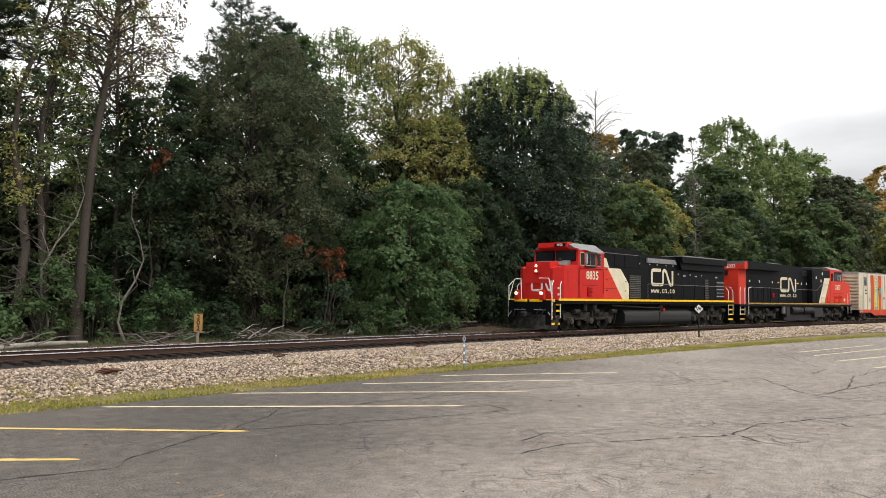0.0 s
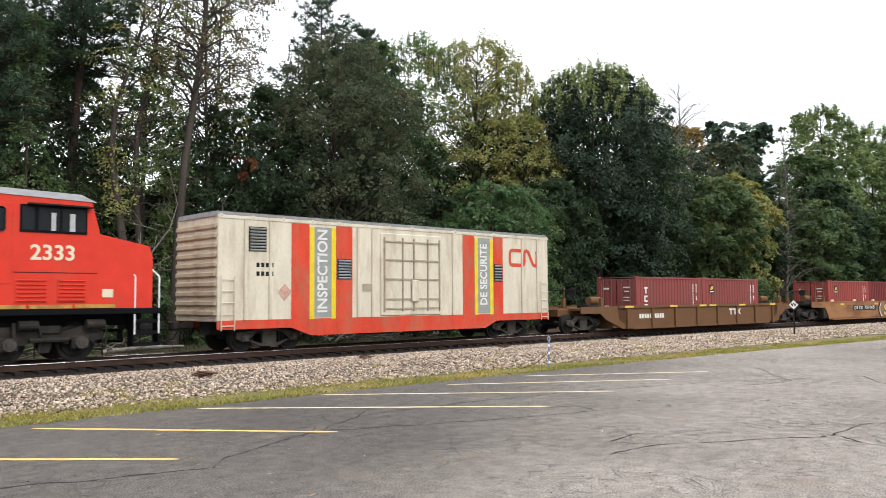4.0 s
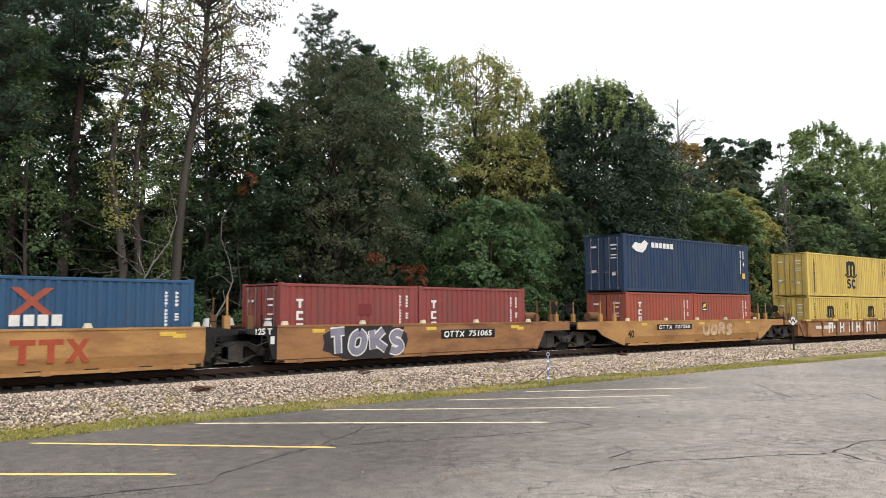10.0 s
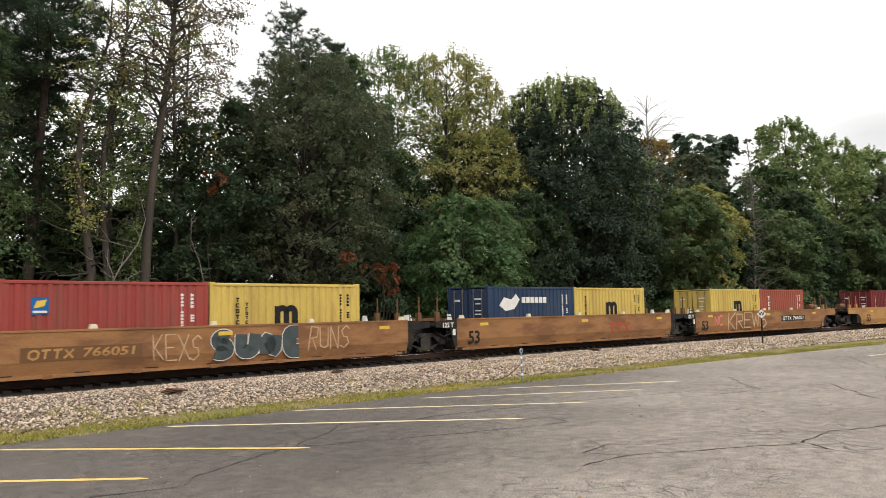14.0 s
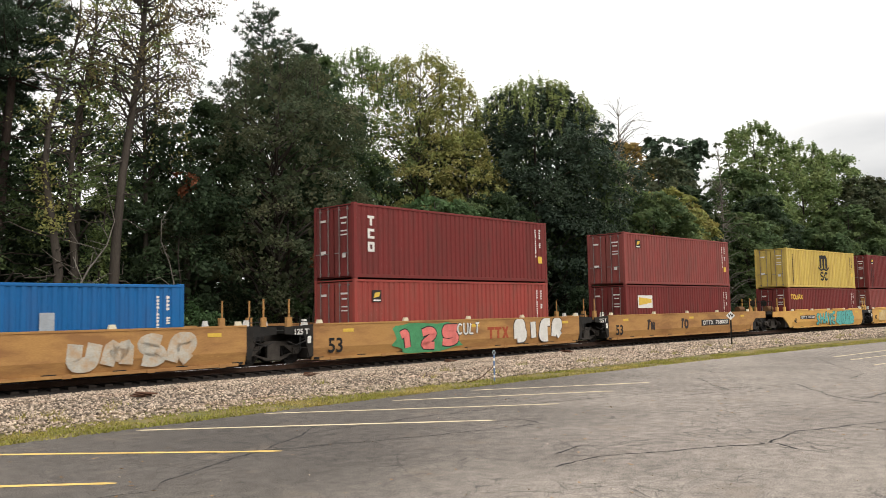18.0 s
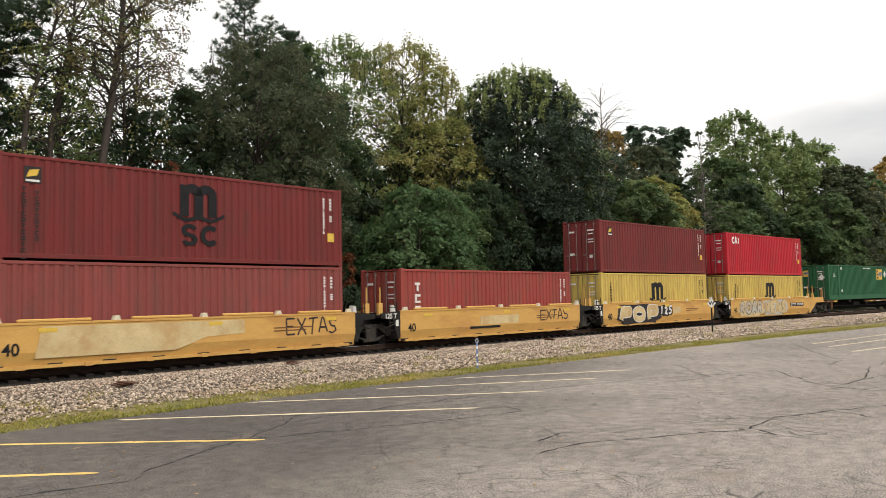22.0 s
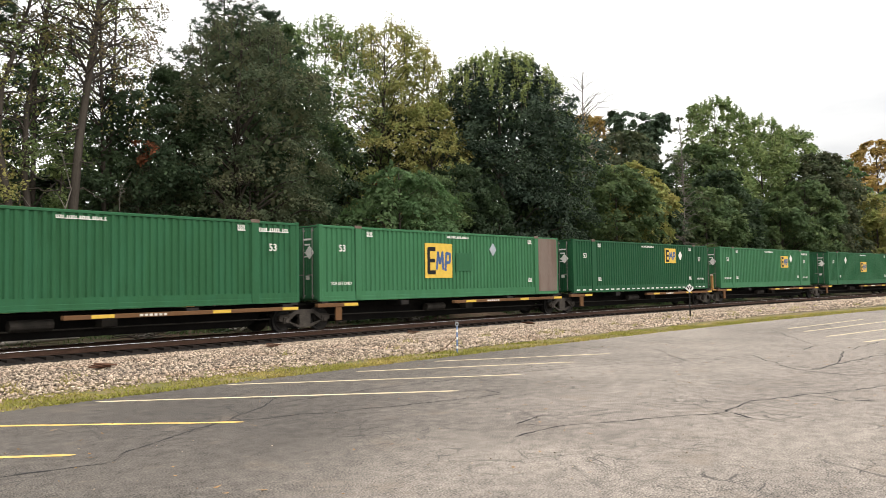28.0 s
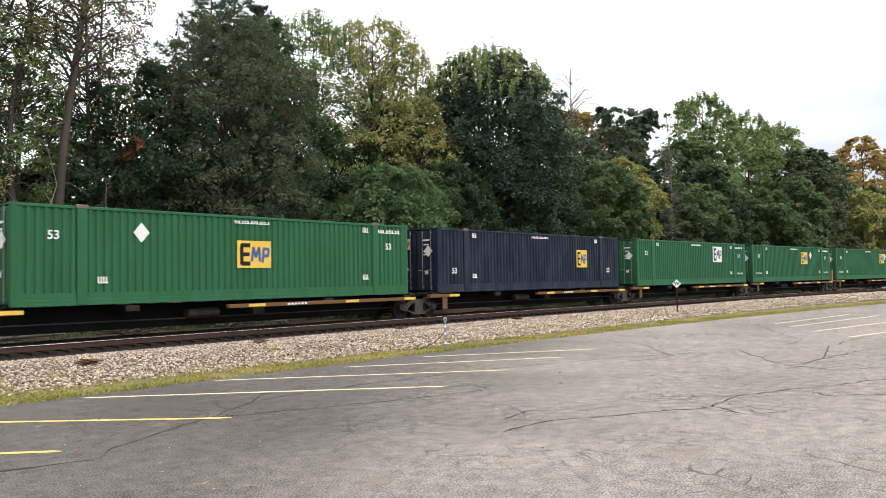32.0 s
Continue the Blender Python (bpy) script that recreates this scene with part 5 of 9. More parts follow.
    part("engine_hood_roof", prism(bmesh.new(), [(-0.65, 3.92), (-0.65, 4.20), (2.75, 4.20), (3.0, 3.92)], -1.12, 1.12), M["roof_grey"], g, "grey engine hood roof")
    part("radiator", prism(bmesh.new(), [(3.2, 3.55), (3.2, 4.41), (9.7, 4.41), (9.9, 3.55)], -1.05, 1.05), K, g)
    part("radiator_wing", prism(bmesh.new(), [(3.15, 4.05), (3.0, 4.42), (9.6, 4.44), (9.6, 4.05)], -1.46, 1.46), K, g)
    part("radiator_shoulder", prism(bmesh.new(), [(3.4, 3.62), (3.15, 4.06), (9.6, 4.06), (9.6, 3.62)], -1.25, 1.25), K, g)
    part("radiator_roof", box(bmesh.new(), 3.2, -1.42, 4.44, 9.5, 1.42, 4.50), M["roof_grey"], g, "dusty radiator roof")
    part("roof_fan", cyl(bmesh.new(), (0.2, 0, 4.3), (0.2, 0, 4.5), 0.55, n=20), M["steel_dark"], g)
    vent(hd, 8.75, 1.85, 9.92, 3.02, -1.03, 5, M["silver"])
    vent(hd, 7.0, 1.72, 7.55, 3.1, -1.03, 12, M["louvre_grey"])
    noodle(hd, 0.0, -1.03, 2.62, 0.88, 2.62, M["cream"], "cream flowing company mark")
    web_bars(hd, -0.1, -1.03, 2.10, 3.0)
    part("rear_wall", box(bmesh.new(), 9.98, -1.0, 1.62, 10.06, 1.0, 4.28), M["loco_red"], g, "red rear hood wall")
    for i, x in enumerate((-1.5, -0.3, 0.6, 1.7, 2.6, 3.3, 4.0, 4.9, 5.6, 6.5, 8.6)):
        z = 3.78 if x < 3 else 3.2 + 0.08 * (i % 2)
        w = 0.10 if x < 3 or i % 2 else 0.3
        part("latch", box(bmesh.new(), x, -1.045, z, x + w, -1.02, z + 0.09), M["silver"], hd, "small silver latch")
    for i in range(9):
        part("door_seam", box(bmesh.new(), -1.2 + i, -1.035, 1.75, -1.18 + i, -1.015, 3.9), M["steel_dark"], hd)
    arc = [(1.42 - 0.34 + 0.34 * math.cos(k * math.pi / 8), sz * (0.13 + 0.34 * math.sin(k * math.pi / 8))) for sz, ks in ((-1, range(4, -1, -1)), (1, range(5))) for k in ks]
    prof = [(-u, v + 0.63) for u, v in arc] + [(u, v + 0.63) for u, v in reversed(arc)]
    tank = prism(bmesh.new(), prof, -3.75, 4.3)
    tank.transform(Matrix(((0, 1, 0, 0), (1, 0, 0, 0), (0, 0, 1, 0), (0, 0, 0, 1))))
    bmesh.ops.recalc_face_normals(tank, faces=list(tank.faces))
    part("tank_strap", box(bmesh.new(), 0.2, -1.44, 0.3, 0.28, -1.40, 0.96), M["steel_dark"], g)
    part("fuel_filler", cyl(bmesh.new(), (0.75, -1.40, 1.02), (0.75, -1.40, 1.2), 0.07, n=10), M["loco_red"], g, "small red filler cap")
    part("fuel_tank", tank, M["tank_black"], g, "grimy black fuel tank")
    part("air_pipe", rod(bmesh.new(), [(-5.0, -1.3, 1.35), (-1.0, -1.3, 1.22), (0.3, -1.3, 1.22), (0.6, -1.3, 1.38), (9.8, -1.3, 1.36)], 0.04), M["grime"], g)
    for x in (-7.5, -6.6, 0.7, 5.4, 7.6):
        part("air_filter", cyl(bmesh.new(), (x, -1.2, 1.05), (x, -1.2, 1.42), 0.14, n=10), M["grime"], g)
    hand_rail(g, [(-1.2, -1.44, 1.62), (-1.2, -1.44, 2.62), (9.6, -1.44, 2.62), (10.3, -1.44, 2.62), (10.35, -1.44, 1.62)], M["rod_grey"], 0.016)
    for i in range(7):
        hand_rail(g, [(0.2 + i * 1.5, -1.44, 1.62), (0.2 + i * 1.5, -1.44, 2.62)], K)
    hand_rail(g, [(-10.72, -1.38, 0.62), (-10.72, -1.38, 1.75), (-10.62, -1.12, 2.72), (-10.6, -0.6, 2.74), (-10.6, -0.5, 2.74)], M["white"], 0.024)
    hand_rail(g, [(-10.72, 1.38, 0.62), (-10.72, 1.38, 1.75), (-10.62, 1.12, 2.70), (-10.6, 0.7, 2.72), (-10.6, 0.66, 1.62)], M["white"], 0.024)
    for side in (-1, 1):
        stairs(g, -10.38, side, 1)
        stairs(g, 10.2, side, -1)
    for x in (-6.95, 6.95):
        loco_truck(g, x)
    coupler(g, -10.6)
    coupler(g, 10.6, 180)
    MOVING.append((g, -228.4))


def second_loco():
    g = thing("locomotive", "black and red diesel locomotive running backwards, dusty underframe", "locomotive")
    K = M["black"]
    bm = bmesh.new()
    box(bm, -10.7, -1.45, 1.28, 10.6, 1.45, 1.45, 0.02)
    box(bm, -10.4, -0.6, 0.95, 10.4, 0.6, 1.3)
    fr = part("frame", bm, K, g, "black underframe and walkway")
    st = bmesh.new()
    for i in range(16):
        a = -9.4 + i * 1.17
        box(st, a, -1.462, 1.46, a + 1.1, -1.445, 1.56)
    part("sill_stripe", st, M["stripe_worn"], fr, "worn yellow sill stripe")
    hood = prism(bmesh.new(), [(-9.75, 1.45), (-9.75, 4.25), (5.9, 4.22), (5.9, 1.45)], -0.95, 0.95)
    hd = part("long_hood", hood, K, g, "black long hood")
    part("hood_end", box(bmesh.new(), -9.9, -0.97, 1.45, -9.72, 0.97, 4.05), M["red_faded"], g, "red hood end")
    sd = bmesh.new()
    box(sd, -9.75, -0.975, 1.47, -8.75, -0.95, 4.05)
    part("red_corner", sd, M["red_faded"], hd, "red corner panel")
    ov = prism(bmesh.new(), [(-9.95, 3.98), (-9.95, 4.35), (-9.3, 4.58), (-3.2, 4.45), (-2.9, 4.2), (-3.3, 3.98)], -1.46, 1.46)
    part("radiator_overhang", ov, K, g, "black overhanging radiator")
    oe = bmesh.new()
    box(oe, -9.97, -1.47, 3.97, -9.92, 1.47, 4.36)
    plate(oe, rect(-9.95, 3.97, -9.5, 4.50), -1.462, 0.006)
    part("overhang_end", oe, M["red_faded"], g, "red overhang end with white marks")
    nm = noodle(g, 0, 0, 0, 0.24, 0.85, M["mark_white"], "white flowing company mark")
    nm.matrix_basis = pose(-9.98, 1.22, 4.06, 0, 0, -90)
    for y in (-0.45,):
        t = lettering("road_number", "2333", 0.34, M["mark_white"], g, 0, 0, 0)
        t.matrix_basis = pose(-9.98, y, 4.17, 0, 0, -90)
    part("overhang_roof", box(bmesh.new(), -6.0, -1.3, 4.52, -3.4, 1.3, 4.56), M["roof_grey"], g, "pale roof hatch")
    part("headlight_pod", box(bmesh.new(), -10.1, -0.16, 3.55, -9.88, 0.16, 3.9, 0.03), M["steel_dark"], g)
    upper = prism(bmesh.new(), [(-2.9, 4.2), (-2.7, 4.5), (5.7, 4.42), (5.9, 4.2)], -0.9, 0.9)
    part("hood_top", upper, K, g)
    noodle(hd, -2.82, -0.96, 2.50, 0.96, 2.78, M["cream"], "cream flowing company mark")
    web_bars(hd, -3.0, -0.96, 2.0, 3.1)
    for i, x in enumerate((-8.4, -7.6, -6.8, -5.9, -5.1)):
        part("hood_door", box(bmesh.new(), x, -0.98, 1.7, x + 0.62, -0.94, 2.85, 0.01), K, hd)
    for i, x in enumerate((-8.2, -6.6, -4.4, 1.0, 2.0)):
        part("hood_label", box(bmesh.new(), x, -0.97, 3.05 + 0.25 * (i > 4) * (i % 3), x + 0.10, -0.955, 3.22 + 0.25 * (i > 4) * (i % 3)), M["mark_white"], hd, "small white label")
    part("extinguisher", cyl(bmesh.new(), (-4.3, -1.0, 1.95), (-4.3, -1.0, 2.3), 0.08, n=10), M["loco_red"], hd, "small red extinguisher")
    part("yellow_mark", plate(bmesh.new(), rect(-3.4, 3.08, -3.1, 3.18), -0.956), M["safety_yellow"], hd, "yellow patch")
    part("yellow_mark", plate(bmesh.new(), rect(0.16, 3.08, 0.5, 3.18), -0.956), M["safety_yellow"], hd, "yellow patch")
    vent(hd, 1.3, 3.75, 2.5, 4.15, -0.955, 4, M["steel_dark"])
    # cab, nose to the rear
    cab = prism(bmesh.new(), [(5.9, 1.45), (5.9, 4.42), (8.58, 4.36), (8.82, 3.5), (10.25, 3.22), (10.35, 2.9), (10.35, 1.45)], -1.40, 1.40)
    c = part("cab", cab, M["red_faded"], g, "faded red cab and nose")
    roof = bmesh.new()
    lo = [roof.verts.new(q) for q in ((5.9, -1.42, 4.42), (8.72, -1.42, 4.36), (8.72, 1.42, 4.36), (5.9, 1.42, 4.42))]
    hi = [roof.verts.new(q) for q in ((5.8, -0.85, 4.66), (8.5, -0.85, 4.62), (8.5, 0.85, 4.62), (5.8, 0.85, 4.66))]
    roof.faces.new(hi)
    for i in range(4):
        roof.faces.new((lo[i], lo[(i + 1) % 4], hi[(i + 1) % 4], hi[i]))
    bmesh.ops.recalc_face_normals(roof, faces=list(roof.faces))
    part("cab_roof", roof, M["roof_grey"], g, "dusty cab roof with sloping sides")
    part("sunshade", box(bmesh.new(), 6.9, -1.62, 4.18, 8.55, -1.40, 4.22), M["steel_dark"], c, "dark sunshade over the windows")
    for x0, x1 in ((6.78, 7.08), (7.18, 7.72), (7.78, 8.40)):
        f = part("window_frame", box(bmesh.new(), x0 - 0.05, -1.425, 3.46, x1 + 0.05, -1.39, 4.18), M["black"], g)
        part("pane", box(bmesh.new(), x0, -1.435, 3.52, x1, -1.415, 4.12), M["glass"], f, "dark side window")
    part("window_post", box(bmesh.new(), 7.50, -1.445, 3.52, 7.62, -1.43, 4.0), M["galv"], c, "pale window post")
    part("window_post", box(bmesh.new(), 7.98, -1.445, 3.52, 8.12, -1.43, 4.0), M["galv"], c, "pale window post")
    part("cab_door", box(bmesh.new(), 5.98, -1.415, 2.1, 6.55, -1.39, 4.2, 0.01), M["red_faded"], c)
    part("cab_door_window", box(bmesh.new(), 6.09, -1.43, 3.45, 6.38, -1.40, 4.08, 0.06), M["glass"], c, "dark narrow door window")
    lettering("road_number", "2333", 0.56, M["cream"], c, 7.58, -1.405, 2.92, "cream road number", 1.05)
    part("cab_seam", box(bmesh.new(), 6.6, -1.408, 2.40, 8.75, -1.39, 2.42), M["steel_dark"], c)
    part("step_plate", box(bmesh.new(), 8.9, -1.41, 1.75, 9.2, -1.39, 1.98), M["cream"], c, "pale square plate")
    part("equipment_cabinet", box(bmesh.new(), 2.2, -1.38, 1.46, 5.9, 1.38, 4.30, 0.02), K, g, "black equipment cabinet behind the cab")
    part("cream_band", plate(bmesh.new(), [(3.38, 1.47), (4.56, 1.47), (5.88, 3.66), (4.75, 3.66)], -1.382, 0.01), M["cream"], hd, "cream diagonal band")
    part("red_band", plate(bmesh.new(), [(4.58, 1.47), (5.89, 1.47), (5.89, 3.62)], -1.382, 0.01), M["red_faded"], hd, "faded red band")
    part("cabinet_door", box(bmesh.new(), 2.5, -1.395, 3.72, 3.3, -1.37, 4.15, 0.01), K, hd)
    for x, zz in ((2.9, 3.55), (3.9, 3.3), (4.2, 3.9)):
        part("hood_label", box(bmesh.new(), x, -1.395, zz, x + 0.18, -1.38, zz + 0.22), M["mark_white"], hd, "small white label")
    vent(c, 4.0, 1.62, 4.5, 2.1, -1.395, 5, M["cream"], backing="cream")
    vent(c, 5.2, 1.62, 5.8, 2.1, -1.395, 5, M["red_faded"], backing="red_faded")
    vent(c, 6.65, 1.62, 7.45, 2.25, -1.41, 6, M["red_faded"], backing="red_faded")
    vent(c, 7.7, 1.62, 8.45, 2.25, -1.41, 6, M["red_faded"], backing="red_faded")
    tank = prism(bmesh.new(), [(-2.9, 1.15), (-2.8, 0.3), (-2.5, 0.18), (3.6, 0.18), (3.9, 0.3), (4.0, 1.15)], -1.15, 1.15)
    part("fuel_tank", tank, M["tank_black"], g, "grimy black fuel tank")
    for x in (-0.9, 1.3):
        part("air_reservoir", cyl(bmesh.new(), (x - 0.95, -1.22, 0.98), (x + 0.95, -1.22, 0.98), 0.31, n=22), M["tank_black"], g, "round air reservoir")
        for o in (-0.6, 0.6):
            part("reservoir_strap", cyl(bmesh.new(), (x + o - 0.03, -1.22, 0.98), (x + o + 0.03, -1.22, 0.98), 0.325, n=22), M["steel_dark"], g)
    part("battery_box", box(bmesh.new(), 2.5, -1.42, 0.4, 4.2, -1.1, 1.2, 0.04), M["tank_black"], g)
    part("battery_box", box(bmesh.new(), -2.9, -1.42, 0.45, -2.2, -1.1, 1.3, 0.04), M["tank_black"], g)
    part("filter_stack", cyl(bmesh.new(), (-3.25, -1.3, 0.75), (-3.25, -1.3, 1.28), 0.16, n=12), M["rod_grey"], g, "grey air filters")
    hand_rail(g, [(-9.3, -1.42, 0.9), (-9.3, -1.42, 2.55), (-9.0, -1.42, 2.68), (3.0, -1.42, 2.62), (4.0, -1.42, 3.1), (5.3, -1.42, 3.1)], M["rod_grey"], 0.016)
    hand_rail(g, [(-9.32, -1.44, 0.7), (-9.32, -1.44, 2.6), (-8.9, -1.44, 2.68)], M["white"], 0.024)
    for i in range(9):
        hand_rail(g, [(-8.6 + i * 1.45, -1.42, 1.46), (-8.6 + i * 1.45, -1.42, 2.66)], K)
    for side in (-1, 1):
        stairs(g, -10.2, side, 1, 1.45, "stripe_worn")
        stairs(g, 10.2, side, -1, 1.45, "black")
    for x in (-6.6, 6.6):
        loco_truck(g, x)
    coupler(g, -10.7)
    coupler(g, 10.6, 180)
    MOVING.append((g, -206.1))


# ---- inspection boxcar ----
def boxcar():
    g = thing("boxcar", "dirty cream boxcar with orange-red bands and yellow lettering strips", "boxcar")
    L, w, z0, z1 = 7.94, 1.40, 0.98, 4.30
    m = M["box_white"]
    b = part("body", box(bmesh.new(), -L, -w, z0, L, w, z1 - 0.02, 0.02), m, g)
    part("roof", prism(bmesh.new(), [(-L - 0.05, z1 - 0.04), (L + 0.05, z1 - 0.04), (L, z1 + 0.12), (-L, z1 + 0.12)], -1.3, 1.3), M["roof_grey"], g, "weathered grey roof")
    part("roof_edge", box(bmesh.new(), -L, -w - 0.02, z1 - 0.10, L, -w + 0.03, z1 + 0.0), m, g)
    lip = mesh_of("roof_rib", box(bmesh.new(), -0.05, -w - 0.03, z1 - 0.06, 0.05, w + 0.03, z1 + 0.03, 0.015), M["box_white"])
    for i in range(15):
        part("roof_rib", lip, None, g, "", pose(-L + 0.1 + i * (2 * L - 0.2) / 14, 0, 0))
    rw = bmesh.new()
    box(rw, -L + 0.2, -0.3, z1 + 0.12, L - 0.2, 0.3, z1 + 0.17)
    part("roof_walk", rw, M["roof_grey"], g)
    sill = prism(bmesh.new(), [(-L, 1.02), (-L, 0.74), (-5.3, 0.74), (-4.5, 0.46), (3.9, 0.46), (4.6, 0.74), (L, 0.74), (L, 1.02)], -w - 0.012, -w + 0.05)
    part("side_sill", sill, M["box_orange"], g, "orange-red fishbelly sill")
    part("side_sill", flipped(prism(bmesh.new(), [(-L, 1.02), (-L, 0.74), (-5.3, 0.74), (-4.5, 0.46), (3.9, 0.46), (4.6, 0.74), (L, 0.74), (L, 1.02)], -w - 0.012, -w + 0.05)), M["box_orange"], g)
    for x0, x1 in ((-5.3, -4.6), (-3.5, -2.8), (2.65, 3.3), (4.42, 5.0)):
        part("orange_band", box(bmesh.new(), x0, -w - 0.008, 1.0, x1, -w + 0.01, z1 - 0.12), M["box_orange"], b, "orange-red upright band")
    for x0, word in ((-4.58, "INSPECTION"), (3.32, "DE SECURITE")):
        pn = part("strip_panel", box(bmesh.new(), x0, -w - 0.008, 1.05, x0 + 1.06, -w + 0.01, z1 - 0.2), M["strip_grey"], b, "grey strip with lettering")
        for o in (0.0, 0.88):
            part("strip_edge", box(bmesh.new(), x0 + o, -w - 0.02, 1.0, x0 + o + 0.18, -w, z1 - 0.2), M["strip_yellow"], b, "yellow strip edge")
        t = lettering("strip_word", word, 0.56, M["mark_white"], b, 0, 0, 0, "white upright lettering", 0.9 if len(word) < 11 else 0.76)
        t.matrix_basis = pose(x0 + 0.53, -w - 0.014, 2.62) @ pose(0, 0, 0, 0, -90, 0)
    ribs = mesh_of("side_post", box(bmesh.new(), -0.05, -w - 0.05, 1.02, 0.05, -w + 0.01, z1 - 0.12, 0.01), m)
    for x in (-7.0, -6.1, -2.55, -1.9, 2.1, 6.2, 7.2):
        part("side_post", ribs, None, b, "", pose(x, 0, 0))
    d = part("plug_door", box(bmesh.new(), -1.55, -w - 0.05, 1.05, 1.45, -w + 0.01, z1 - 0.25, 0.03), m, g, "cream plug door")
    for z in (1.28, 1.62, 2.35, 3.05, 3.72):
        part("door_bar", box(bmesh.new(), -1.42, -w - 0.085, z, 1.36, -w - 0.045, z + 0.055), M["box_grime"], d)
    for x in (-1.42, -0.55, 0.0, 0.7, 1.30):
        part("door_bar", box(bmesh.new(), x, -w - 0.095, 1.2, x + 0.05, -w - 0.045, z1 - 0.4), M["box_grime"], d)
    part("latch_case", box(bmesh.new(), -0.12, -w - 0.13, 1.55, 0.22, -w - 0.09, 2.35, 0.02), m, d, "cream latch case")
    part("route_board", box(bmesh.new(), -2.35, -w - 0.03, 1.95, -1.95, -w + 0.01, 2.2), M["box_grime"], b)
    vent(b, -3.45, 2.35, -2.85, 3.05, -w - 0.015, 7, M["silver"])
    vent(b, 4.45, 2.35, 4.95, 3.05, -w - 0.015, 6, M["silver"])
    vent(b, -6.88, 3.2, -6.25, 3.98, -w - 0.015, 8, M["strip_grey"])
    part("placard", plate(bmesh.new(), [(-5.55, 1.62), (-5.28, 1.9), (-5.55, 2.18), (-5.82, 1.9)], -w - 0.006), M["strip_edge"], b, "faded pinkish diamond placard")
    for i in range(4):
        for z in (2.42, 2.70):
            part("reporting_mark", plate(bmesh.new(), rect(-6.6 + i * 0.17, z, -6.49 + i * 0.17, z + 0.14), -w - 0.004), M["mark_black"], b, "black lettering bar")
    noodle(b, 5.45, -w - 0.006, 3.05, 0.62, 1.75, M["box_orange"], "orange-red flowing company mark")
    er = mesh_of("end_rib", box(bmesh.new(), -L - 0.09, -w + 0.06, -0.09, -L + 0.01, w - 0.06, 0.09, 0.04), M["box_end"])
    for i in range(10):
        part("end_rib", er, None, b, "", pose(0, 0, 1.25 + i * 0.30))
        part("end_rib", er, None, b, "", pose(0, 0, 1.25 + i * 0.30, 0, 0, 180))
    ld = bmesh.new()
    for x in (-L + 0.1, -L + 0.55):
        rod(ld, [(x, -w - 0.06, 0.7), (x, -w - 0.06, 2.4)], 0.018)
    for i in range(5):
        rod(ld, [(-L + 0.1, -w - 0.06, 0.85 + i * 0.36), (-L + 0.55, -w - 0.06, 0.85 + i * 0.36)], 0.016)
    for x in (L - 0.1, L - 0.55):
        rod(ld, [(x, -w - 0.06, 0.7), (x, -w - 0.06, 2.4)], 0.018)
    for i in range(5):
        rod(ld, [(L - 0.1, -w - 0.06, 0.85 + i * 0.36), (L - 0.55, -w - 0.06, 0.85 + i * 0.36)], 0.016)
    part("ladder", ld, M["box_white"], g)
    ub = bmesh.new()
    box(ub, -L + 0.3, -0.35, 0.55, L - 0.3, 0.35, 1.0)
    for x in (-2.2, 1.0):
        box(ub, x, -1.2, 0.4, x + 1.4, 1.2, 0.95)
    part("underframe", ub, M["steel_dark"], g)
    for x in (-5.9, 5.9):
        freight_truck(g, x)
    coupler(g, -L - 0.1)
    coupler(g, L + 0.1, 180)
    MOVING.append((g, -185.7))


# ---- well cars ----
def stroke_mark(parent, x, z, h, w, y, material, label, n=3):
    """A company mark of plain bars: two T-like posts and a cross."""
    bm = bmesh.new()
    u = w / 3
    t = h * 0.24
    for k in range(2):
        a = x + k * u
        plate(bm, rect(a, z + h - t, a + u * 0.9, z + h), y)
        plate(bm, rect(a + u * 0.32, z, a + u * 0.58, z + h - t), y)
    a = x + 2 * u
    plate(bm, [(a, z), (a + t * 1.2, z), (a + u * 0.9, z + h), (a + u * 0.9 - t * 1.2, z + h)], y)
    plate(bm, [(a + u * 0.9 - t * 1.2, z), (a + u * 0.9, z), (a + t * 1.2, z + h), (a, z + h)], y - 0.002)
    return part("company_mark", bm, material, parent, label)


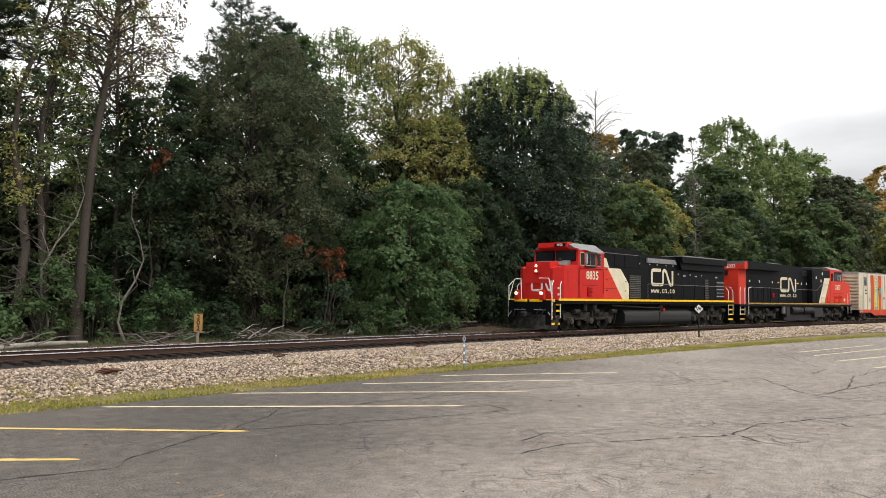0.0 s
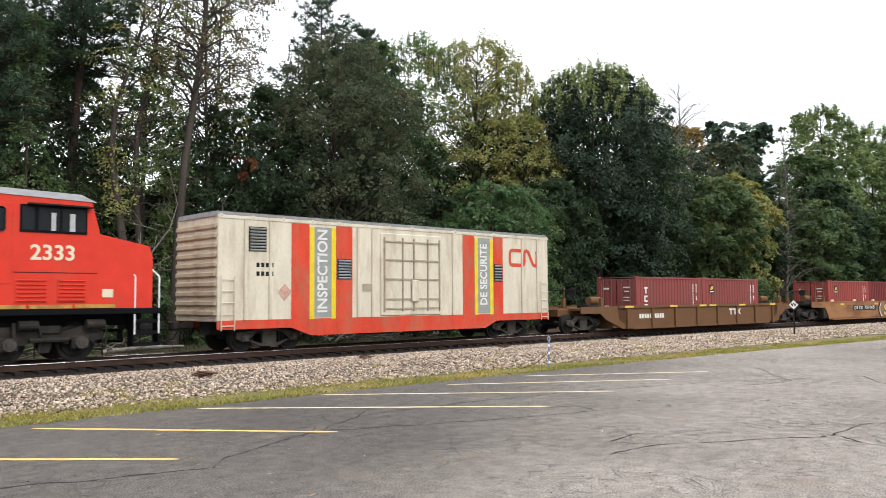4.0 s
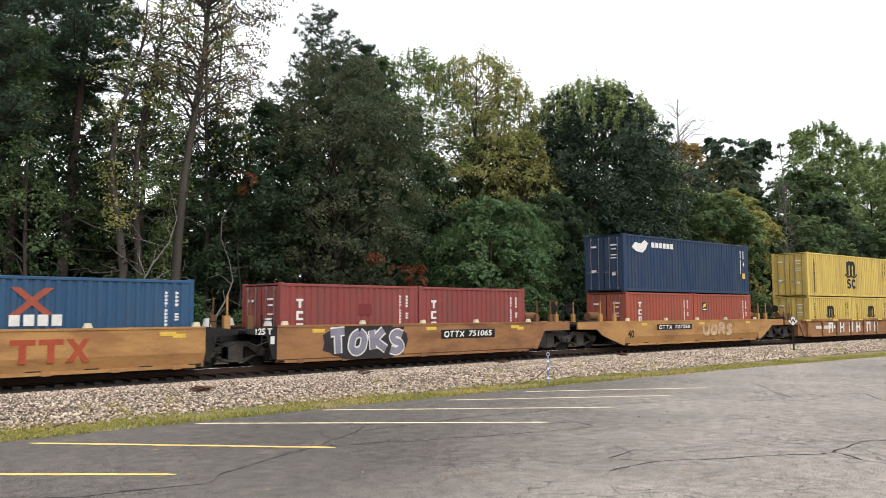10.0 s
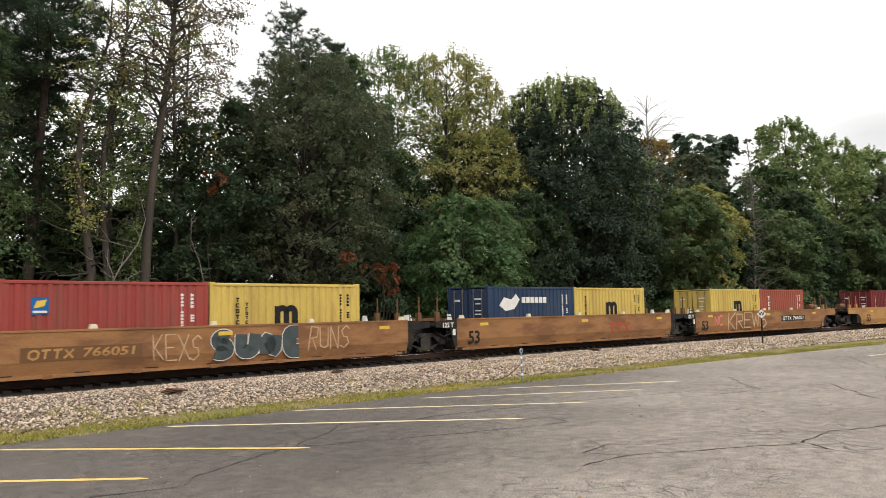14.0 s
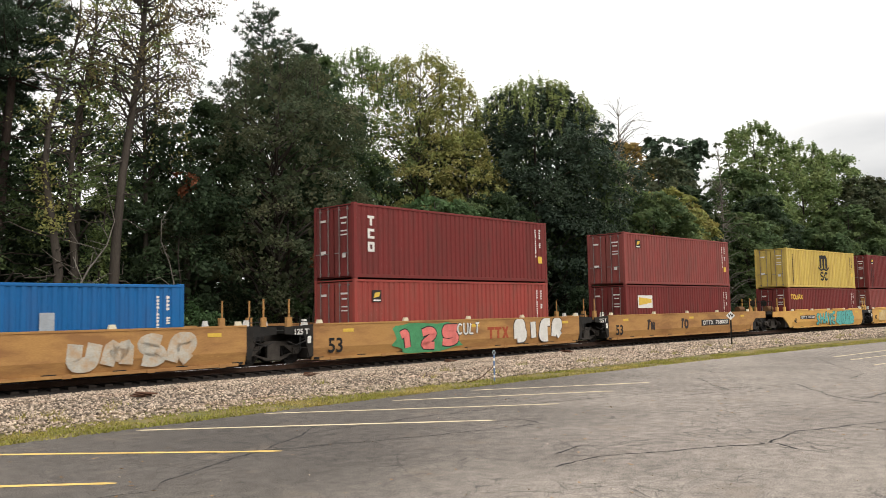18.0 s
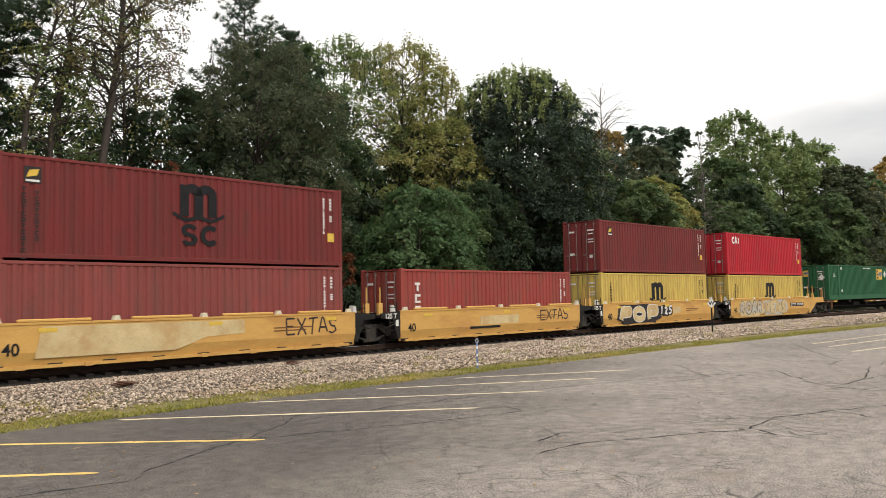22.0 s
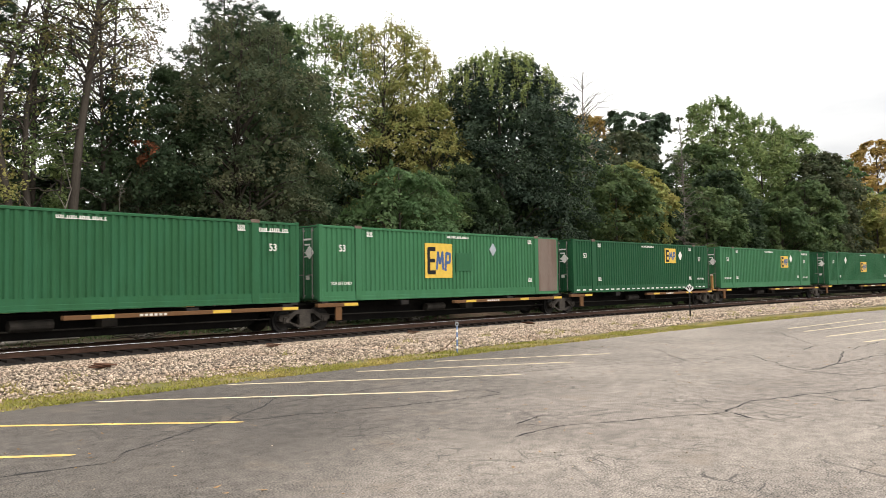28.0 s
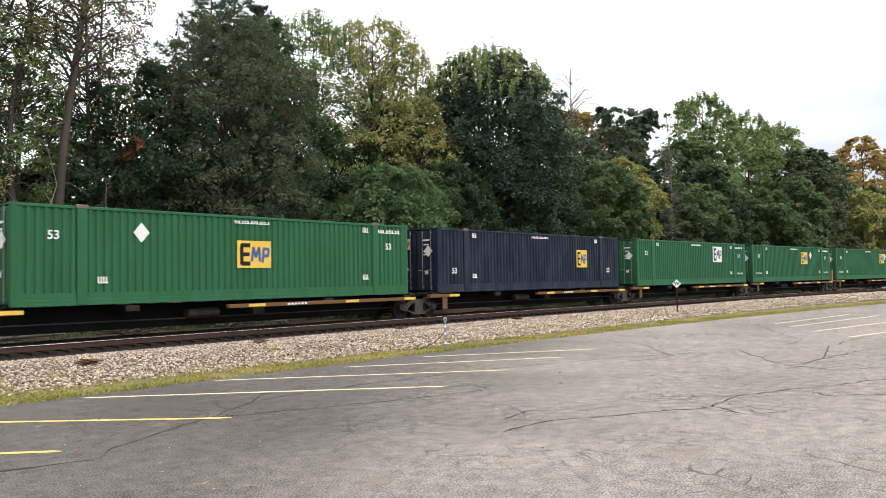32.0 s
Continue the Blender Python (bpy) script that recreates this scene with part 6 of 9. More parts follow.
GLYPH = {
    "A": (((0, 0), (0.42, 1), (0.6, 1), (1, 0)), ((0.2, 0.34), (0.8, 0.34))), "B": (((0, 0), (0, 1), (0.75, 1), (0.85, 0.6), (0.25, 0.54)), ((0.3, 0.52), (1, 0.48), (0.95, 0), (0.05, 0))),
    "C": (((1, 0.85), (0.5, 1), (0, 0.75), (0, 0.25), (0.5, 0), (1, 0.15)),), "E": (((1, 1), (0, 1), (0, 0), (1, 0)), ((0.05, 0.5), (0.8, 0.5))),
    "H": (((0, 0), (0, 1)), ((1, 0), (1, 1)), ((0.05, 0.5), (0.95, 0.5))), "I": (((0.5, 0), (0.5, 1)),), "K": (((0.05, 0), (0.05, 1)), ((0.95, 1), (0.15, 0.5), (1, 0))),
    "L": (((0.1, 1), (0.1, 0), (0.95, 0.02)),), "N": (((0, 0), (0.05, 1), (0.9, 0), (1, 1)),), "O": (((0.5, 1), (0, 0.8), (0, 0.2), (0.5, 0), (1, 0.2), (1, 0.8), (0.52, 1)),),
    "P": (((0.1, 0), (0.1, 1), (0.95, 0.95), (0.95, 0.5), (0.2, 0.45)),), "R": (((0.05, 0), (0.05, 1), (0.9, 0.95), (0.9, 0.55), (0.2, 0.5)), ((0.4, 0.48), (1, 0))),
    "S": (((0.95, 0.85), (0.5, 1), (0.05, 0.8), (0.3, 0.52), (0.75, 0.48), (0.95, 0.2), (0.5, 0), (0, 0.12)),), "T": (((0, 0.95), (1, 1)), ((0.5, 0.95), (0.45, 0))),
    "U": (((0, 1), (0.05, 0.1), (0.5, 0), (0.95, 0.1), (1, 1)),), "V": (((0, 1), (0.45, 0), (0.55, 0), (1, 1)),), "W": (((0, 1), (0.24, 0), (0.5, 0.7), (0.76, 0), (1, 1)),),
    "X": (((0, 0), (1, 1)), ((0, 1), (1, 0))), "M": (((0, 0), (0.1, 1), (0.5, 0.3), (0.9, 1), (1, 0)),), "1": (((0.15, 0.8), (0.55, 1), (0.55, 0)),),
    "2": (((0, 0.8), (0.5, 1), (0.95, 0.75), (0.1, 0.05), (1, 0)),), "5": (((0.95, 1), (0.1, 1), (0.1, 0.55), (0.8, 0.6), (0.95, 0.2), (0.5, 0), (0, 0.1)),), " ": (),
}


def tag_art(parent, x0, x1, z0, z1, y, seed, fill, edge, label, word="", fat=0.30, rim=0.10, cloud=None):
    """Spray-painted letters: fat rounded strokes with an outline, uneven in height and lean."""
    rng = random.Random(seed)
    h = z1 - z0
    if not word:
        word = "".join(rng.choice("ACEKNORSTUX") for _ in range(max(2, round((x1 - x0) / (0.8 * h)))))
    if cloud:
        n = 26
        ring = [(math.cos(6.283 * i / n), math.sin(6.283 * i / n), rng.uniform(0.86, 1.06)) for i in range(n)]
        part("graffiti_cloud", plate(bmesh.new(), [((x0 + x1) / 2 + (x1 - x0) * 0.56 * math.copysign(abs(u) ** 0.6, u) * k, min(z1 + 0.02, max(z0 - 0.03, (z0 + z1) / 2 + h * 0.54 * math.copysign(abs(v) ** 0.6, v) * k))) for u, v, k in ring], y, 0.003), cloud, parent, label)
        y -= 0.004
    w = (x1 - x0) / len(word)
    f = fat * min(h, w * 1.3)
    for i, ch in enumerate(word):
        hh, bw = h * rng.uniform(0.86, 1.0), w * rng.uniform(0.84, 0.98)
        a, b = x0 + i * w + f / 2, z0 + (h - hh) * rng.random() + f / 2
        bw, hh, lean = max(0.05, bw - f * 0.7), hh - f, rng.uniform(-0.08, 0.16) * h
        lines = [[(a + u * bw + lean * (v - 0.5), b + v * hh) for u, v in g] for g in GLYPH[ch]]
        if not lines:
            continue
        for nm, tone, width, yy in (("graffiti_outline", edge, f, y - 0.0004 * i), ("graffiti_fill", fill, f - rim * min(h, w * 1.3), y - 0.006 - 0.0004 * i)):
            if width <= 0.02:
                continue
            bm = bmesh.new()
            for k, g in enumerate(lines):
                stroke(bm, g, width, yy - 0.0012 * k, 0.003, f * 0.55)
            part(nm, bm, tone, parent, label)


def number_panel(side, x0, x1, z0, z1, y, digits, back="mark_black", tone="mark_white"):
    """A dark panel with a reporting mark of plain strokes and the car's number."""
    p = part("number_panel", plate(bmesh.new(), rect(x0, z0, x1, z1), y), M[back], side, "dark number panel")
    h, w = (z1 - z0) * 0.62, x1 - x0
    b, u = (z0 + z1) / 2 - h / 2, w * 0.082
    for i, ch in enumerate(("O", "T", "T", "X")):
        bm = bmesh.new()
        for k, g in enumerate(GLYPH[ch]):
            stroke(bm, [(x0 + w * 0.06 + i * u * 1.12 + q * u * 0.86 + 0.12 * h * v, b + v * h) for q, v in g], h * 0.24, y - 0.006 - 0.001 * k, 0.003, h * 0.12)
        part("reporting_stroke", bm, M[tone], side, "white lettering stroke")
    t = lettering("car_number", digits, h * 1.42, M[tone], side, x0 + w * 0.72, y - 0.008, (z0 + z1) / 2, "white car number", 1.0)
    k = w * 0.44 / max(0.01, t.dimensions.x)
    t.data.transform(Matrix.Diagonal((k, 1, 1, 1)) @ Matrix(((1, 0, 0.12, 0), (0, 1, 0, 0), (0, 0, 1, 0), (0, 0, 0, 1))))


def bars(bm, x0, z0, n, h, y, w=None, gap=0.35):
    w = w or h * 0.62
    for i in range(n):
        plate(bm, rect(x0 + i * w * (1 + gap), z0, x0 + i * w * (1 + gap) + w, z0 + h), y)


def well_unit(s, half, paint, label, ends=("joint", "joint"), reach=(2.6, 2.6), ribbed=False, group="well cars", top=1.30, dark_left=True):
    """A deep well between two platforms: sides, floor, platforms, trucks."""
    m = M[paint]
    g = thing("well_car", label, "well car", group)
    W = 1.50
    z0 = 0.10
    for side in (-1, 1):
        pieces = [("side_panel", bmesh.new()), ("top_rim", bmesh.new()), ("bottom_sill", bmesh.new())]
        (_, bm), (_, rim), (_, sill) = pieces
        if ribbed:
            prism(bm, [(-half - 0.6, 0.62), (-half + 0.5, z0), (half - 0.5, z0), (half + 0.6, 0.62), (half + 0.6, top), (-half - 0.6, top)], -W, -W + 0.05)
            box(rim, -half - 0.6, -W - 0.07, top - 0.10, half + 0.6, -W + 0.05, top + 0.02)
            box(sill, -half + 0.5, -W - 0.05, z0, half - 0.5, -W + 0.05, z0 + 0.10)
        else:
            fold = 0.52 if half > 8 or paint in ("ttx", "ttx_bright") else 0.2
            prism(bm, [(-W, top), (-W, fold), (-W + 0.11, z0), (-W + 0.16, z0), (-W + 0.06, fold), (-W + 0.06, top)], -half, half)
            bm.transform(Matrix(((0, 1, 0, 0), (1, 0, 0, 0), (0, 0, 1, 0), (0, 0, 0, 1))))
            bmesh.ops.recalc_face_normals(bm, faces=list(bm.faces))
            box(sill, -half + 0.3, -W + 0.02, z0 - 0.02, half - 0.3, -W + 0.14, z0 + 0.07)
            box(rim, -half, -W - 0.025, top - 0.06, half, -W + 0.07, top)
        sp = None
        for nm, q in pieces:
            o = part(nm, flipped(q) if side > 0 else q, m, sp or g)
            sp = sp or o
        if side < 0:
            near = sp
            if ribbed:
                rm = mesh_of("rib", box(bmesh.new(), -0.07, -W - 0.10, z0 + 0.02, 0.07, -W + 0.01, top - 0.08, 0.01), m)
                n = 8
                for i in range(n):
                    part("rib", rm, None, sp, "", pose(-half + 0.1 + i * (2 * half - 0.2) / (n - 1), 0, 0))
                pad = mesh_of("reflective_strip", box(bmesh.new(), -0.34, -W - 0.078, top - 0.09, 0.34, -W - 0.066, top + 0.01), M["mark_yellow"])
                for x in (-half + 0.2, -half * 0.45, -0.5, 0.5, half * 0.5, half - 0.1):
                    part("reflective_strip", pad, None, sp, "worn yellow reflective strip", pose(x, 0, 0))
            else:
                fm = mesh_of("sill_bracket", box(bmesh.new(), -0.12, -W + 0.0, z0 - 0.04, 0.12, -W + 0.03, z0 + 0.08), m)
                for i in range(7):
                    part("sill_bracket", fm, None, sp, "", pose(-half + 0.9 + i * (2 * half - 1.8) / 6, 0, 0))
                cap = mesh_of("side_cap", box(bmesh.new(), -1.0, -W - 0.03, top - 0.01, 1.0, -W + 0.10, top + 0.09, 0.03), m)
                for x in ((-half * 0.72, -half * 0.22, half * 0.26, half * 0.74) if s > 90 else ()):
                    part("side_cap", cap, None, sp, "", pose(x, 0, 0))
                gm = mesh_of("container_guide", prism(bmesh.new(), [(-0.12, top), (0.12, top), (0.07, top + 0.13), (-0.07, top + 0.13)], -W - 0.02, -W + 0.10), M["cream"])
                for x in (-half + 0.3, -half * 0.45, 0.0, half * 0.45, half - 0.3):
                    part("container_guide", gm, None, sp, "", pose(x, 0, 0))
    beam = cached(MESH, ("floor_beam",), lambda: mesh_of("floor_beam", box(bmesh.new(), -0.2, -W + 0.06, 0.12, 0.2, W - 0.06, 0.20), M["steel_dark"]))
    for i in range(9):
        part("floor_beam", beam, None, g, "", pose(-half + 0.3 + i * (2 * half - 0.6) / 8, 0, 0))
    if not ribbed:
        pad = cached(MESH, ("reflective_patch",), lambda: mesh_of("reflective_patch", plate(bmesh.new(), rect(-0.25, 1.04, 0.25, 1.16), -1.5, 0.012), M["mark_yellow"]))
        for x in (-half + 1.6, 0.4, half - 1.2):
            part("reflective_patch", pad, None, near, "yellow reflective patch", pose(x, 0, 0))
    for e, (kind, r) in enumerate(zip(ends, reach)):
        d = -1 if e == 0 else 1
        x0, x1 = d * half, d * (half + r)
        bm = bmesh.new()
        a, b = sorted((x0, x1))
        box(bm, a, -0.55, 0.78, b, 0.55, 1.12, 0.02)
        k = 0.9 if kind == "truck" or ribbed else 0.22
        box(bm, a if d > 0 else b - k, -W + 0.06, 0.2, a + k if d > 0 else b, W - 0.06, top - 0.08)
        wide = sorted((d * half, d * (half + r * 0.80)))
        box(bm, wide[0], -1.30, 1.04, wide[1], 1.30, 1.16, 0.02)
        pl = part("end_platform", bm, M["steel_dark"] if not ribbed else m, g, "dark end platform")
        dark = kind == "joint"
        gp = None
        for side in (-1, 1):
            if kind == "truck":
                pts = [(half, 0.14), (half, top), (half + r * 0.86, top - 0.02), (half + r * 0.86, 0.92), (half + r - 1.95 if r > 3 else half + 0.75, 0.90), (half + max(0.3, r - 2.35), 0.62), (half + 0.25, 0.14)]
            else:
                pts = [(half, 0.24), (half, top - 0.03), (half + r * 0.86, top - 0.10), (half + r * 0.86, 1.04), (half + 0.40, 0.98), (half + 0.28, 0.62), (half + 0.16, 0.24)] if not ribbed else [(half, 0.24), (half, top - 0.03), (half + r * 0.86, top - 0.10), (half + r * 0.86, 1.04), (half + 0.75, 0.98), (half + 0.42, 0.62), (half + 0.2, 0.24)]
            gs = prism(bmesh.new(), [(d * u, v) for u, v in pts], side * (W - 0.035) - 0.035, side * (W - 0.035) + 0.035)
            q = part("end_gusset", gs, M["steel_dark"] if dark else m, g)
            gp = gp or q
        if dark and d < 0 and not ribbed:
            lettering("capacity_mark", "125 T", 0.27, M["mark_white"], gp, -half - 0.52, -1.508, 1.10, "white capacity lettering")
            part("reflector", plate(bmesh.new(), rect(-half - 0.25, 0.7, -half - 0.1, 0.95), -1.502), M["mark_white"], gp)
        if kind == "truck":
            freight_truck(g, d * (half + r - 1.25))
            coupler(g, d * (half + r - 0.1), 0 if d < 0 else 180)
            stub = cached(MESH, ("end_post", paint), lambda: mesh_of("end_post", cyl(box(bmesh.new(), -0.11, -0.07, 0, 0.11, 0.07, 0.46, 0.01), (0.02, 0, 0.4), (0.02, 0, 1.08), 0.032, n=8), m if paint in ("ttx", "ttx_bright") else M["ttx_old"]))
            for x, y in ((1.5, -1.2), (1.4, 1.2)) if ribbed else ((0.5, -1.25), (1.5, -1.2), (1.9, 1.2), (0.6, 1.2)):
                if x < r:
                    part("end_post", stub, None, g, "stanchion on the end platform", pose(d * (half + x), y, 1.16))
            hr = bmesh.new()
            xe = d * (half + r * 0.8)
            rod(hr, [(xe, -1.3, 1.16), (xe, -1.3, 2.0), (xe, 1.3, 2.0), (xe, 1.3, 1.16)], 0.022)
            rod(hr, [(xe, -0.4, 1.16), (xe, -0.4, 2.0)], 0.02)
            part("end_rail", hr, M["steel_dark"], g)
            part("brake_wheel", cyl(bmesh.new(), (xe, -0.75, 1.9), (xe - 0.05 * d, -0.75, 1.9), 0.22, n=16), M["grime"], g, "round brake wheel")
            part("brake_cylinder", cyl(bmesh.new(), (d * (half + 1.0) - 0.35, -0.3, 1.5), (d * (half + 1.0) + 0.45, -0.3, 1.5), 0.2, n=14), M["ttx_old"], g, "rusty brake cylinder")
            part("gear_box", box(bmesh.new(), d * (half + 1.1) - 0.5, -0.5, 1.14, d * (half + 1.1) + 0.5, 0.2, 1.32), M["grime"], g)
        else:
            if d < 0:
                freight_truck(g, -(half + r - 0.05))
            ld = bmesh.new()
            x = d * (half + 0.35)
            for o in (-0.2, 0.2):
                rod(ld, [(x + o, -1.46, 0.45), (x + o, -1.46, 1.65)], 0.02)
            for i in range(4):
                rod(ld, [(x - 0.2, -1.46, 0.55 + i * 0.3), (x + 0.2, -1.46, 0.55 + i * 0.3)], 0.016)
            part("ladder", ld, M["steel_dark"] if dark else m, g)
            cone = cached(MESH, ("corner_guide",), lambda: mesh_of("corner_guide", prism(bmesh.new(), [(-0.12, 0), (0.12, 0), (0.05, 0.26), (-0.05, 0.26)], -0.07, 0.07), M["mark_white"]))
            stub = cached(MESH, ("end_post", paint), lambda: mesh_of("end_post", cyl(box(bmesh.new(), -0.11, -0.07, 0, 0.11, 0.07, 0.46, 0.01), (0.02, 0, 0.4), (0.02, 0, 1.08), 0.032, n=8), m if paint in ("ttx", "ttx_bright") else M["ttx_old"]))
            for y in (-1.22, 1.22):
                part("corner_guide", cone, None, g, "whitish container guide", pose(d * (half + 0.18), y, 1.28))
                part("end_post", stub, None, g, "stanchion on the end platform", pose(d * (half + 0.85), y, 1.16))
            hose = rod(bmesh.new(), [(d * (half + 0.2), -1.48, 1.12), (d * (half + 0.3), -1.50, 0.8), (d * (half + 0.75), -1.5, 0.66), (d * (half + 1.1), -1.48, 0.8)], 0.022)
            part("grab_iron", hose, M["steel_dark"], g)
    MOVING.append((g, s))
    return g, near


# ---- flat spine cars ----
def spine_unit(s, pitch, label, first=False, last=False):
    g = thing("spine_car", label, "spine car", "spine cars")
    h = pitch / 2
    bm = bmesh.new()
    prism(bm, [(-h + 0.2, 0.95), (h - 0.2, 0.95), (h - 0.2, 0.72), (h - 1.5, 0.66), (h - 2.1, 0.26), (-h + 2.1, 0.26), (-h + 1.5, 0.66), (-h + 0.2, 0.72)], -0.42, 0.42)
    box(bm, -h + 0.1, -0.5, 0.93, h - 0.1, 0.5, 1.0)
    part("centre_sill", bm, M["sill_black"], g, "black grimy centre sill")
    ar = mesh_of("bearer", prism(bmesh.new(), [(-0.22, 0.84), (0.22, 0.84), (0.22, 1.02), (-0.22, 1.02)], -1.34, 1.34), M["steel_dark"])
    for x in (-h + 1.1, -h * 0.42, h * 0.42, h - 1.1):
        part("bearer", ar, None, g, "", pose(x, 0, 0))
    w = part("walkway", box(bmesh.new(), -0.6, -1.44, 0.80, h - 0.7, -1.26, 0.93, 0.01), M["ttx_old"], g, "rusty brown side walkway")
    part("walkway", box(bmesh.new(), -h + 0.3, -1.44, 0.86, -h + 2.2, -1.26, 1.0, 0.01), M["ttx_old"], g, "rusty brown side walkway")
    for x in (-h + 1.6, 0.2, h * 0.5, h - 1.4):
        part("reflective_strip", box(bmesh.new(), x, -1.452, 0.82 if x > -1 else 0.88, x + 0.7, -1.436, 0.92 if x > -1 else 0.99), M["mark_yellow"], w, "yellow reflective strip")
    for i in range(6):
        part("reporting_mark", plate(bmesh.new(), rect(h * 0.2 + i * 0.16, 0.83, h * 0.2 + i * 0.16 + 0.1, 0.9), -1.441), M["mark_white"], w, "white lettering bar")
    pd = mesh_of("pedestal", box(bmesh.new(), -0.16, -0.14, 0.98, 0.16, 0.14, 1.075, 0.01), M["steel_dark"])
    for x in (-h + 0.75, h - 0.75):
        for y in (-1.18, 1.18):
            part("pedestal", pd, None, g, "", pose(x, y, 0))
    eq = bmesh.new()
    cyl(eq, (-1.8, -0.75, 0.68), (-0.6, -0.75, 0.68), 0.16, n=12)
    box(eq, 0.8, -0.9, 0.55, 1.3, -0.5, 0.85)
    rod(eq, [(-h + 1.2, -0.7, 0.55), (-2, -0.7, 0.52), (h - 1.2, -0.7, 0.5)], 0.025)
    part("brake_gear", eq, M["grime"], g)
    bk = bmesh.new()
    box(bk, -h + 1.2, -1.40, 0.35, -h + 1.5, -1.34, 0.85)
    part("step_iron", bk, M["ttx_old"], g)
    freight_truck(g, -h + (0.95 if first else 0.0))
    if first:
        coupler(g, -h + 0.1)
        ps = bmesh.new()
        box(ps, -h + 0.0, -1.2, 0.95, -h + 0.14, -1.06, 1.95)
        box(ps, -h + 0.0, 1.06, 0.95, -h + 0.14, 1.2, 1.95)
        box(ps, -h - 0.1, -1.3, 0.92, -h + 0.7, 1.3, 1.0)
        part("end_post", ps, M["ttx"], g, "yellow end posts")
    if last:
        freight_truck(g, h - 0.95)
        coupler(g, h - 0.1, 180)
    MOVING.append((g, s))
    return g


# ---- what the train carries ----
def square_mark(c, x, z, w, h, y, back, front, label):
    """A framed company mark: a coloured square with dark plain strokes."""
    p = part("company_mark", plate(bmesh.new(), rect(x, z, x + w, z + h), y), M[back], c, label)
    bm = stroke(bmesh.new(), [(x + 0.38 * w, z + 0.83 * h), (x + 0.13 * w, z + 0.83 * h), (x + 0.13 * w, z + 0.16 * h), (x + 0.38 * w, z + 0.16 * h)], 0.10 * w, y - 0.006, 0.003, 0.01)
    stroke(bm, [(x + 0.16 * w, z + 0.5 * h), (x + 0.36 * w, z + 0.5 * h)], 0.09 * w, y - 0.007, 0.003)
    b2 = stroke(bmesh.new(), [(x + u * w, z + v * h) for u, v in ((0.42, 0.24), (0.47, 0.74), (0.54, 0.42), (0.64, 0.74), (0.66, 0.24))], 0.075 * w, y - 0.006, 0.003, 0.01)
    stroke(b2, [(x + u * w, z + v * h) for u, v in ((0.74, 0.20), (0.78, 0.72), (0.92, 0.70), (0.91, 0.46), (0.79, 0.44))], 0.075 * w, y - 0.007, 0.003, 0.03)
    part("mark_stroke", bm, M["mark_black"], p, "dark strokes")
    part("mark_stroke", b2, M[front], p, "blue strokes")
    return p


def arch_mark(c, x, z, w, y, tone, label, full=True):
    """A shipping line's mark: two arches on a wavy foot over two open rings."""
    h = w * 0.62
    bm = bmesh.new()
    t = w * 0.19
    for k in range(3):
        a = x + w * (0.10 + k * 0.31)
        plate(bm, rect(a, z, a + t, z + h * (0.97 if k == 0 else 0.72)), y)
    for k in range(2):
        a = x + w * (0.12 + k * 0.31)
        pts = []
        for j in range(11):
            q = math.pi * j / 10
            pts.append((a + w * 0.24 - w * 0.24 * math.cos(q), z + h * 0.66 + h * 0.36 * math.sin(q)))
        for j in range(10, -1, -1):
            q = math.pi * j / 10
            pts.append((a + w * 0.24 - w * 0.07 * math.cos(q), z + h * 0.66 + h * 0.07 * math.sin(q)))
        plate(bm, pts, y - 0.001)
    # the foot sags between its ends, which turn up
    n = 14
    foot = [(u / n, 0.05 * math.cos(4 * math.pi * u / n) + 0.10 * abs(2 * u / n - 1) ** 3) for u in range(n + 1)]
    plate(bm, [(x - w * 0.06 + w * 1.14 * u, z + h * (v - 0.14)) for u, v in foot] + [(x - w * 0.06 + w * 1.14 * u, z + h * (v - 0.02)) for u, v in reversed(foot)], y - 0.002)
    if full:
        for k in range(2):
            cx, cz, r = x + w * (0.30 + 0.45 * k), z - h * 0.58, w * 0.21
            ring = [math.radians(40 + 280 * j / 14) for j in range(15)]
            if k == 0:
                for q0, q1, dz in ((20, 270, 0.42), (-160, 90, -0.42)):
                    arc = [math.radians(q0 + (q1 - q0) * j / 9) for j in range(10)]
                    plate(bm, [(cx + r * 0.86 * math.cos(q), cz + r * dz + r * 0.6 * math.sin(q)) for q in arc] + [(cx + r * 0.36 * math.cos(q), cz + r * dz + r * 0.2 * math.sin(q)) for q in reversed(arc)], y - 0.001 * (dz > 0))
            else:
                plate(bm, [(cx + r * math.cos(q), cz + r * math.sin(q)) for q in ring] + [(cx + r * 0.5 * math.cos(q), cz + r * 0.5 * math.sin(q)) for q in reversed(ring)], y)
    part("company_mark", bm, M[tone], c, label)


def word_bars(c, x, z, n, h, y, tone, label, upright=False, w=None):
    """A company word as plain strokes of its size and colour."""
    bm = bmesh.new()
    if upright:
        for i in range(n):
            b0 = z - i * h * 1.2
            plate(bm, rect(x, b0 + h * 0.05, x + h * 0.8, b0 + h * 0.3), y)
            if i % 3 == 0:
                plate(bm, rect(x + h * 0.28, b0 - h * 0.6, x + h * 0.54, b0 + h * 0.05), y - 0.001)
            else:
                plate(bm, rect(x, b0 - h * 0.6, x + h * 0.26, b0 + h * 0.05), y - 0.001)
                plate(bm, rect(x + h * 0.26, b0 - h * 0.6, x + h * 0.8, b0 - h * 0.38), y)
                if i % 3 == 2:
                    plate(bm, rect(x + h * 0.54, b0 - h * 0.4, x + h * 0.8, b0 + h * 0.05), y - 0.001)
    else:
        bars(bm, x, z, n, h, y, w)
    part("company_mark", bm, M[tone], c, label)


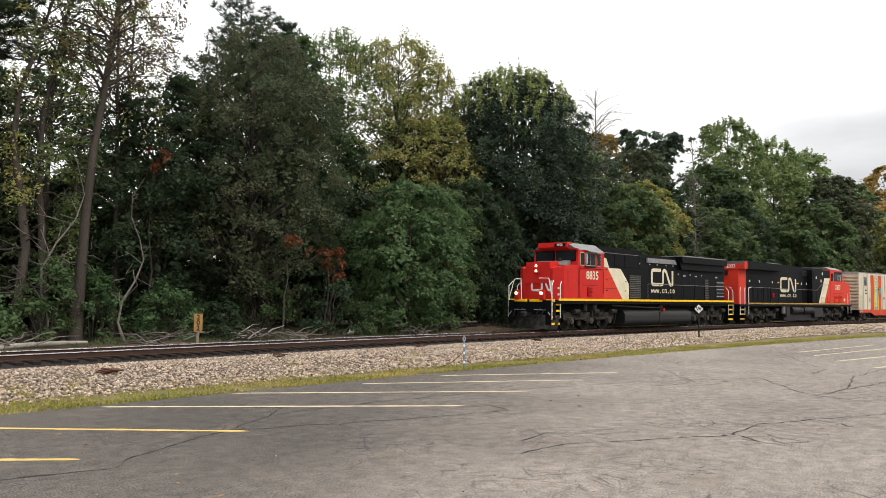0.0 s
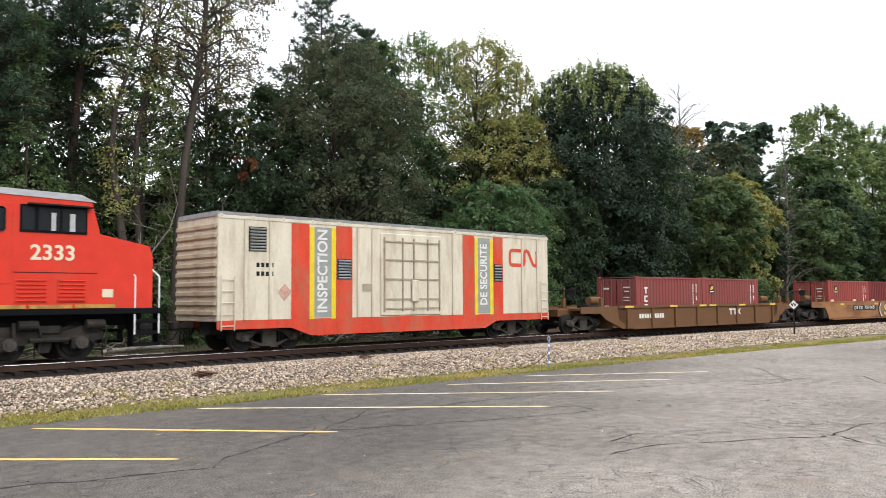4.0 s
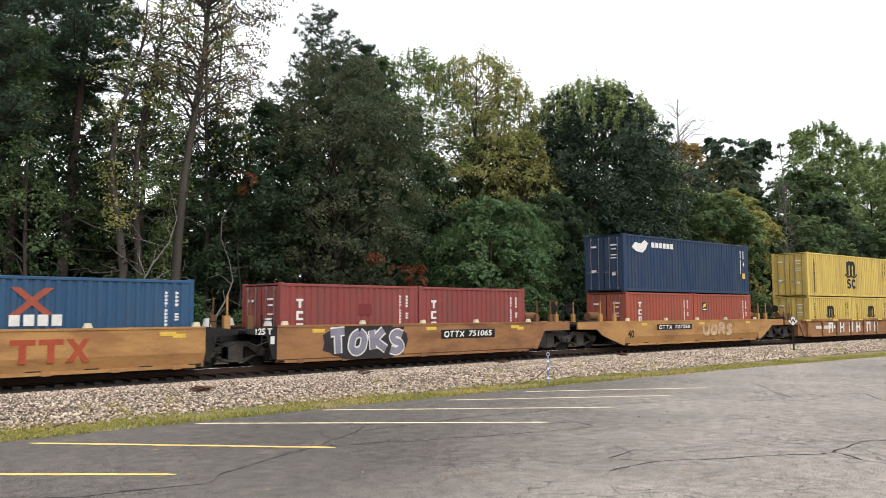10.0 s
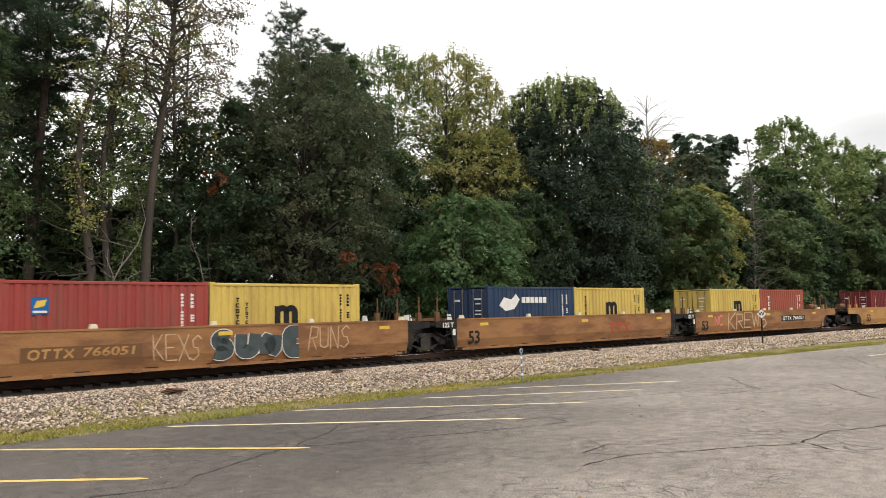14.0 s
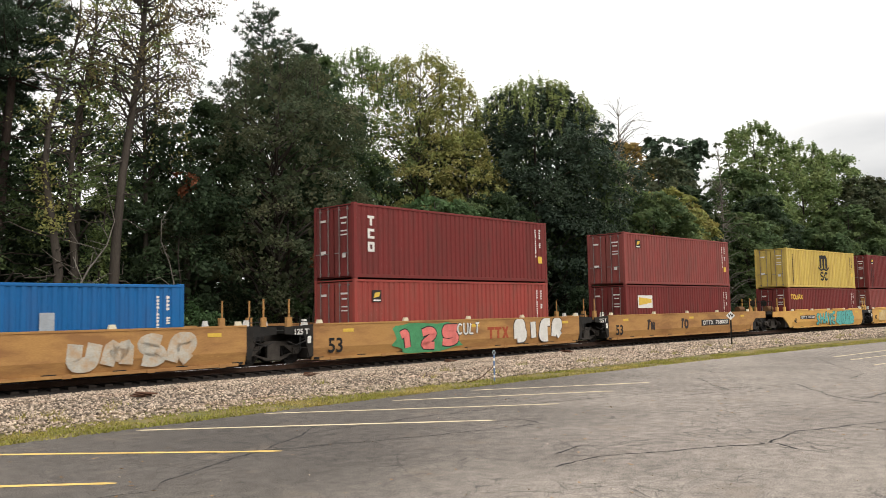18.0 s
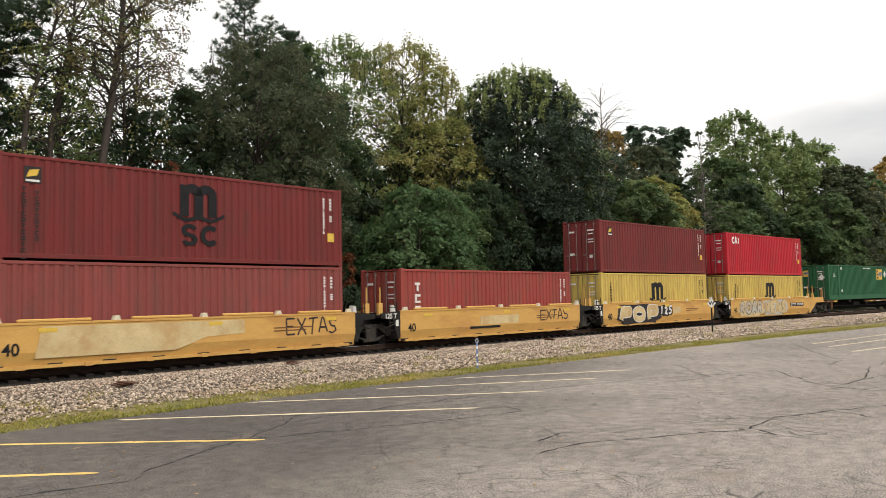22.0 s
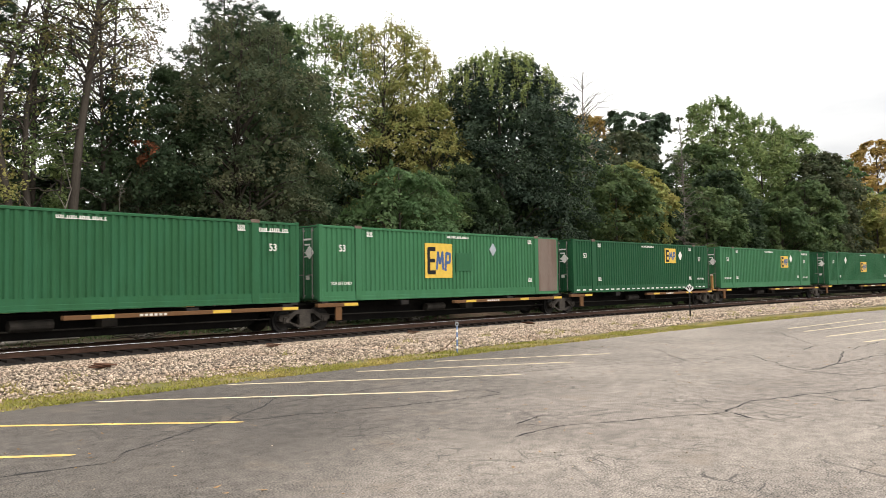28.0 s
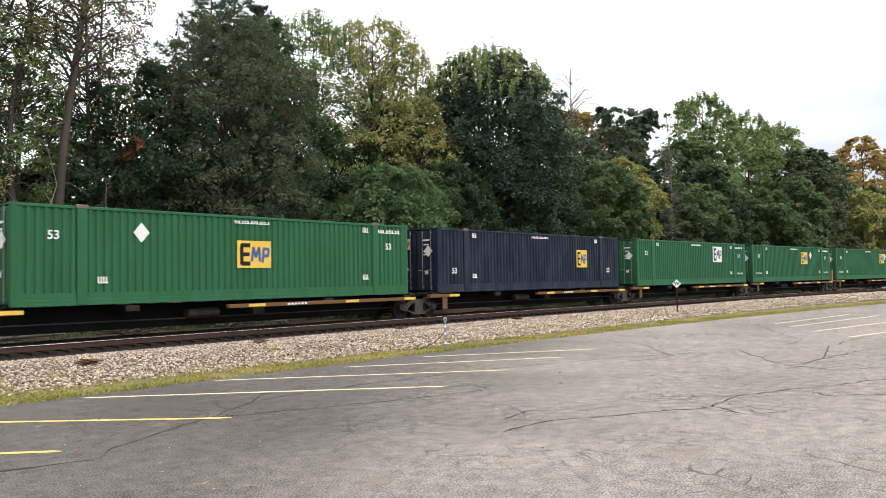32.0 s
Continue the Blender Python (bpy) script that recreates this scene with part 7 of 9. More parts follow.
def stroke_word(c, shapes, x, z, w, h, y, tone, label):
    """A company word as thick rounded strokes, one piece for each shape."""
    u = w / len(shapes)
    for i, q in enumerate(shapes):
        bm = bmesh.new()
        for k, g in enumerate(GLYPH[q]):
            stroke(bm, [(x + i * u + 0.09 * u + a * u * 0.76, z + 0.12 * h + b * h * 0.76) for a, b in g], h * 0.24, y - 0.001 * k, 0.005, h * 0.12)
        part("company_stroke", bm, M[tone], c, label)


def badge(c, x, z, y, tone="tag_dark"):
    """A small dark square badge with a yellow and white device."""
    p = part("badge", plate(bmesh.new(), rect(x, z, x + 0.46, z + 0.46), y), M[tone], c, "small dark square badge")
    part("badge_device", plate(bmesh.new(), [(x + 0.06, z + 0.16), (x + 0.34, z + 0.22), (x + 0.40, z + 0.40), (x + 0.14, z + 0.36)], y - 0.006), M["mark_yellow"], p, "yellow device")
    part("badge_device", plate(bmesh.new(), rect(x + 0.05, z + 0.04, x + 0.41, z + 0.10), y - 0.006), M["mark_white"], p, "white bar")


WELL_Z, F20, F40, F53 = 0.12, 6.06, 12.19, 16.15
STD, HIGH = 2.59, 2.896
Y40, Y53 = -1.219 + 0.010, -1.30 + 0.008


def pair20(x, ca, cb, la, lb):
    a = container(F20, STD, ca, la, x + F20 / 2, WELL_Z)
    b = container(F20, STD, cb, lb, x + 12.19 - F20 / 2, WELL_Z)
    return a, b


lead_loco()
second_loco()
boxcar()

# old brown ribbed single well
w, side = well_unit(-164.8, 7.3, "ttx_old", "old brown ribbed well car with yellow reflective strips", ("truck", "truck"), (3.9, 3.6), True, "single well cars", 1.24, False)
stroke_mark(side, 2.3, 0.66, 0.34, 1.3, -1.506, M["mark_white"], "white company mark of plain bars")
word_bars(side, -6.2, 0.62, 10, 0.22, -1.508, "mark_white", "white lettering bars", w=0.16)
a, b = pair20(-170.85, "dusty_red", "dusty_red", "dusty red short container with white upright lettering", "dusty red short container with a square badge")
word_bars(a, -2.35, 1.95, 4, 0.36, Y40, "mark_white", "white upright lettering", True)
badge(b, -2.3, 1.75, Y40)

# five-unit articulated yellow wells
FIVE = [(-143.45, "red", "maroon"), (-128.0, "blue", "brick"), (-112.85, "yellow", "red"), (-97.55, "maroon", "blue"), (-82.3, "dusty_red", "dusty_red")]
for i, (s, ca, cb) in enumerate(FIVE):
    ends = ("truck" if i == 0 else "joint", "truck" if i == 4 else "joint")
    w, side = well_unit(s, 6.35, "ttx" if i not in (0, 4) else "ttx_brown", "weathered yellow articulated well car", ends, (2.9 if i == 0 else 1.28, 2.9 if i == 4 else 1.28), False, "articulated well cars", 1.30, i > 0)
    a, b = pair20(s - 6.1, ca, cb, "%s short shipping container in a well" % ca.replace("_", " "), "%s short shipping container in a well" % cb.replace("_", " "))
    y = -1.502
    if i == 0:
        number_panel(side, -3.2, 0.3, 0.68, 1.02, y, "751065")
        tag_art(side, 1.5, 5.3, 0.15, 1.26, y, 3, M["patch"], M["tag_dark"], "cream graffiti letters with dark outline", "SAWK", 0.30, 0.11)
        for x, d in ((1.1, -1), (5.6, 1)):
            part("graffiti_flourish", stroke(bmesh.new(), [(x, 1.22), (x + 0.3 * d, 0.9), (x + 0.3 * d, 0.5), (x - 0.1 * d, 0.15)], 0.2, y - 0.004, 0.003), M["tag_dark"], side, "dark sprayed curve")
            part("graffiti_flourish", stroke(bmesh.new(), [(x - 0.08 * d, 1.18), (x + 0.14 * d, 0.88), (x + 0.14 * d, 0.52), (x - 0.16 * d, 0.2)], 0.1, y - 0.009, 0.003), M["tag_white"], side, "white sprayed curve")
        badge(a, -2.2, 1.75, Y40)
        arch_mark(b, -0.3, 1.45, 0.95, Y40, "mark_yellow", "yellow arched company mark", False)
        badge(b, 1.9, 1.9, Y40, "dusty_red")
    elif i == 4:
        tag_art(side, -4.4, -0.9, 0.12, 1.27, y, 9, M["tag_mauve"], M["tag_white"], "mauve and dark graffiti with white outline", "TOKS", 0.30, 0.09, M["tag_dark"])
        number_panel(side, 0.9, 3.9, 0.70, 1.04, y, "751065")
        word_bars(a, -2.4, 1.95, 4, 0.34, Y40, "mark_white", "white upright lettering", True)
        word_bars(b, -2.4, 1.95, 4, 0.34, Y40, "mark_white", "white upright lettering", True)
        part("warning_label", plate(bmesh.new(), rect(0.2, 1.5, 0.8, 1.9), Y40), M["maroon"], a)
    else:
        stroke_mark(side, {1: -2.9, 2: 0.75, 3: 0.9}[i], 0.40, 0.62, 2.1, y, M["ttx_red"], "faded red company mark of plain bars")
        lettering("capacity_mark", "40", 0.36, M["ttx_old"], side, -5.6, y - 0.003, 0.78)
        p2 = bmesh.new()
        for zz in (0.62, 0.7, 0.78, 0.86):
            plate(p2, rect(-2.9 + 5.4 * (i == 1), zz, -1.5 + 5.4 * (i == 1), zz + 0.03), y)
        part("notice", p2, M["ttx_old"], side, "rows of tiny lettering bars")
        if i == 1:
            tag_art(side, 3.2, 5.3, 0.2, 1.12, y, 5, M["tag_blue"], M["silver"], "dark blue graffiti with pale outline", "OCO", 0.30, 0.06, M["tag_blue"])
            word_bars(b, -2.2, 2.0, 5, 0.3, Y40, "mark_white", "white upright lettering", True)
        if i == 2:
            arch_mark(a, -0.1, 1.55, 1.0, Y40, "mark_black", "black arched company mark", False)
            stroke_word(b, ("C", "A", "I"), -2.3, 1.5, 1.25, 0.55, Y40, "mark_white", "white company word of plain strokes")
            part("patch", plate(bmesh.new(), rect(0.9, 1.42, 1.5, 1.6), Y40), M["dusty_red"], b)
        if i == 3:
            arch_mark(a, 0.4, 1.55, 1.15, Y40, "mark_yellow", "yellow arched company mark", False)
            word_bars(a, -2.35, 2.05, 6, 0.2, Y40, "mark_yellow", "yellow upright lettering", True)
            cx = bmesh.new()
            for q, tone in ((1, 0), (-1, 0)):
                plate(cx, [(-2.1, 1.9 - q * 0.36), (-1.85, 1.9 - q * 0.36), (-1.0, 1.9 + q * 0.36), (-1.25, 1.9 + q * 0.36)], Y40 - 0.001 * q)
            part("company_mark", cx, M["brick"], b, "orange crossed mark")
            word_bars(b, -2.1, 1.25, 4, 0.3, Y40, "mark_white", "white company word of plain bars", w=0.26)
    if i > 0:
        part("reflector", plate(bmesh.new(), rect(5.3, 0.98, 5.7, 1.1), y), M["mark_yellow"], side)

# single orange well, two short reds under a long navy box
w, side = well_unit(-62.75, 6.5, "ttx", "weathered orange-yellow single well car", ("truck", "truck"), (4.1, 3.6), False, "single well cars", 1.28, False)
y = -1.502
number_panel(side, -3.8, -0.6, 0.80, 1.08, y, "727250")
lettering("capacity_mark", "40", 0.5, M["mark_black"], side, -6.0, y - 0.003, 0.62)
tag_art(side, 0.4, 3.6, 0.35, 1.2, y, 12, M["scribble"], M["ttx_brown"], "faded tan graffiti", "UORS", 0.3, 0.05)
a, b = pair20(-68.75, "brick", "brick", "brick red short container with white upright lettering", "brick red short container with a square badge")
word_bars(a, -2.0, 2.0, 6, 0.3, Y40, "mark_white", "white upright lettering", True)
badge(b, -2.2, 1.65, Y40)
c = container(F40, HIGH, "navy", "navy blue long container stacked on two red ones", -62.75, WELL_Z + STD)
bm = bmesh.new()
plate(bm, [(-5.4, 2.25), (-5.1, 2.5), (-4.6, 2.45), (-4.3, 2.65), (-4.0, 2.5), (-4.2, 2.2), (-4.5, 2.0), (-5.0, 2.05)], Y40)
word = bmesh.new()
bars(word, -3.7, 2.3, 6, 0.26, Y40, 0.26, 0.3)
part("company_mark", bm, M["mark_white"], c, "white winged device")
part("company_word", word, M["mark_white"], c, "white company word of plain bars")

# old ribbed single well, two short yellows under a long yellow
w, side = well_unit(-43.15, 7.1, "ttx_brown", "rusty brown ribbed well car with white graffiti", ("truck", "truck"), (3.0, 3.2), True, "single well cars", 1.20, False)
for i, x in enumerate((-4.1, -2.5, -1.2, -0.1, 1.5, 2.7)):
    bm = plate(bmesh.new(), [(x, 0.30), (x + 0.16, 0.30), (x + 0.20, 1.0), (x + 0.03, 1.0)], -1.506)
    plate(bm, rect(x, 0.86 - 0.25 * (i % 2), x + 0.62, 1.0 - 0.25 * (i % 2)), -1.508)
    plate(bm, [(x + 0.46, 0.36), (x + 0.60, 0.36), (x + 0.64, 0.95), (x + 0.48, 0.95)], -1.506)
    part("painted_stroke", bm, M["tag_white"], side, "white hand-painted strokes")
word_bars(side, -5.8, 0.6, 10, 0.2, -1.508, "mark_white", "white lettering bars", w=0.2)
a, b = pair20(-49.25, "yellow", "yellow", "yellow short container with black arched mark", "yellow short container with black arched mark")
for q in (a, b):
    arch_mark(q, -0.6, 1.3, 1.1, Y40, "mark_black", "black arched company mark")
    word_bars(q, -2.3, 2.1, 11, 0.14, Y40, "mark_black", "black upright lettering", True)
c = container(F40, HIGH, "yellow", "long yellow container stacked on two short ones", -43.15, WELL_Z + STD)
arch_mark(c, -0.7, 1.5, 1.6, Y40, "mark_black", "black arched company mark")
word_bars(c, -5.2, 2.4, 13, 0.14, Y40, "mark_black", "black upright lettering", True)

# three-unit rusty orange wells
THREE = [(-21.5, "red", "yellow"), (-2.25, "navy", "yellow"), (16.9, "yellow", "brick")]
for i, (s, ca, cb) in enumerate(THREE):
    ends = ("truck" if i == 0 else "joint", "truck" if i == 2 else "joint")
    w, side = well_unit(s, 8.25, "ttx_brown", "rusty orange articulated well car with graffiti", ends, (2.7 if i == 0 else 1.38, 2.7 if i == 2 else 1.38), False, "articulated well cars", 1.36, i > 0)
    a, b = pair20(s - 6.1, ca, cb, "%s short shipping container in a well" % ca, "%s short shipping container in a well" % cb)
    y = -1.502
    lettering("capacity_mark", "53", 0.72, M["mark_black"], side, -7.25, y - 0.003, 0.55)
    if i == 0:
        number_panel(side, -5.6, -2.3, 0.52, 0.90, y, "766051", "ttx_old", "ttx")
        tag_art(side, -0.2, 3.4, 0.14, 1.32, y, 21, M["tag_slate"], M["tag_white"], "dark grey graffiti blocks with white edge", "SUNE", 0.42, 0.045)
        tag_art(side, -2.0, -0.4, 0.3, 1.2, y, 28, M["ttx_brown"], M["scribble"], "pale scribbled graffiti", "KEXS", 0.07, 0.2)
        tag_art(side, 3.6, 5.4, 0.4, 1.25, y, 22, M["ttx_brown"], M["scribble"], "pale scribbled graffiti", "RUNS", 0.07, 0.2)
        badge(a, -2.2, 1.65, Y40, "bright_blue")
        arch_mark(b, -0.75, 1.12, 1.15, Y40, "mark_black", "black arched company mark")
        word_bars(b, -2.1, 2.05, 7, 0.15, Y40, "mark_black", "black upright lettering", True)
        word_bars(b, -1.75, 1.9, 6, 0.12, Y40, "mark_black", "black upright lettering", True)
    if i == 1:
        stroke_mark(side, 2.4, 0.45, 0.5, 1.9, y, M["ttx_red"], "faded red company mark of plain bars")
        bm = bmesh.new()
        plate(bm, [(-2.3, 1.75), (-2.0, 2.1), (-1.5, 2.0), (-1.2, 2.25), (-0.95, 2.0), (-1.3, 1.6), (-1.9, 1.5)], Y40)
        bars(bm, -0.8, 1.85, 6, 0.26, Y40, 0.24, 0.25)
        part("company_mark", bm, M["mark_white"], a, "white winged device and word bars")
        arch_mark(b, -0.55, 1.15, 1.15, Y40, "mark_black", "black arched company mark", False)
        word_bars(b, -2.2, 2.1, 8, 0.16, Y40, "mark_black", "black upright lettering", True)
    if i == 2:
        tag_art(side, -6.2, -5.2, 0.5, 1.2, y, 23, M["ttx_brown"], M["tag_pink"], "thin pink graffiti", "", 0.12, 0.2)
        tag_art(side, -4.7, 0.2, 0.2, 1.35, y, 24, M["ttx_brown"], M["scribble"], "pale scribbled graffiti", "KREWS", 0.08, 0.2)
        number_panel(side, 2.2, 5.6, 0.62, 0.98, y, "766051")
        arch_mark(a, -0.4, 1.15, 1.15, Y40, "mark_black", "black arched company mark", False)
        word_bars(b, -2.0, 2.05, 6, 0.3, Y40, "mark_white", "white upright lettering", True)

# three-unit yellow-orange wells with two stacks
for i, s in enumerate((40.35, 59.65, 78.85)):
    ends = ("truck" if i == 0 else "joint", "truck" if i == 2 else "joint")
    w, side = well_unit(s, 8.25, "ttx", "weathered orange-yellow articulated well car with graffiti", ends, (2.7 if i == 0 else 1.4, 2.7 if i == 2 else 1.4), False, "articulated well cars", 1.38, i > 0)
    y = -1.502
    lettering("capacity_mark", "53", 0.72, M["mark_black"], side, -7.25, y - 0.003, 0.55)
    if i in (0, 2):
        x = -3.4 if i == 0 else 1.6
        number_panel(side, x, x + 3.6, 0.58, 0.94, y, "768023")
    if i == 0:
        tag_art(side, 2.4, 6.4, 0.12, 1.3, y, 31, M["smudge"], M["smudge"], "faded silver white graffiti", "UMSR", 0.36, 0.05)
        a, b = pair20(34.3, "purple", "bright_blue", "maroon short container with yellow arched mark", "bright blue short container in a well")
        arch_mark(a, -0.4, 1.15, 1.2, Y40, "mark_yellow", "yellow arched company mark", False)
        word_bars(a, -2.3, 2.1, 9, 0.15, Y40, "mark_yellow", "yellow upright lettering", True)
        bm = plate(bmesh.new(), rect(-1.3, 0.9, -0.9, 1.75), Y40)
        part("pale_patch", bm, M["silver"], b, "pale blue scuffed patch")
    if i == 1:
        tag_art(side, -4.3, -0.6, 0.14, 1.26, y, 32, M["tag_pink"], M["tag_dark"], "pink graffiti figures on a green cloud", "125", 0.34, 0.08, M["tag_green"])
        tag_art(side, -0.8, 0.7, 0.68, 1.32, y - 0.012, 39, M["tag_white"], M["tag_dark"], "small white graffiti letters", "CULT", 0.26, 0.1)
        stroke_mark(side, 1.2, 0.5, 0.5, 1.5, y, M["ttx_red"], "faded red company mark of plain bars")
        tag_art(side, 3.0, 6.8, 0.15, 1.40, y, 33, M["tag_white"], M["tag_dark"], "white graffiti with dark outline", "BIER", 0.37, 0.07)
        lo = container(F40, HIGH, "red", "long red container in the well", s, WELL_Z)
        badge(lo, -5.2, 2.0, Y40)
        up = container(F40, HIGH, "maroon", "long maroon container stacked on a red one", s, WELL_Z + HIGH)
        word_bars(up, -5.4, 2.3, 3, 0.42, Y40, "mark_white", "white upright lettering", True)
    if i == 2:
        for x in (-4.6, -0.9):
            tag_art(side, x, x + 0.9, 0.4, 1.1, y, 34 + int(x), M["tag_dark"], M["ttx_old"], "small dark graffiti")
        lo = container(F40, HIGH, "maroon", "long maroon container in the well", s, WELL_Z)
        pb = part("badge", plate(bmesh.new(), rect(-4.9, 1.6, -3.4, 2.3), Y40), M["mark_white"], lo, "white badge")
        part("badge_device", plate(bmesh.new(), [(-4.8, 1.75), (-3.5, 1.9), (-3.5, 2.1), (-4.8, 2.2)], Y40 - 0.006), M["mark_yellow"], pb, "yellow device")
        up = container(F40, HIGH, "dusty_red", "long faded red container stacked on a maroon one", s, WELL_Z + HIGH)
        badge(up, -4.9, 2.05, Y40)

# five-unit yellow wells
FIVE2 = [(99.8, "maroon", "yellow"), (114.85, "dusty_red", "maroon"), (130.2, "red", None), (145.35, "yellow", "maroon"), (160.7, "yellow", "bright_red")]
for i, (s, lo, up) in enumerate(FIVE2):
    ends = ("truck" if i == 0 else "joint", "truck" if i == 4 else "joint")
    w, side = well_unit(s, 6.45, "ttx_bright", "yellow articulated well car with graffiti", ends, (3.2 if i == 0 else 1.22, 3.4 if i == 4 else 1.22), False, "articulated well cars", 1.32, i > 0)
    y = -1.502
    lettering("capacity_mark", "40", 0.45, M["mark_black"], side, -5.8, y - 0.003, 0.6)
    a = container(F40, HIGH, lo, "long %s container in the well" % lo.replace("_", " "), s, WELL_Z)
    b = container(F40, HIGH, up, "long %s container stacked on another" % up.replace("_", " "), s, WELL_Z + HIGH) if up else None
    if i in (0, 4):
        number_panel(side, *((-5.0, -2.5) if i == 0 else (3.0, 5.4)), 0.70, 0.96, y, "742708")
    else:
        part("notice", plate(bmesh.new(), rect(2.7, 0.84, 4.4, 0.88), y), M["ttx_old"], side, "row of tiny lettering")
        part("notice", plate(bmesh.new(), rect(2.7, 0.74, 4.1, 0.78), y), M["ttx_old"], side, "row of tiny lettering")
    if i == 0:
        tag_art(side, -2.4, 1.2, 0.15, 1.24, y, 41, M["tag_teal"], M["tag_dark"], "teal graffiti with dark outline", "SHAVE", 0.28, 0.08)
        tag_art(side, 1.3, 4.6, 0.15, 1.24, y, 42, M["tag_teal"], M["tag_slate"], "pale teal graffiti with dark outline", "ROPE", 0.28, 0.05, M["tag_teal"])
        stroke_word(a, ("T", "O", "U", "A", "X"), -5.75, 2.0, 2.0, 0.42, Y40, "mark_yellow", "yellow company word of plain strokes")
        arch_mark(b, -0.7, 1.5, 1.65, Y40, "mark_black", "black arched company mark")
        word_bars(b, -5.2, 2.4, 13, 0.14, Y40, "mark_black", "black upright lettering", True)
    if i == 1:
        part("paint_patch", plate(bmesh.new(), [(-5.2, 0.35), (-1.0, 0.35), (0.1, 0.7), (1.5, 0.75), (1.5, 1.2), (-5.0, 1.2)], y), M["patch"], side, "cream painted-over patch")
        tag_art(side, 3.2, 5.6, 0.55, 1.2, y, 48, M["ttx"], M["tag_dark"], "dark scribbled graffiti", "EXTAS", 0.10, 0.2)
        word_bars(b, -5.45, 1.95, 12, 0.14, Y40, "tag_dark", "dark upright lettering", True)
        word_bars(b, -5.1, 1.85, 9, 0.13, Y40, "tag_dark", "dark upright lettering", True)
        arch_mark(b, -0.85, 1.5, 1.65, Y40, "mark_black", "black arched company mark")
        badge(b, -5.4, 2.1, Y40)
    if i == 2:
        p = part("paint_patch", plate(bmesh.new(), rect(-1.5, 0.58, 1.3, 0.96), y), M["patch"], side, "cream painted-over patch")
        part("number_panel", plate(bmesh.new(), rect(-2.2, 0.42, -0.1, 0.52), y), M["mark_black"], side)
        tag_art(side, 3.0, 5.4, 0.6, 1.2, y, 43, M["ttx"], M["tag_dark"], "dark scribbled graffiti", "EXTAS", 0.10, 0.2)
        word_bars(a, -5.3, 2.2, 3, 0.4, Y40, "mark_white", "white upright lettering", True)
    if i == 3:
        tag_art(side, -4.9, -0.6, 0.14, 1.26, y, 44, M["patch"], M["tag_white"], "cream graffiti letters edged in white with dark shade", "POP", 0.34, 0.08, M["tag_dark"])
        tag_art(side, -0.5, 1.0, 0.5, 1.16, y, 47, M["tag_white"], M["tag_dark"], "small white graffiti", "125", 0.28, 0.10, M["tag_dark"])
        part("paint_patch", plate(bmesh.new(), [(1.1, 0.62), (2.0, 0.66), (2.1, 0.98), (1.2, 1.04)], y), M["patch"], side, "cream painted-over patch")
        arch_mark(a, -0.94, 1.36, 1.6, Y40, "mark_black", "black arched company mark")
        badge(b, -5.3, 2.05, Y40)
        word_bars(a, -5.2, 2.3, 9, 0.14, Y40, "mark_black", "black upright lettering", True)
    if i == 4:
        tag_art(side, -5.2, -1.7, 0.15, 1.25, y, 45, M["smudge"], M["tag_slate"], "pale grey graffiti with dark outline", "ROAR", 0.30, 0.09, M["patch"])
        tag_art(side, -1.4, 2.3, 0.15, 1.3, y, 46, M["patch"], M["tag_slate"], "cream graffiti with dark outline", "WENS", 0.32, 0.05, M["smudge"])
        arch_mark(a, -0.5, 1.36, 1.6, Y40, "mark_black", "black arched company mark")
        word_bars(a, -5.15, 2.2, 9, 0.16, Y40, "mark_black", "black upright lettering", True)
        word_bars(a, -4.8, 2.1, 7, 0.14, Y40, "mark_black", "black upright lettering", True)
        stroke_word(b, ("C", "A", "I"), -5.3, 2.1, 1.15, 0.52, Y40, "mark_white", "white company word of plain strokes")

# long containers on articulated spine cars: left end, paint, mark's left, foot, width, height, ground colour, placard
LONG = [(171.8, "green", 10.2, 1.67, 1.38, 0.92, "mark_yellow", 12.2), (189.05, "green", 10.55, 1.55, 1.45, 1.0, "mark_white", 0), (206.25, "green", 3.9, 1.6, 1.4, 0.95, "mark_yellow", 0),
        (223.4, "green_light", 5.85, 0.85, 1.78, 1.5, "mark_yellow", 10.6), (241.05, "green_dark", 10.2, 1.68, 1.45, 0.92, "mark_yellow", 12.25), (259.25, "green_light", 10.3, 1.45, 1.4, 0.92, "mark_yellow", 12.25),
        (279.45, "green", 7.4, 1.08, 1.45, 0.94, "mark_yellow", 3.85), (297.6, "slate", 11.55, 1.12, 1.08, 0.96, "mark_yellow", 0), (316.1, "green", 10.6, 1.5, 1.45, 1.1, "mark_white", 0),
        (333.6, "green", 9.5, 1.4, 1.4, 1.0, "mark_yellow", 11.6), (351.3, "green", 11.0, 1.5, 1.4, 0.95, "mark_yellow", 12.6)]
EDGE = [x for x, *_ in LONG]


def tiny_line(c, x, z, w, h, y, tone="mark_white", label="line of tiny white lettering"):
    """Writing too small to read: strokes that stand on one thin line."""
    bm = plate(bmesh.new(), rect(x, z, x + w, z + h * 0.22), y, 0.004)
    k = max(4, int(w / (h * 0.62)))
    for i in range(k):
        if i % 6 != 4:
            a = x + i * w / k
            plate(bm, rect(a, z, a + 0.55 * w / k, z + h), y - 0.0006, 0.004)
    return part("lettering", bm, M[tone], c, label)


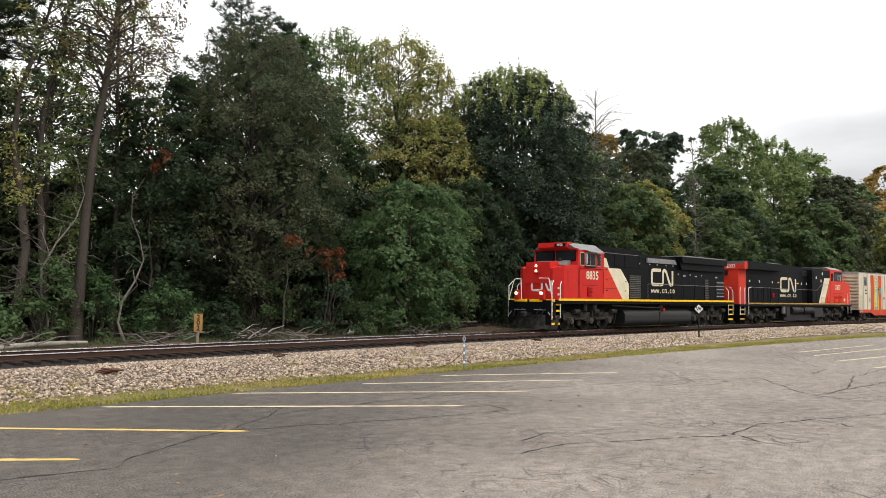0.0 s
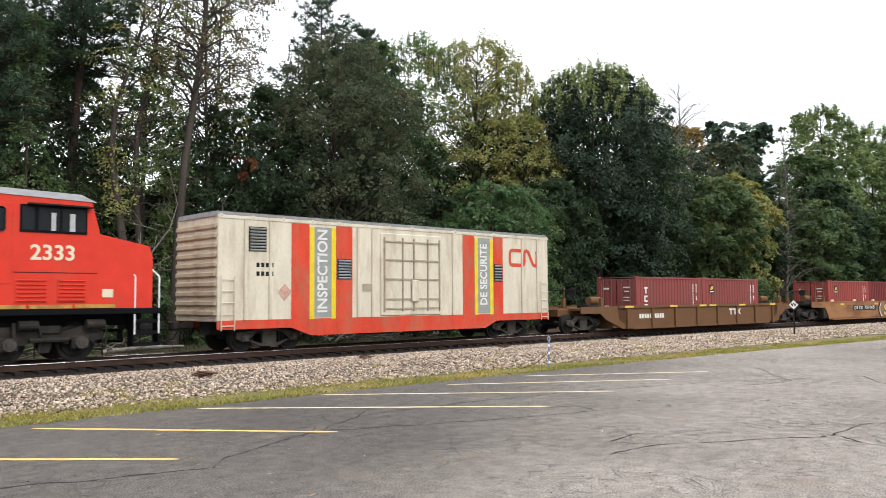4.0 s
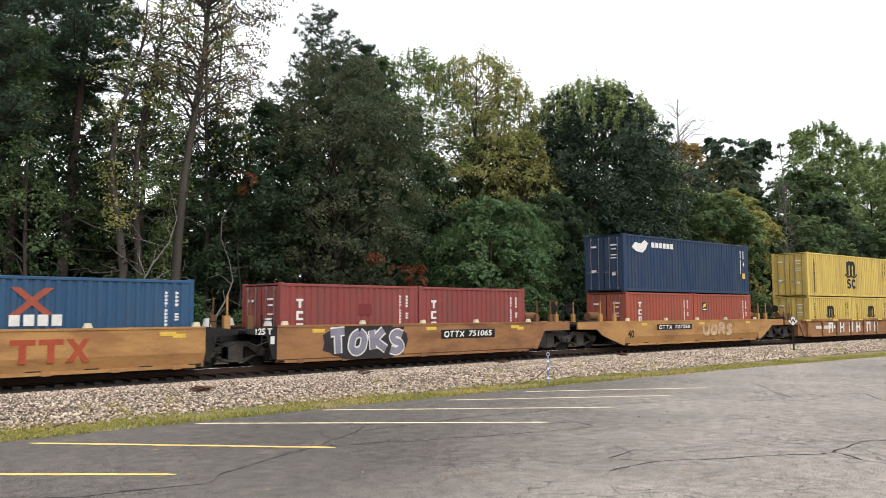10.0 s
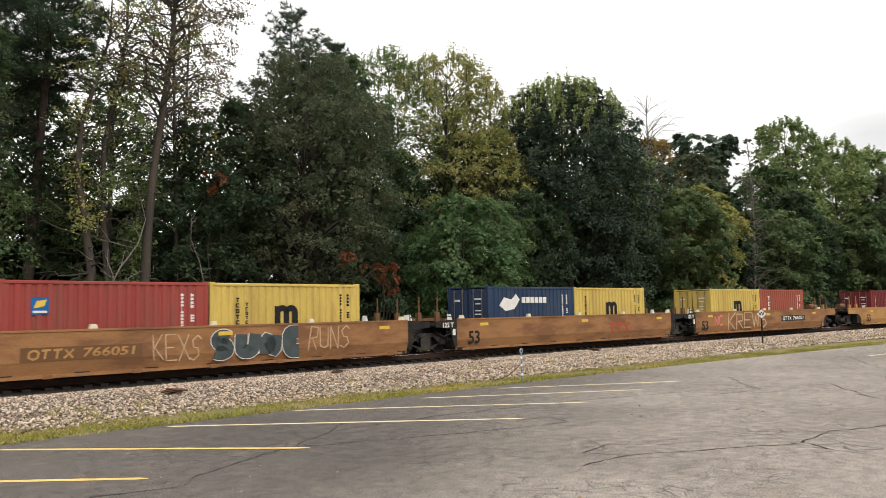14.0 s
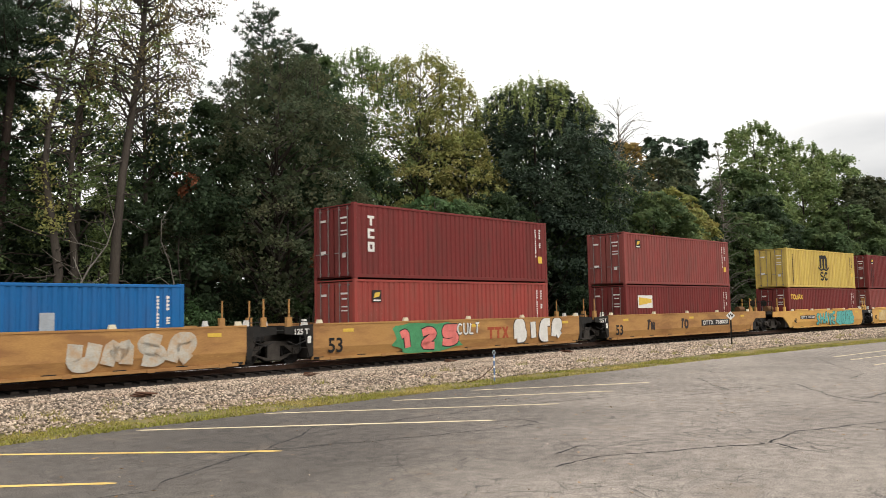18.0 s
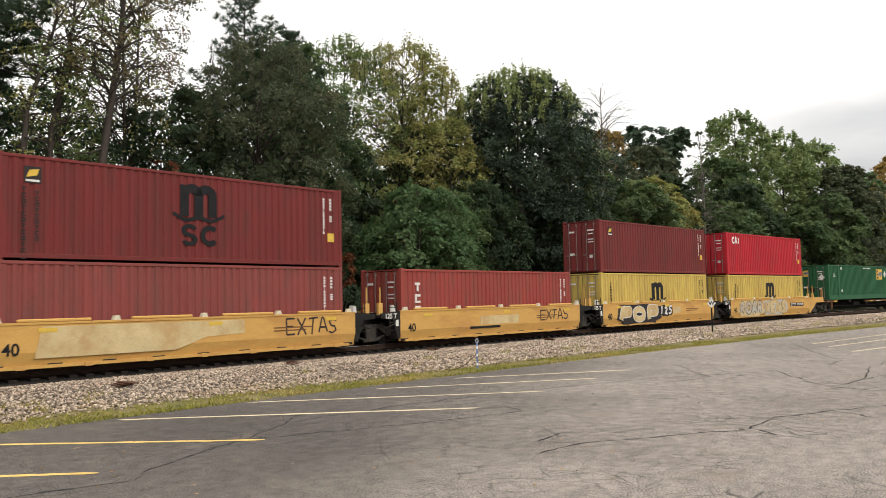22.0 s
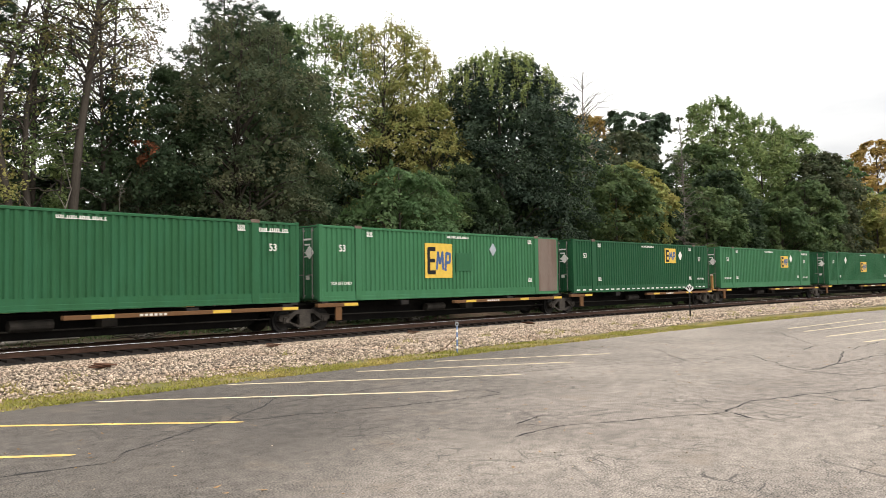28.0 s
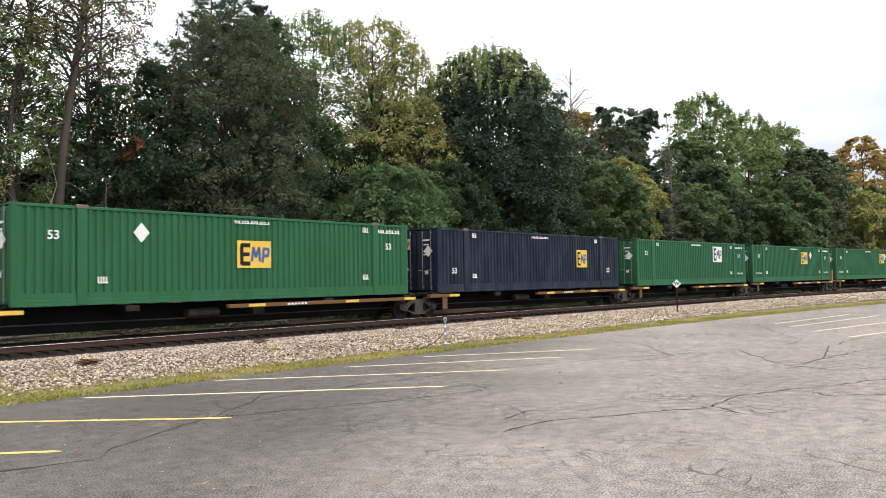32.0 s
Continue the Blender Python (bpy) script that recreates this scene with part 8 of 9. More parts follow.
for i, (x, color, mx, mz, mw, mh, tone, dia) in enumerate(LONG):
    s = x + F53 / 2
    lo = (EDGE[i - 1] + F53 + x) / 2 if i else x - 1.2
    hi = (x + F53 + EDGE[i + 1]) / 2 if i < len(LONG) - 1 else x + F53 + 1
    spine_unit((lo + hi) / 2, hi - lo, "black spine car with rusty walkways", i in (0, 5, 10), i in (4, 9, 10))
    c = container(F53, HIGH, color, "long %s ribbed container with framed mark" % color.replace("_", " "), s, 1.075, group="long containers on spine cars")
    L = -F53 / 2
    square_mark(c, L + mx, mz, mw, mh, Y53, tone, "mark_blue", "%s framed company mark" % tone.split("_")[1])
    square_mark(c, 0, 0, 0.62, 0.5, 0, tone, "mark_blue", "small framed company mark on the door").matrix_basis = pose(L - 0.02, 0.95, 1.95, 0, 0, -90)
    for px in (-6.1, 6.1):
        part("lift_post", cached(MESH, ("lift_post", color), lambda: mesh_of("lift_post", box(bmesh.new(), -0.16, -1.325, 0.02, 0.16, -1.27, HIGH + 0.01, 0.012), M[color])), None, c, "", pose(px, 0, 0))
        part("lift_fitting", cached(MESH, ("lift_fitting",), lambda: mesh_of("lift_fitting", box(bmesh.new(), -0.18, -1.332, HIGH - 0.10, 0.18, -1.26, HIGH + 0.015, 0.01), M["rust_grey"])), None, c, "", pose(px, 0, 0))
    y = Y53 - 0.006
    tiny_line(c, L + 7.3, 2.60, 1.5, 0.10, y)
    if i % 3 != 1:
        tiny_line(c, L + 14.35, 2.50, 1.3, 0.14, y)
    for px, pz in ((2.45, 2.50), (13.45, 2.50), (2.45, 0.62), (13.45, 0.62)):
        if (i + int(px) + int(pz)) % 5:
            tiny_line(c, L + px, pz, 0.32, 0.20, y)
    for px in (0.5, 14.5):
        if i not in (6, 7) and (i + int(px)) % 4:
            lettering("lifting_notice", "TOP LIFT ONLY", 0.17, M["mark_white"], c, L + px + 0.6, y, 0.66, "white lettering", 0.9)
    for px, pz in ((1.15, 2.0), (14.95, 1.95)):
        if i == 3 and px > 10:
            continue
        lettering("length_mark", "53", 0.36, M["mark_white"], c, L + px, y, 0.95 if i == 7 else pz, "white number")
    if dia:
        dx = L + dia
        part("placard", plate(bmesh.new(), [(dx, 1.85), (dx + 0.27, 2.16), (dx, 2.47), (dx - 0.27, 2.16)], y), M["mark_white"] if i != 3 else M["silver"], c, "white diamond placard")
    part("placard", cached(MESH, ("door_placard",), lambda: mesh_of("door_placard", plate(bmesh.new(), [(0, -0.26), (0.26, 0), (0, 0.26), (-0.26, 0)], 0), M["mark_white"])), None, c, "white diamond placard", pose(L - 0.02, -0.75, 1.85, 0, 0, -90))
    if i == 3:
        part("replaced_panel", box(bmesh.new(), 6.28, -1.312, 0.15, 7.93, -1.29, 2.8), M["rust_grey"], c, "rusty grey end panel")
        part("repaired_panel", plate(bmesh.new(), rect(L + 7.9, 1.15, L + 9.0, 1.95), Y53 - 0.004), M["green"], c, "darker repainted patch")
    if i == 0:
        part("replaced_panel", box(bmesh.new(), 6.28, -1.312, 0.15, 7.93, -1.29, 2.8), M["rust_grey"], c, "rusty grey end panel")
    if i == 4:
        dash = mesh_of("reflective_dash", box(bmesh.new(), 0, -1.312, 0.10, 0.30, -1.29, 0.17), M["mark_white"])
        for k in range(27):
            part("reflective_dash", dash, None, c, "white reflective dash", pose(-7.8 + k * 0.58, 0, 0))


# ---- trees ----
M["bark"] = mat("grey_brown_bark", (0.062, 0.052, 0.043), 0.9, 0, 0.35, 3, 25, 0.6, stretch=(1, 1, 0.25))
M["bark_pine"] = mat("reddish_pine_bark", (0.047, 0.035, 0.029), 0.9, 0, 0.4, 3, 20, 0.7, stretch=(1, 1, 0.3))
M["bark_grey"] = mat("weathered_grey_dead_wood", (0.155, 0.14, 0.12), 0.9, 0, 0.3, 4, 25, 0.4)
M["bark_dead"] = mat("bleached_dead_wood", (0.30, 0.27, 0.235), 0.9, 0, 0.3, 4, 25, 0.4)
LEAF = {
    "dark": leaf_mat("dark_green_leaves", (0.032, 0.052, 0.027), (0.052, 0.078, 0.036)),
    "maple": leaf_mat("blackish_green_leaves", (0.028, 0.045, 0.030), (0.046, 0.067, 0.038), 0.4, 0.25),
    "mid": leaf_mat("mid_green_leaves", (0.066, 0.104, 0.044), (0.110, 0.145, 0.056)),
    "bright": leaf_mat("fresh_green_leaves", (0.066, 0.118, 0.048), (0.100, 0.150, 0.062)),
    "yellow": leaf_mat("yellowing_leaves", (0.195, 0.215, 0.070), (0.285, 0.245, 0.085)),
    "gold": leaf_mat("golden_autumn_leaves", (0.26, 0.19, 0.06), (0.28, 0.175, 0.06)),
    # yellower green, lightened to paint skylight on the maple's top
    "tip": leaf_mat("skylit_green_shoot_leaves", (0.165, 0.210, 0.072), (0.21, 0.24, 0.08)),
    "brown": leaf_mat("browning_leaves", (0.105, 0.085, 0.045), (0.145, 0.115, 0.055)),
    "dull": leaf_mat("dull_olive_leaves", (0.058, 0.077, 0.041), (0.094, 0.096, 0.051)),
    "pine": leaf_mat("pine_needles", (0.042, 0.068, 0.042), (0.060, 0.090, 0.050), 0.4, 0.1),
    "rust": leaf_mat("rust_red_leaves", (0.15, 0.052, 0.026), (0.185, 0.08, 0.036)),
    "locust": leaf_mat("pale_green_leaves", (0.122, 0.174, 0.064), (0.195, 0.232, 0.090)),
}


def leaves(name, centres, spreads, per, size, seed, aspect=0.55, middle=None, core=0, core_size=0.42, thick=0.16, tri=False, tuft=False, droop=0.3, upright=0.0):
    """One mesh of many small leaves in flat, drooping sprays round the centres, with larger leaves deep inside."""
    g = np.random.default_rng(seed)

    def unit(v):
        return v / (np.linalg.norm(v, axis=1)[:, None] + 1e-9)
    cc, ss = np.asarray(centres, float), np.asarray(spreads, float)
    mid = cc.mean(0) if middle is None else np.asarray(middle)
    n = len(cc)
    up = np.array([0.0, 0.0, 1.0])
    if tuft:          # needles that stand out from a twig's end
        c, sp = np.repeat(cc, per, 0), np.repeat(ss, per)[:, None]
        k = len(c)
        a = unit(g.normal(size=(k, 3)) * np.array([1, 1, 0.7]) + up * 0.55)
        h = sp * (0.7 + 0.6 * g.random((k, 1)))
        p = c + a * h * 0.45
        nrm = unit(np.cross(a, g.normal(size=(k, 3))))
    else:
        outc = unit((cc - mid) * np.array([1, 1, 0.3]))
        nc = unit(up * 0.75 + outc * 0.42 + g.normal(size=(n, 3)) * 0.25)
        t1 = unit(np.cross(nc, g.normal(size=(n, 3))))
        t2 = np.cross(nc, t1)
        long = 0.75 + 0.5 * g.random((n, 1))
        c, sp = np.repeat(cc, per, 0), np.repeat(ss, per)[:, None]
        k = len(c)
        r, q = np.sqrt(g.random((k, 1))), g.random((k, 1)) * 6.283
        r = r * (0.72 + 0.28 * np.cos(q * 3 + np.repeat(g.random((n, 1)) * 6, per, 0)))       # lobed, not round
        p = c + sp * r * (np.cos(q) * np.repeat(t1 * long, per, 0) + np.sin(q) * np.repeat(t2 / long, per, 0))
        p = p + np.repeat(nc, per, 0) * g.normal(size=(k, 1)) * thick * sp - up * droop * sp * r ** 2
        if upright:
            p = c + (p - c) * np.array([0.55, 0.55, 1]) + up * sp * upright * (g.random((k, 1)) - 0.5) * 2
        h = size * (0.6 + 0.8 * g.random((k, 1)))
        nrm = np.repeat(nc, per, 0) * 0.9 + g.normal(size=(k, 3)) * 0.40
        if core:
            i = g.integers(0, n, core)
            q = mid + (cc[i] - mid) * np.array([0.68, 0.68, 0.86]) + g.normal(size=(core, 3)) * 0.35
            p, h = np.concatenate([p, q]), np.concatenate([h, core_size * (0.6 + 0.6 * g.random((core, 1)))])
            nrm = np.concatenate([nrm, g.normal(size=(core, 3)) + up * 0.4])
            k += core
        nrm = unit(nrm)
        a = unit(np.cross(nrm, g.normal(size=(k, 3))))
    b = np.cross(nrm, a)
    fold = nrm * h * 0.14
    m = 3 if tri else 4
    if tuft:
        w = b * size
        v = np.stack([p - a * h * 0.5 - w, p - a * h * 0.5 + w, p + a * h * 0.5], 1).reshape(-1, 3)
    elif tri:
        v = np.stack([p - a * h * 0.5, p + a * h * 0.25 + b * h * aspect * 0.6, p + a * h * 0.35 - b * h * aspect * 0.6], 1).reshape(-1, 3)
    else:
        v = np.stack([p - a * h * 0.5, p + b * h * aspect * 0.5 + fold, p + a * h * 0.5, p - b * h * aspect * 0.5 + fold], 1).reshape(-1, 3)
    me = bpy.data.meshes.new(name)
    me.vertices.add(m * k)
    me.vertices.foreach_set("co", v.ravel())
    me.loops.add(m * k)
    me.loops.foreach_set("vertex_index", np.arange(m * k))
    me.polygons.add(k)
    me.polygons.foreach_set("loop_start", np.arange(0, m * k, m))
    me.polygons.foreach_set("loop_total", np.full(k, m))
    me.update(calc_edges=True)
    return me


def tubes(name, lines, sides=6):
    """Tapered limbs: each line is a list of (point, radius)."""
    vs, fs = [], []
    for line in lines:
        base = len(vs)
        for i, (p, r) in enumerate(line):
            p = Vector(p)
            d = (Vector(line[min(i + 1, len(line) - 1)][0]) - Vector(line[max(i - 1, 0)][0])).normalized()
            u = d.cross(Vector((0.31, 0.95, 0.1))).normalized()
            w = d.cross(u)
            for j in range(sides):
                q = 2 * math.pi * j / sides
                vs.append(p + u * (r * math.cos(q)) + w * (r * math.sin(q)))
            if i:
                for j in range(sides):
                    a, b = base + (i - 1) * sides + j, base + (i - 1) * sides + (j + 1) % sides
                    fs.append((a, b, b + sides, a + sides))
    me = bpy.data.meshes.new(name)
    me.from_pydata(vs, [], fs)
    for q in me.polygons:
        q.use_smooth = True
    return me


def limb(rng, a, b, r, sag=0.15, bends=4, wild=0.12):
    a, b = Vector(a), Vector(b)
    ln = (b - a).length
    out = []
    for i in range(bends + 1):
        f = i / bends
        p = a.lerp(b, f)
        if 0 < i < bends:
            p += Vector((rng.uniform(-1, 1), rng.uniform(-1, 1), rng.uniform(-1, 1))) * ln * wild * 0.5
        p.z += sag * ln * math.sin(math.pi * f)
        out.append((p, r * (1 - 0.85 * f) + 0.006))
    return out


def tree(label, x, y, h, r, base, leaf, seed, clumps=150, per=95, size=0.2, spread=0.75, lean=(0, 0), trunk_r=None, shape="round",
         bark="bark", twigs=26, name="tree", dead=0, sparse=0.0, core=7, crook=0.12, bow=0.0, thick=0.16, shoots=0, shoot_leaf="", droop=0.3):
    """Trunk, limbs to the clumps of an uneven crown, and the crown itself."""
    rng = random.Random(seed)
    z0 = ground_z(x, y) - 0.1
    t = thing(name, label, "tree", "trees along the railway", pose(x, y, z0))
    tr = trunk_r or 0.011 * h + 0.05
    top = Vector((lean[0], lean[1], h * 0.97))
    spine = []
    for i in range(9):
        f = i / 8
        p = Vector((top.x * f ** 1.3 + 0.22 * math.sin(seed + 3 * f) + bow * math.sin(2.2 + seed + 7 * f) * f * (1 - f), top.y * f + 0.18 * math.cos(seed * 2 + 4 * f), top.z * f))
        spine.append((p, tr * (1 - 0.9 * f) * (1.35 if i == 0 else 1)))

    def on_spine(f):
        f = max(0.0, min(0.999, f)) * 8
        i = int(f)
        return spine[i][0].lerp(spine[i + 1][0], f - i)

    lines = [spine]
    centres, spreads = [], []
    b0 = base * h
    lobes = [(rng.uniform(0, 6.28), rng.uniform(0.1, 0.9), rng.uniform(0.75, 1.2)) for _ in range(9)]
    for i in range(clumps):
        f = rng.random()
        if shape == "round":
            f = f ** 0.9
            env = math.sin(math.pi * min(1, 0.16 + 0.84 * f)) ** 0.55 if f < 0.55 else math.sqrt(max(0.02, 1 - ((f - 0.5) / 0.52) ** 2))
        elif shape == "spire":
            env = (1 - f) ** 0.75 * 0.95 + 0.10
        elif shape == "vase":
            env = 0.35 + 0.65 * math.sin(math.pi * min(0.97, 0.1 + 0.8 * f))
        elif shape == "flat":
            env = 0.55 + 0.45 * f
        else:
            env = 0.5 + 0.4 * math.sin(3 * f + seed)
        a = rng.uniform(0, 6.28)
        lump = 1.0
        for la, lf, ls in lobes:
            w = max(0, 1 - ((((a - la + 3.14) % 6.28) - 3.14) / 0.9) ** 2) * max(0, 1 - ((f - lf) / 0.22) ** 2)
            lump += w * (ls - 1)
        rad = r * env * lump * (0.3 + 0.7 * rng.random() ** 0.38)
        c = on_spine(base + (1 - base) * f * 0.98)
        p = Vector((c.x + rad * math.cos(a), c.y + rad * math.sin(a), b0 + (h - spread * 0.75 - b0) * f))
        if rng.random() < sparse:
            continue
        centres.append(p)
        spreads.append(spread * rng.uniform(0.6, 1.25) * (0.75 if f > 0.85 else 1))
        if i < twigs:
            back = min(0.92, max(0.08, (p.z - 0.5 * rad) / (h * 0.97)))
            lines.append(limb(rng, on_spine(back), p, tr * 0.33 * (1.15 - back), wild=crook))
    for i in range(dead):
        f = rng.uniform(0.12, 0.8)
        a, q = rng.uniform(0, 6.28), on_spine(f)
        ln = rng.uniform(0.8, 2.6) * (1.1 - f)
        e = q + Vector((ln * math.cos(a), ln * math.sin(a), rng.uniform(-0.5, 0.35) * ln))
        lines.append(limb(rng, q, e, 0.035, 0.05, 4, 0.25))
    tips = []
    for i in range(shoots):
        a, q = rng.uniform(0, 6.28), 0.86 * rng.random() ** 0.5
        z = b0 + (h - b0) * (0.52 + 0.46 * math.sqrt(max(0.0, 1 - q * q)))
        c = on_spine(z / h)
        p = Vector((c.x + r * 0.97 * q * math.cos(a), c.y + r * 0.97 * q * math.sin(a), z))
        tips.append(p)
        lines.append(limb(rng, p - Vector((0.15 * math.cos(a), 0.15 * math.sin(a), 1.1)), p + Vector((0, 0, 0.5)), 0.02, 0, 3, 0.1))
    part("trunk", tubes("trunk", lines), None, t, at=None).data.materials.append(M[bark])
    far = x > 53
    if centres:
        part("crown", leaves("crown", centres, spreads, per, size * (1.15 if far else 1), seed, 0.8 if far else 0.62, core=core * len(centres), tri=far, thick=thick, droop=droop), None, t).data.materials.append(LEAF[leaf])
    # shoot_leaf can give the top a lighter colour that stands for skylight
    if tips:
        part("upright_shoots", leaves("upright_shoots", tips, [rng.uniform(0.35, 0.7) for _ in tips], int(per * 0.7), size * 0.9, seed + 7, 0.6, tri=far, upright=1.1), None, t,
             "upright shoots at the top of the crown").data.materials.append(LEAF[shoot_leaf or leaf])
    return t


def pine(label, x, y, h, r, base, seed, per=60, lean=(0, 0), tiers=24, dead=10, thin=1.0, ivy=0.0):
    """Straight trunk with whorls of boughs that carry tufts of needles."""
    rng = random.Random(seed)
    z0 = ground_z(x, y) - 0.1
    t = thing("pine_tree", label, "tree", "trees along the railway", pose(x, y, z0))
    tr = 0.010 * h + 0.04
    spine = [(Vector((lean[0] * f ** 1.2, lean[1] * f, h * f)), tr * (1 - 0.9 * f) * (1.3 if f == 0 else 1)) for f in [i / 8 for i in range(9)]]
    lines, centres, spreads = [spine], [], []
    for i in range(tiers):
        f = base + (1 - base) * (i + 0.5) / tiers
        g = (f - base) / (1 - base)
        c = Vector((lean[0] * f ** 1.2, lean[1] * f, h * f))
        reach = r * thin * ((1 - g) ** 0.7 * 0.85 + 0.16)
        a0 = rng.uniform(0, 6.28)
        for j in range(rng.randint(3, 5)):
            a = a0 + j * 1.45 + rng.uniform(-0.5, 0.5)
            ln = reach * rng.uniform(0.45, 1.15)
            rise = ln * (rng.uniform(-0.05, 0.25) + 0.55 * g)
            e = c + Vector((ln * math.cos(a), ln * math.sin(a), rise))
            lines.append(limb(rng, c, e, 0.035, -0.10, 3, 0.1))
            n = max(4, int(ln * 3.2))
            for k in range(n):
                f2 = 0.3 + 0.7 * k / (n - 1)
                q = c.lerp(e, f2) - Vector((0, 0, 0.10 * ln * math.sin(math.pi * f2)))
                o = 0.30 * ln * (1.1 - f2) + 0.12
                for sgn in (-1, 1, 0):
                    if sgn == 0 and k % 2:
                        continue
                    w = q + Vector((-math.sin(a) * o * sgn, math.cos(a) * o * sgn, 0.10 + 0.3 * o * rng.random()))
                    centres.append(w + Vector((rng.uniform(-.08, .08), rng.uniform(-.08, .08), rng.uniform(-.05, .1))))
                    spreads.append(rng.uniform(0.28, 0.46))
    for i in range(dead):
        f = rng.uniform(0.15, base + 0.1)
        a = rng.uniform(0, 6.28)
        c = Vector((lean[0] * f ** 1.2, lean[1] * f, h * f))
        ln = rng.uniform(0.6, 2.0)
        lines.append(limb(rng, c, c + Vector((ln * math.cos(a), ln * math.sin(a), rng.uniform(-0.4, 0.3) * ln)), 0.025, 0.0, 3, 0.2))
    part("trunk", tubes("trunk", lines), None, t).data.materials.append(M["bark_pine"])
    if ivy:
        vine = [(c.x + rng.uniform(-.25, .25), c.y + rng.uniform(-.3, .2), c.z) for c in (Vector((lean[0] * f ** 1.2, lean[1] * f, h * f)) for f in [0.03 + (ivy - 0.03) * i / 30 for i in range(31)])]
        part("ivy", leaves("ivy", vine, [0.42] * 31, 60, 0.17, seed + 50, 0.7), None, t, "dark ivy round the trunk").data.materials.append(LEAF["dark"])
    part("crown", leaves("crown", centres, spreads, int(per * 0.62), 0.020, seed, tri=True, tuft=True), None, t).data.materials.append(LEAF["pine"])
    return t


def shrub(label, x, y, h, r, leaf, seed, clumps=45, per=90, size=0.16, spread=0.5):
    rng = random.Random(seed)
    t = thing("shrub", label, "shrub", "undergrowth along the railway", pose(x, y, ground_z(x, y) - 0.05))
    lines, centres, spreads = [], [], []
    for i in range(clumps):
        a, q = rng.uniform(0, 6.28), rng.random() ** 0.5
        f = rng.random()
        rad = r * q * (1 - 0.55 * f ** 2)
        p = Vector((rad * math.cos(a), rad * math.sin(a), 0.12 + (h - 0.2) * f * (1 - 0.35 * q)))
        centres.append(p)
        spreads.append(spread * rng.uniform(0.6, 1.2))
        if i < 14:
            lines.append(limb(rng, (0.2 * math.cos(a), 0.2 * math.sin(a), 0), p, 0.03, 0.1))
    part("stem", tubes("stem", lines, 5), None, t).data.materials.append(M["bark"])
    part("foliage", leaves("foliage", centres, spreads, per, size, seed, tri=x > 60), None, t).data.materials.append(LEAF[leaf])
    return t


PINE = "tall dark pine with bare lower trunk"
pine(PINE, 9.6, 33.5, 19.5, 2.8, 0.36, 1, 55, lean=(0.5, 0), tiers=18)
pine("tall dark pine with ivy round its trunk", 12.2, 38.5, 23.0, 3.8, 0.42, 2, 60, lean=(0.4, 0), tiers=20, ivy=0.5)
pine("tall leaning pine with reddish bark and ivy", 12.7, 34.2, 22.0, 3.0, 0.52, 3, 60, lean=(1.5, 0), dead=26, ivy=0.4)
pine(PINE, 10.2, 37.5, 21.0, 3.0, 0.5, 4, 60, tiers=16, ivy=0.3)
pine("dark pine rising above the broadleaf trees", 29.4, 39.1, 19.8, 4.6, 0.4, 6, 46, lean=(0.2, 0), tiers=15, dead=4)
pine("slender dark pine top behind other trees", 36.1, 42.7, 20.2, 2.8, 0.45, 7, 46, tiers=16, dead=2)
pine(PINE, 9.2, 40.0, 20.0, 3.2, 0.3, 61, 40, tiers=16)
for x, y, h, sd, lx in ((14.5, 30.3, 8.0, 63, 0.9), (17.4, 30.2, 7.0, 65, 1.2)):
    tree("bleached dead tree with crooked bare branches", x, y, h, 2.6, 0.25, "dull", sd, 30, 1, 0.05, 0.3, (lx, 0.3), 0.06, "wild", bark="bark_grey", twigs=16, dead=0, name="dead_tree", core=0, crook=0.5, bow=3.0)
for x, y, h, sd in ((11.2, 41.5, 15.0, 66), (13.6, 44.0, 16.5, 67), (16.6, 43.5, 14.5, 68), (19.6, 42.0, 14.0, 69)):
    tree("dark green tree deep in the wood", x, y, h, 3.4, 0.05, "dark", sd, 150, 60, 0.26, 0.9, core=6)
THIN = "thin crooked tree with sparse leaves and dead twigs"
tree(THIN, 13.6, 31.0, 15.6, 2.2, 0.34, "yellow", 11, 60, 34, 0.14, 0.7, (0.9, 0), 0.21, "wild", dead=54, sparse=0.25, twigs=46, core=0, bow=2.6, crook=0.35)
tree(THIN, 15.0, 31.8, 18.5, 2.4, 0.36, "locust", 12, 90, 36, 0.14, 0.75, (0.3, 0), 0.18, "wild", dead=40, sparse=0.2, twigs=60, core=0, bow=2.0, crook=0.25)
tree("leaning bare-trunked tree with sparse crown", 15.9, 31.0, 21.5, 3.4, 0.50, "brown", 13, 180, 62, 0.125, 0.7, (1.7, 0), 0.24, "wild", dead=26, sparse=0.1, crook=0.35, bow=1.0, twigs=110, core=0)
tree(THIN, 18.6, 33.5, 19.5, 3.0, 0.45, "yellow", 14, 110, 36, 0.14, 0.8, (0.5, 0), 0.14, "wild", dead=20, sparse=0.25, twigs=70, core=0)
tree("low yellow-green young tree", 16.6, 33.0, 9.5, 2.4, 0.25, "locust", 85, 70, 46, 0.15, 0.8, (0.4, 0), 0.09, "wild", dead=8, twigs=30, core=0)
tree(THIN, 10.9, 32.4, 13.5, 2.4, 0.3, "mid", 15, 80, 44, 0.15, 0.75, (0.2, 0), 0.1, "wild", dead=14, twigs=40, core=0)
tree("young green tree among the pines", 14.2, 37.0, 12.5, 3.0, 0.15, "mid", 16, 90, 50, 0.17, 0.8, core=0, sparse=0.3)
tree("young green tree among the pines", 17.8, 37.5, 14.5, 3.0, 0.15, "mid", 17, 100, 50, 0.17, 0.8, core=0, sparse=0.3)
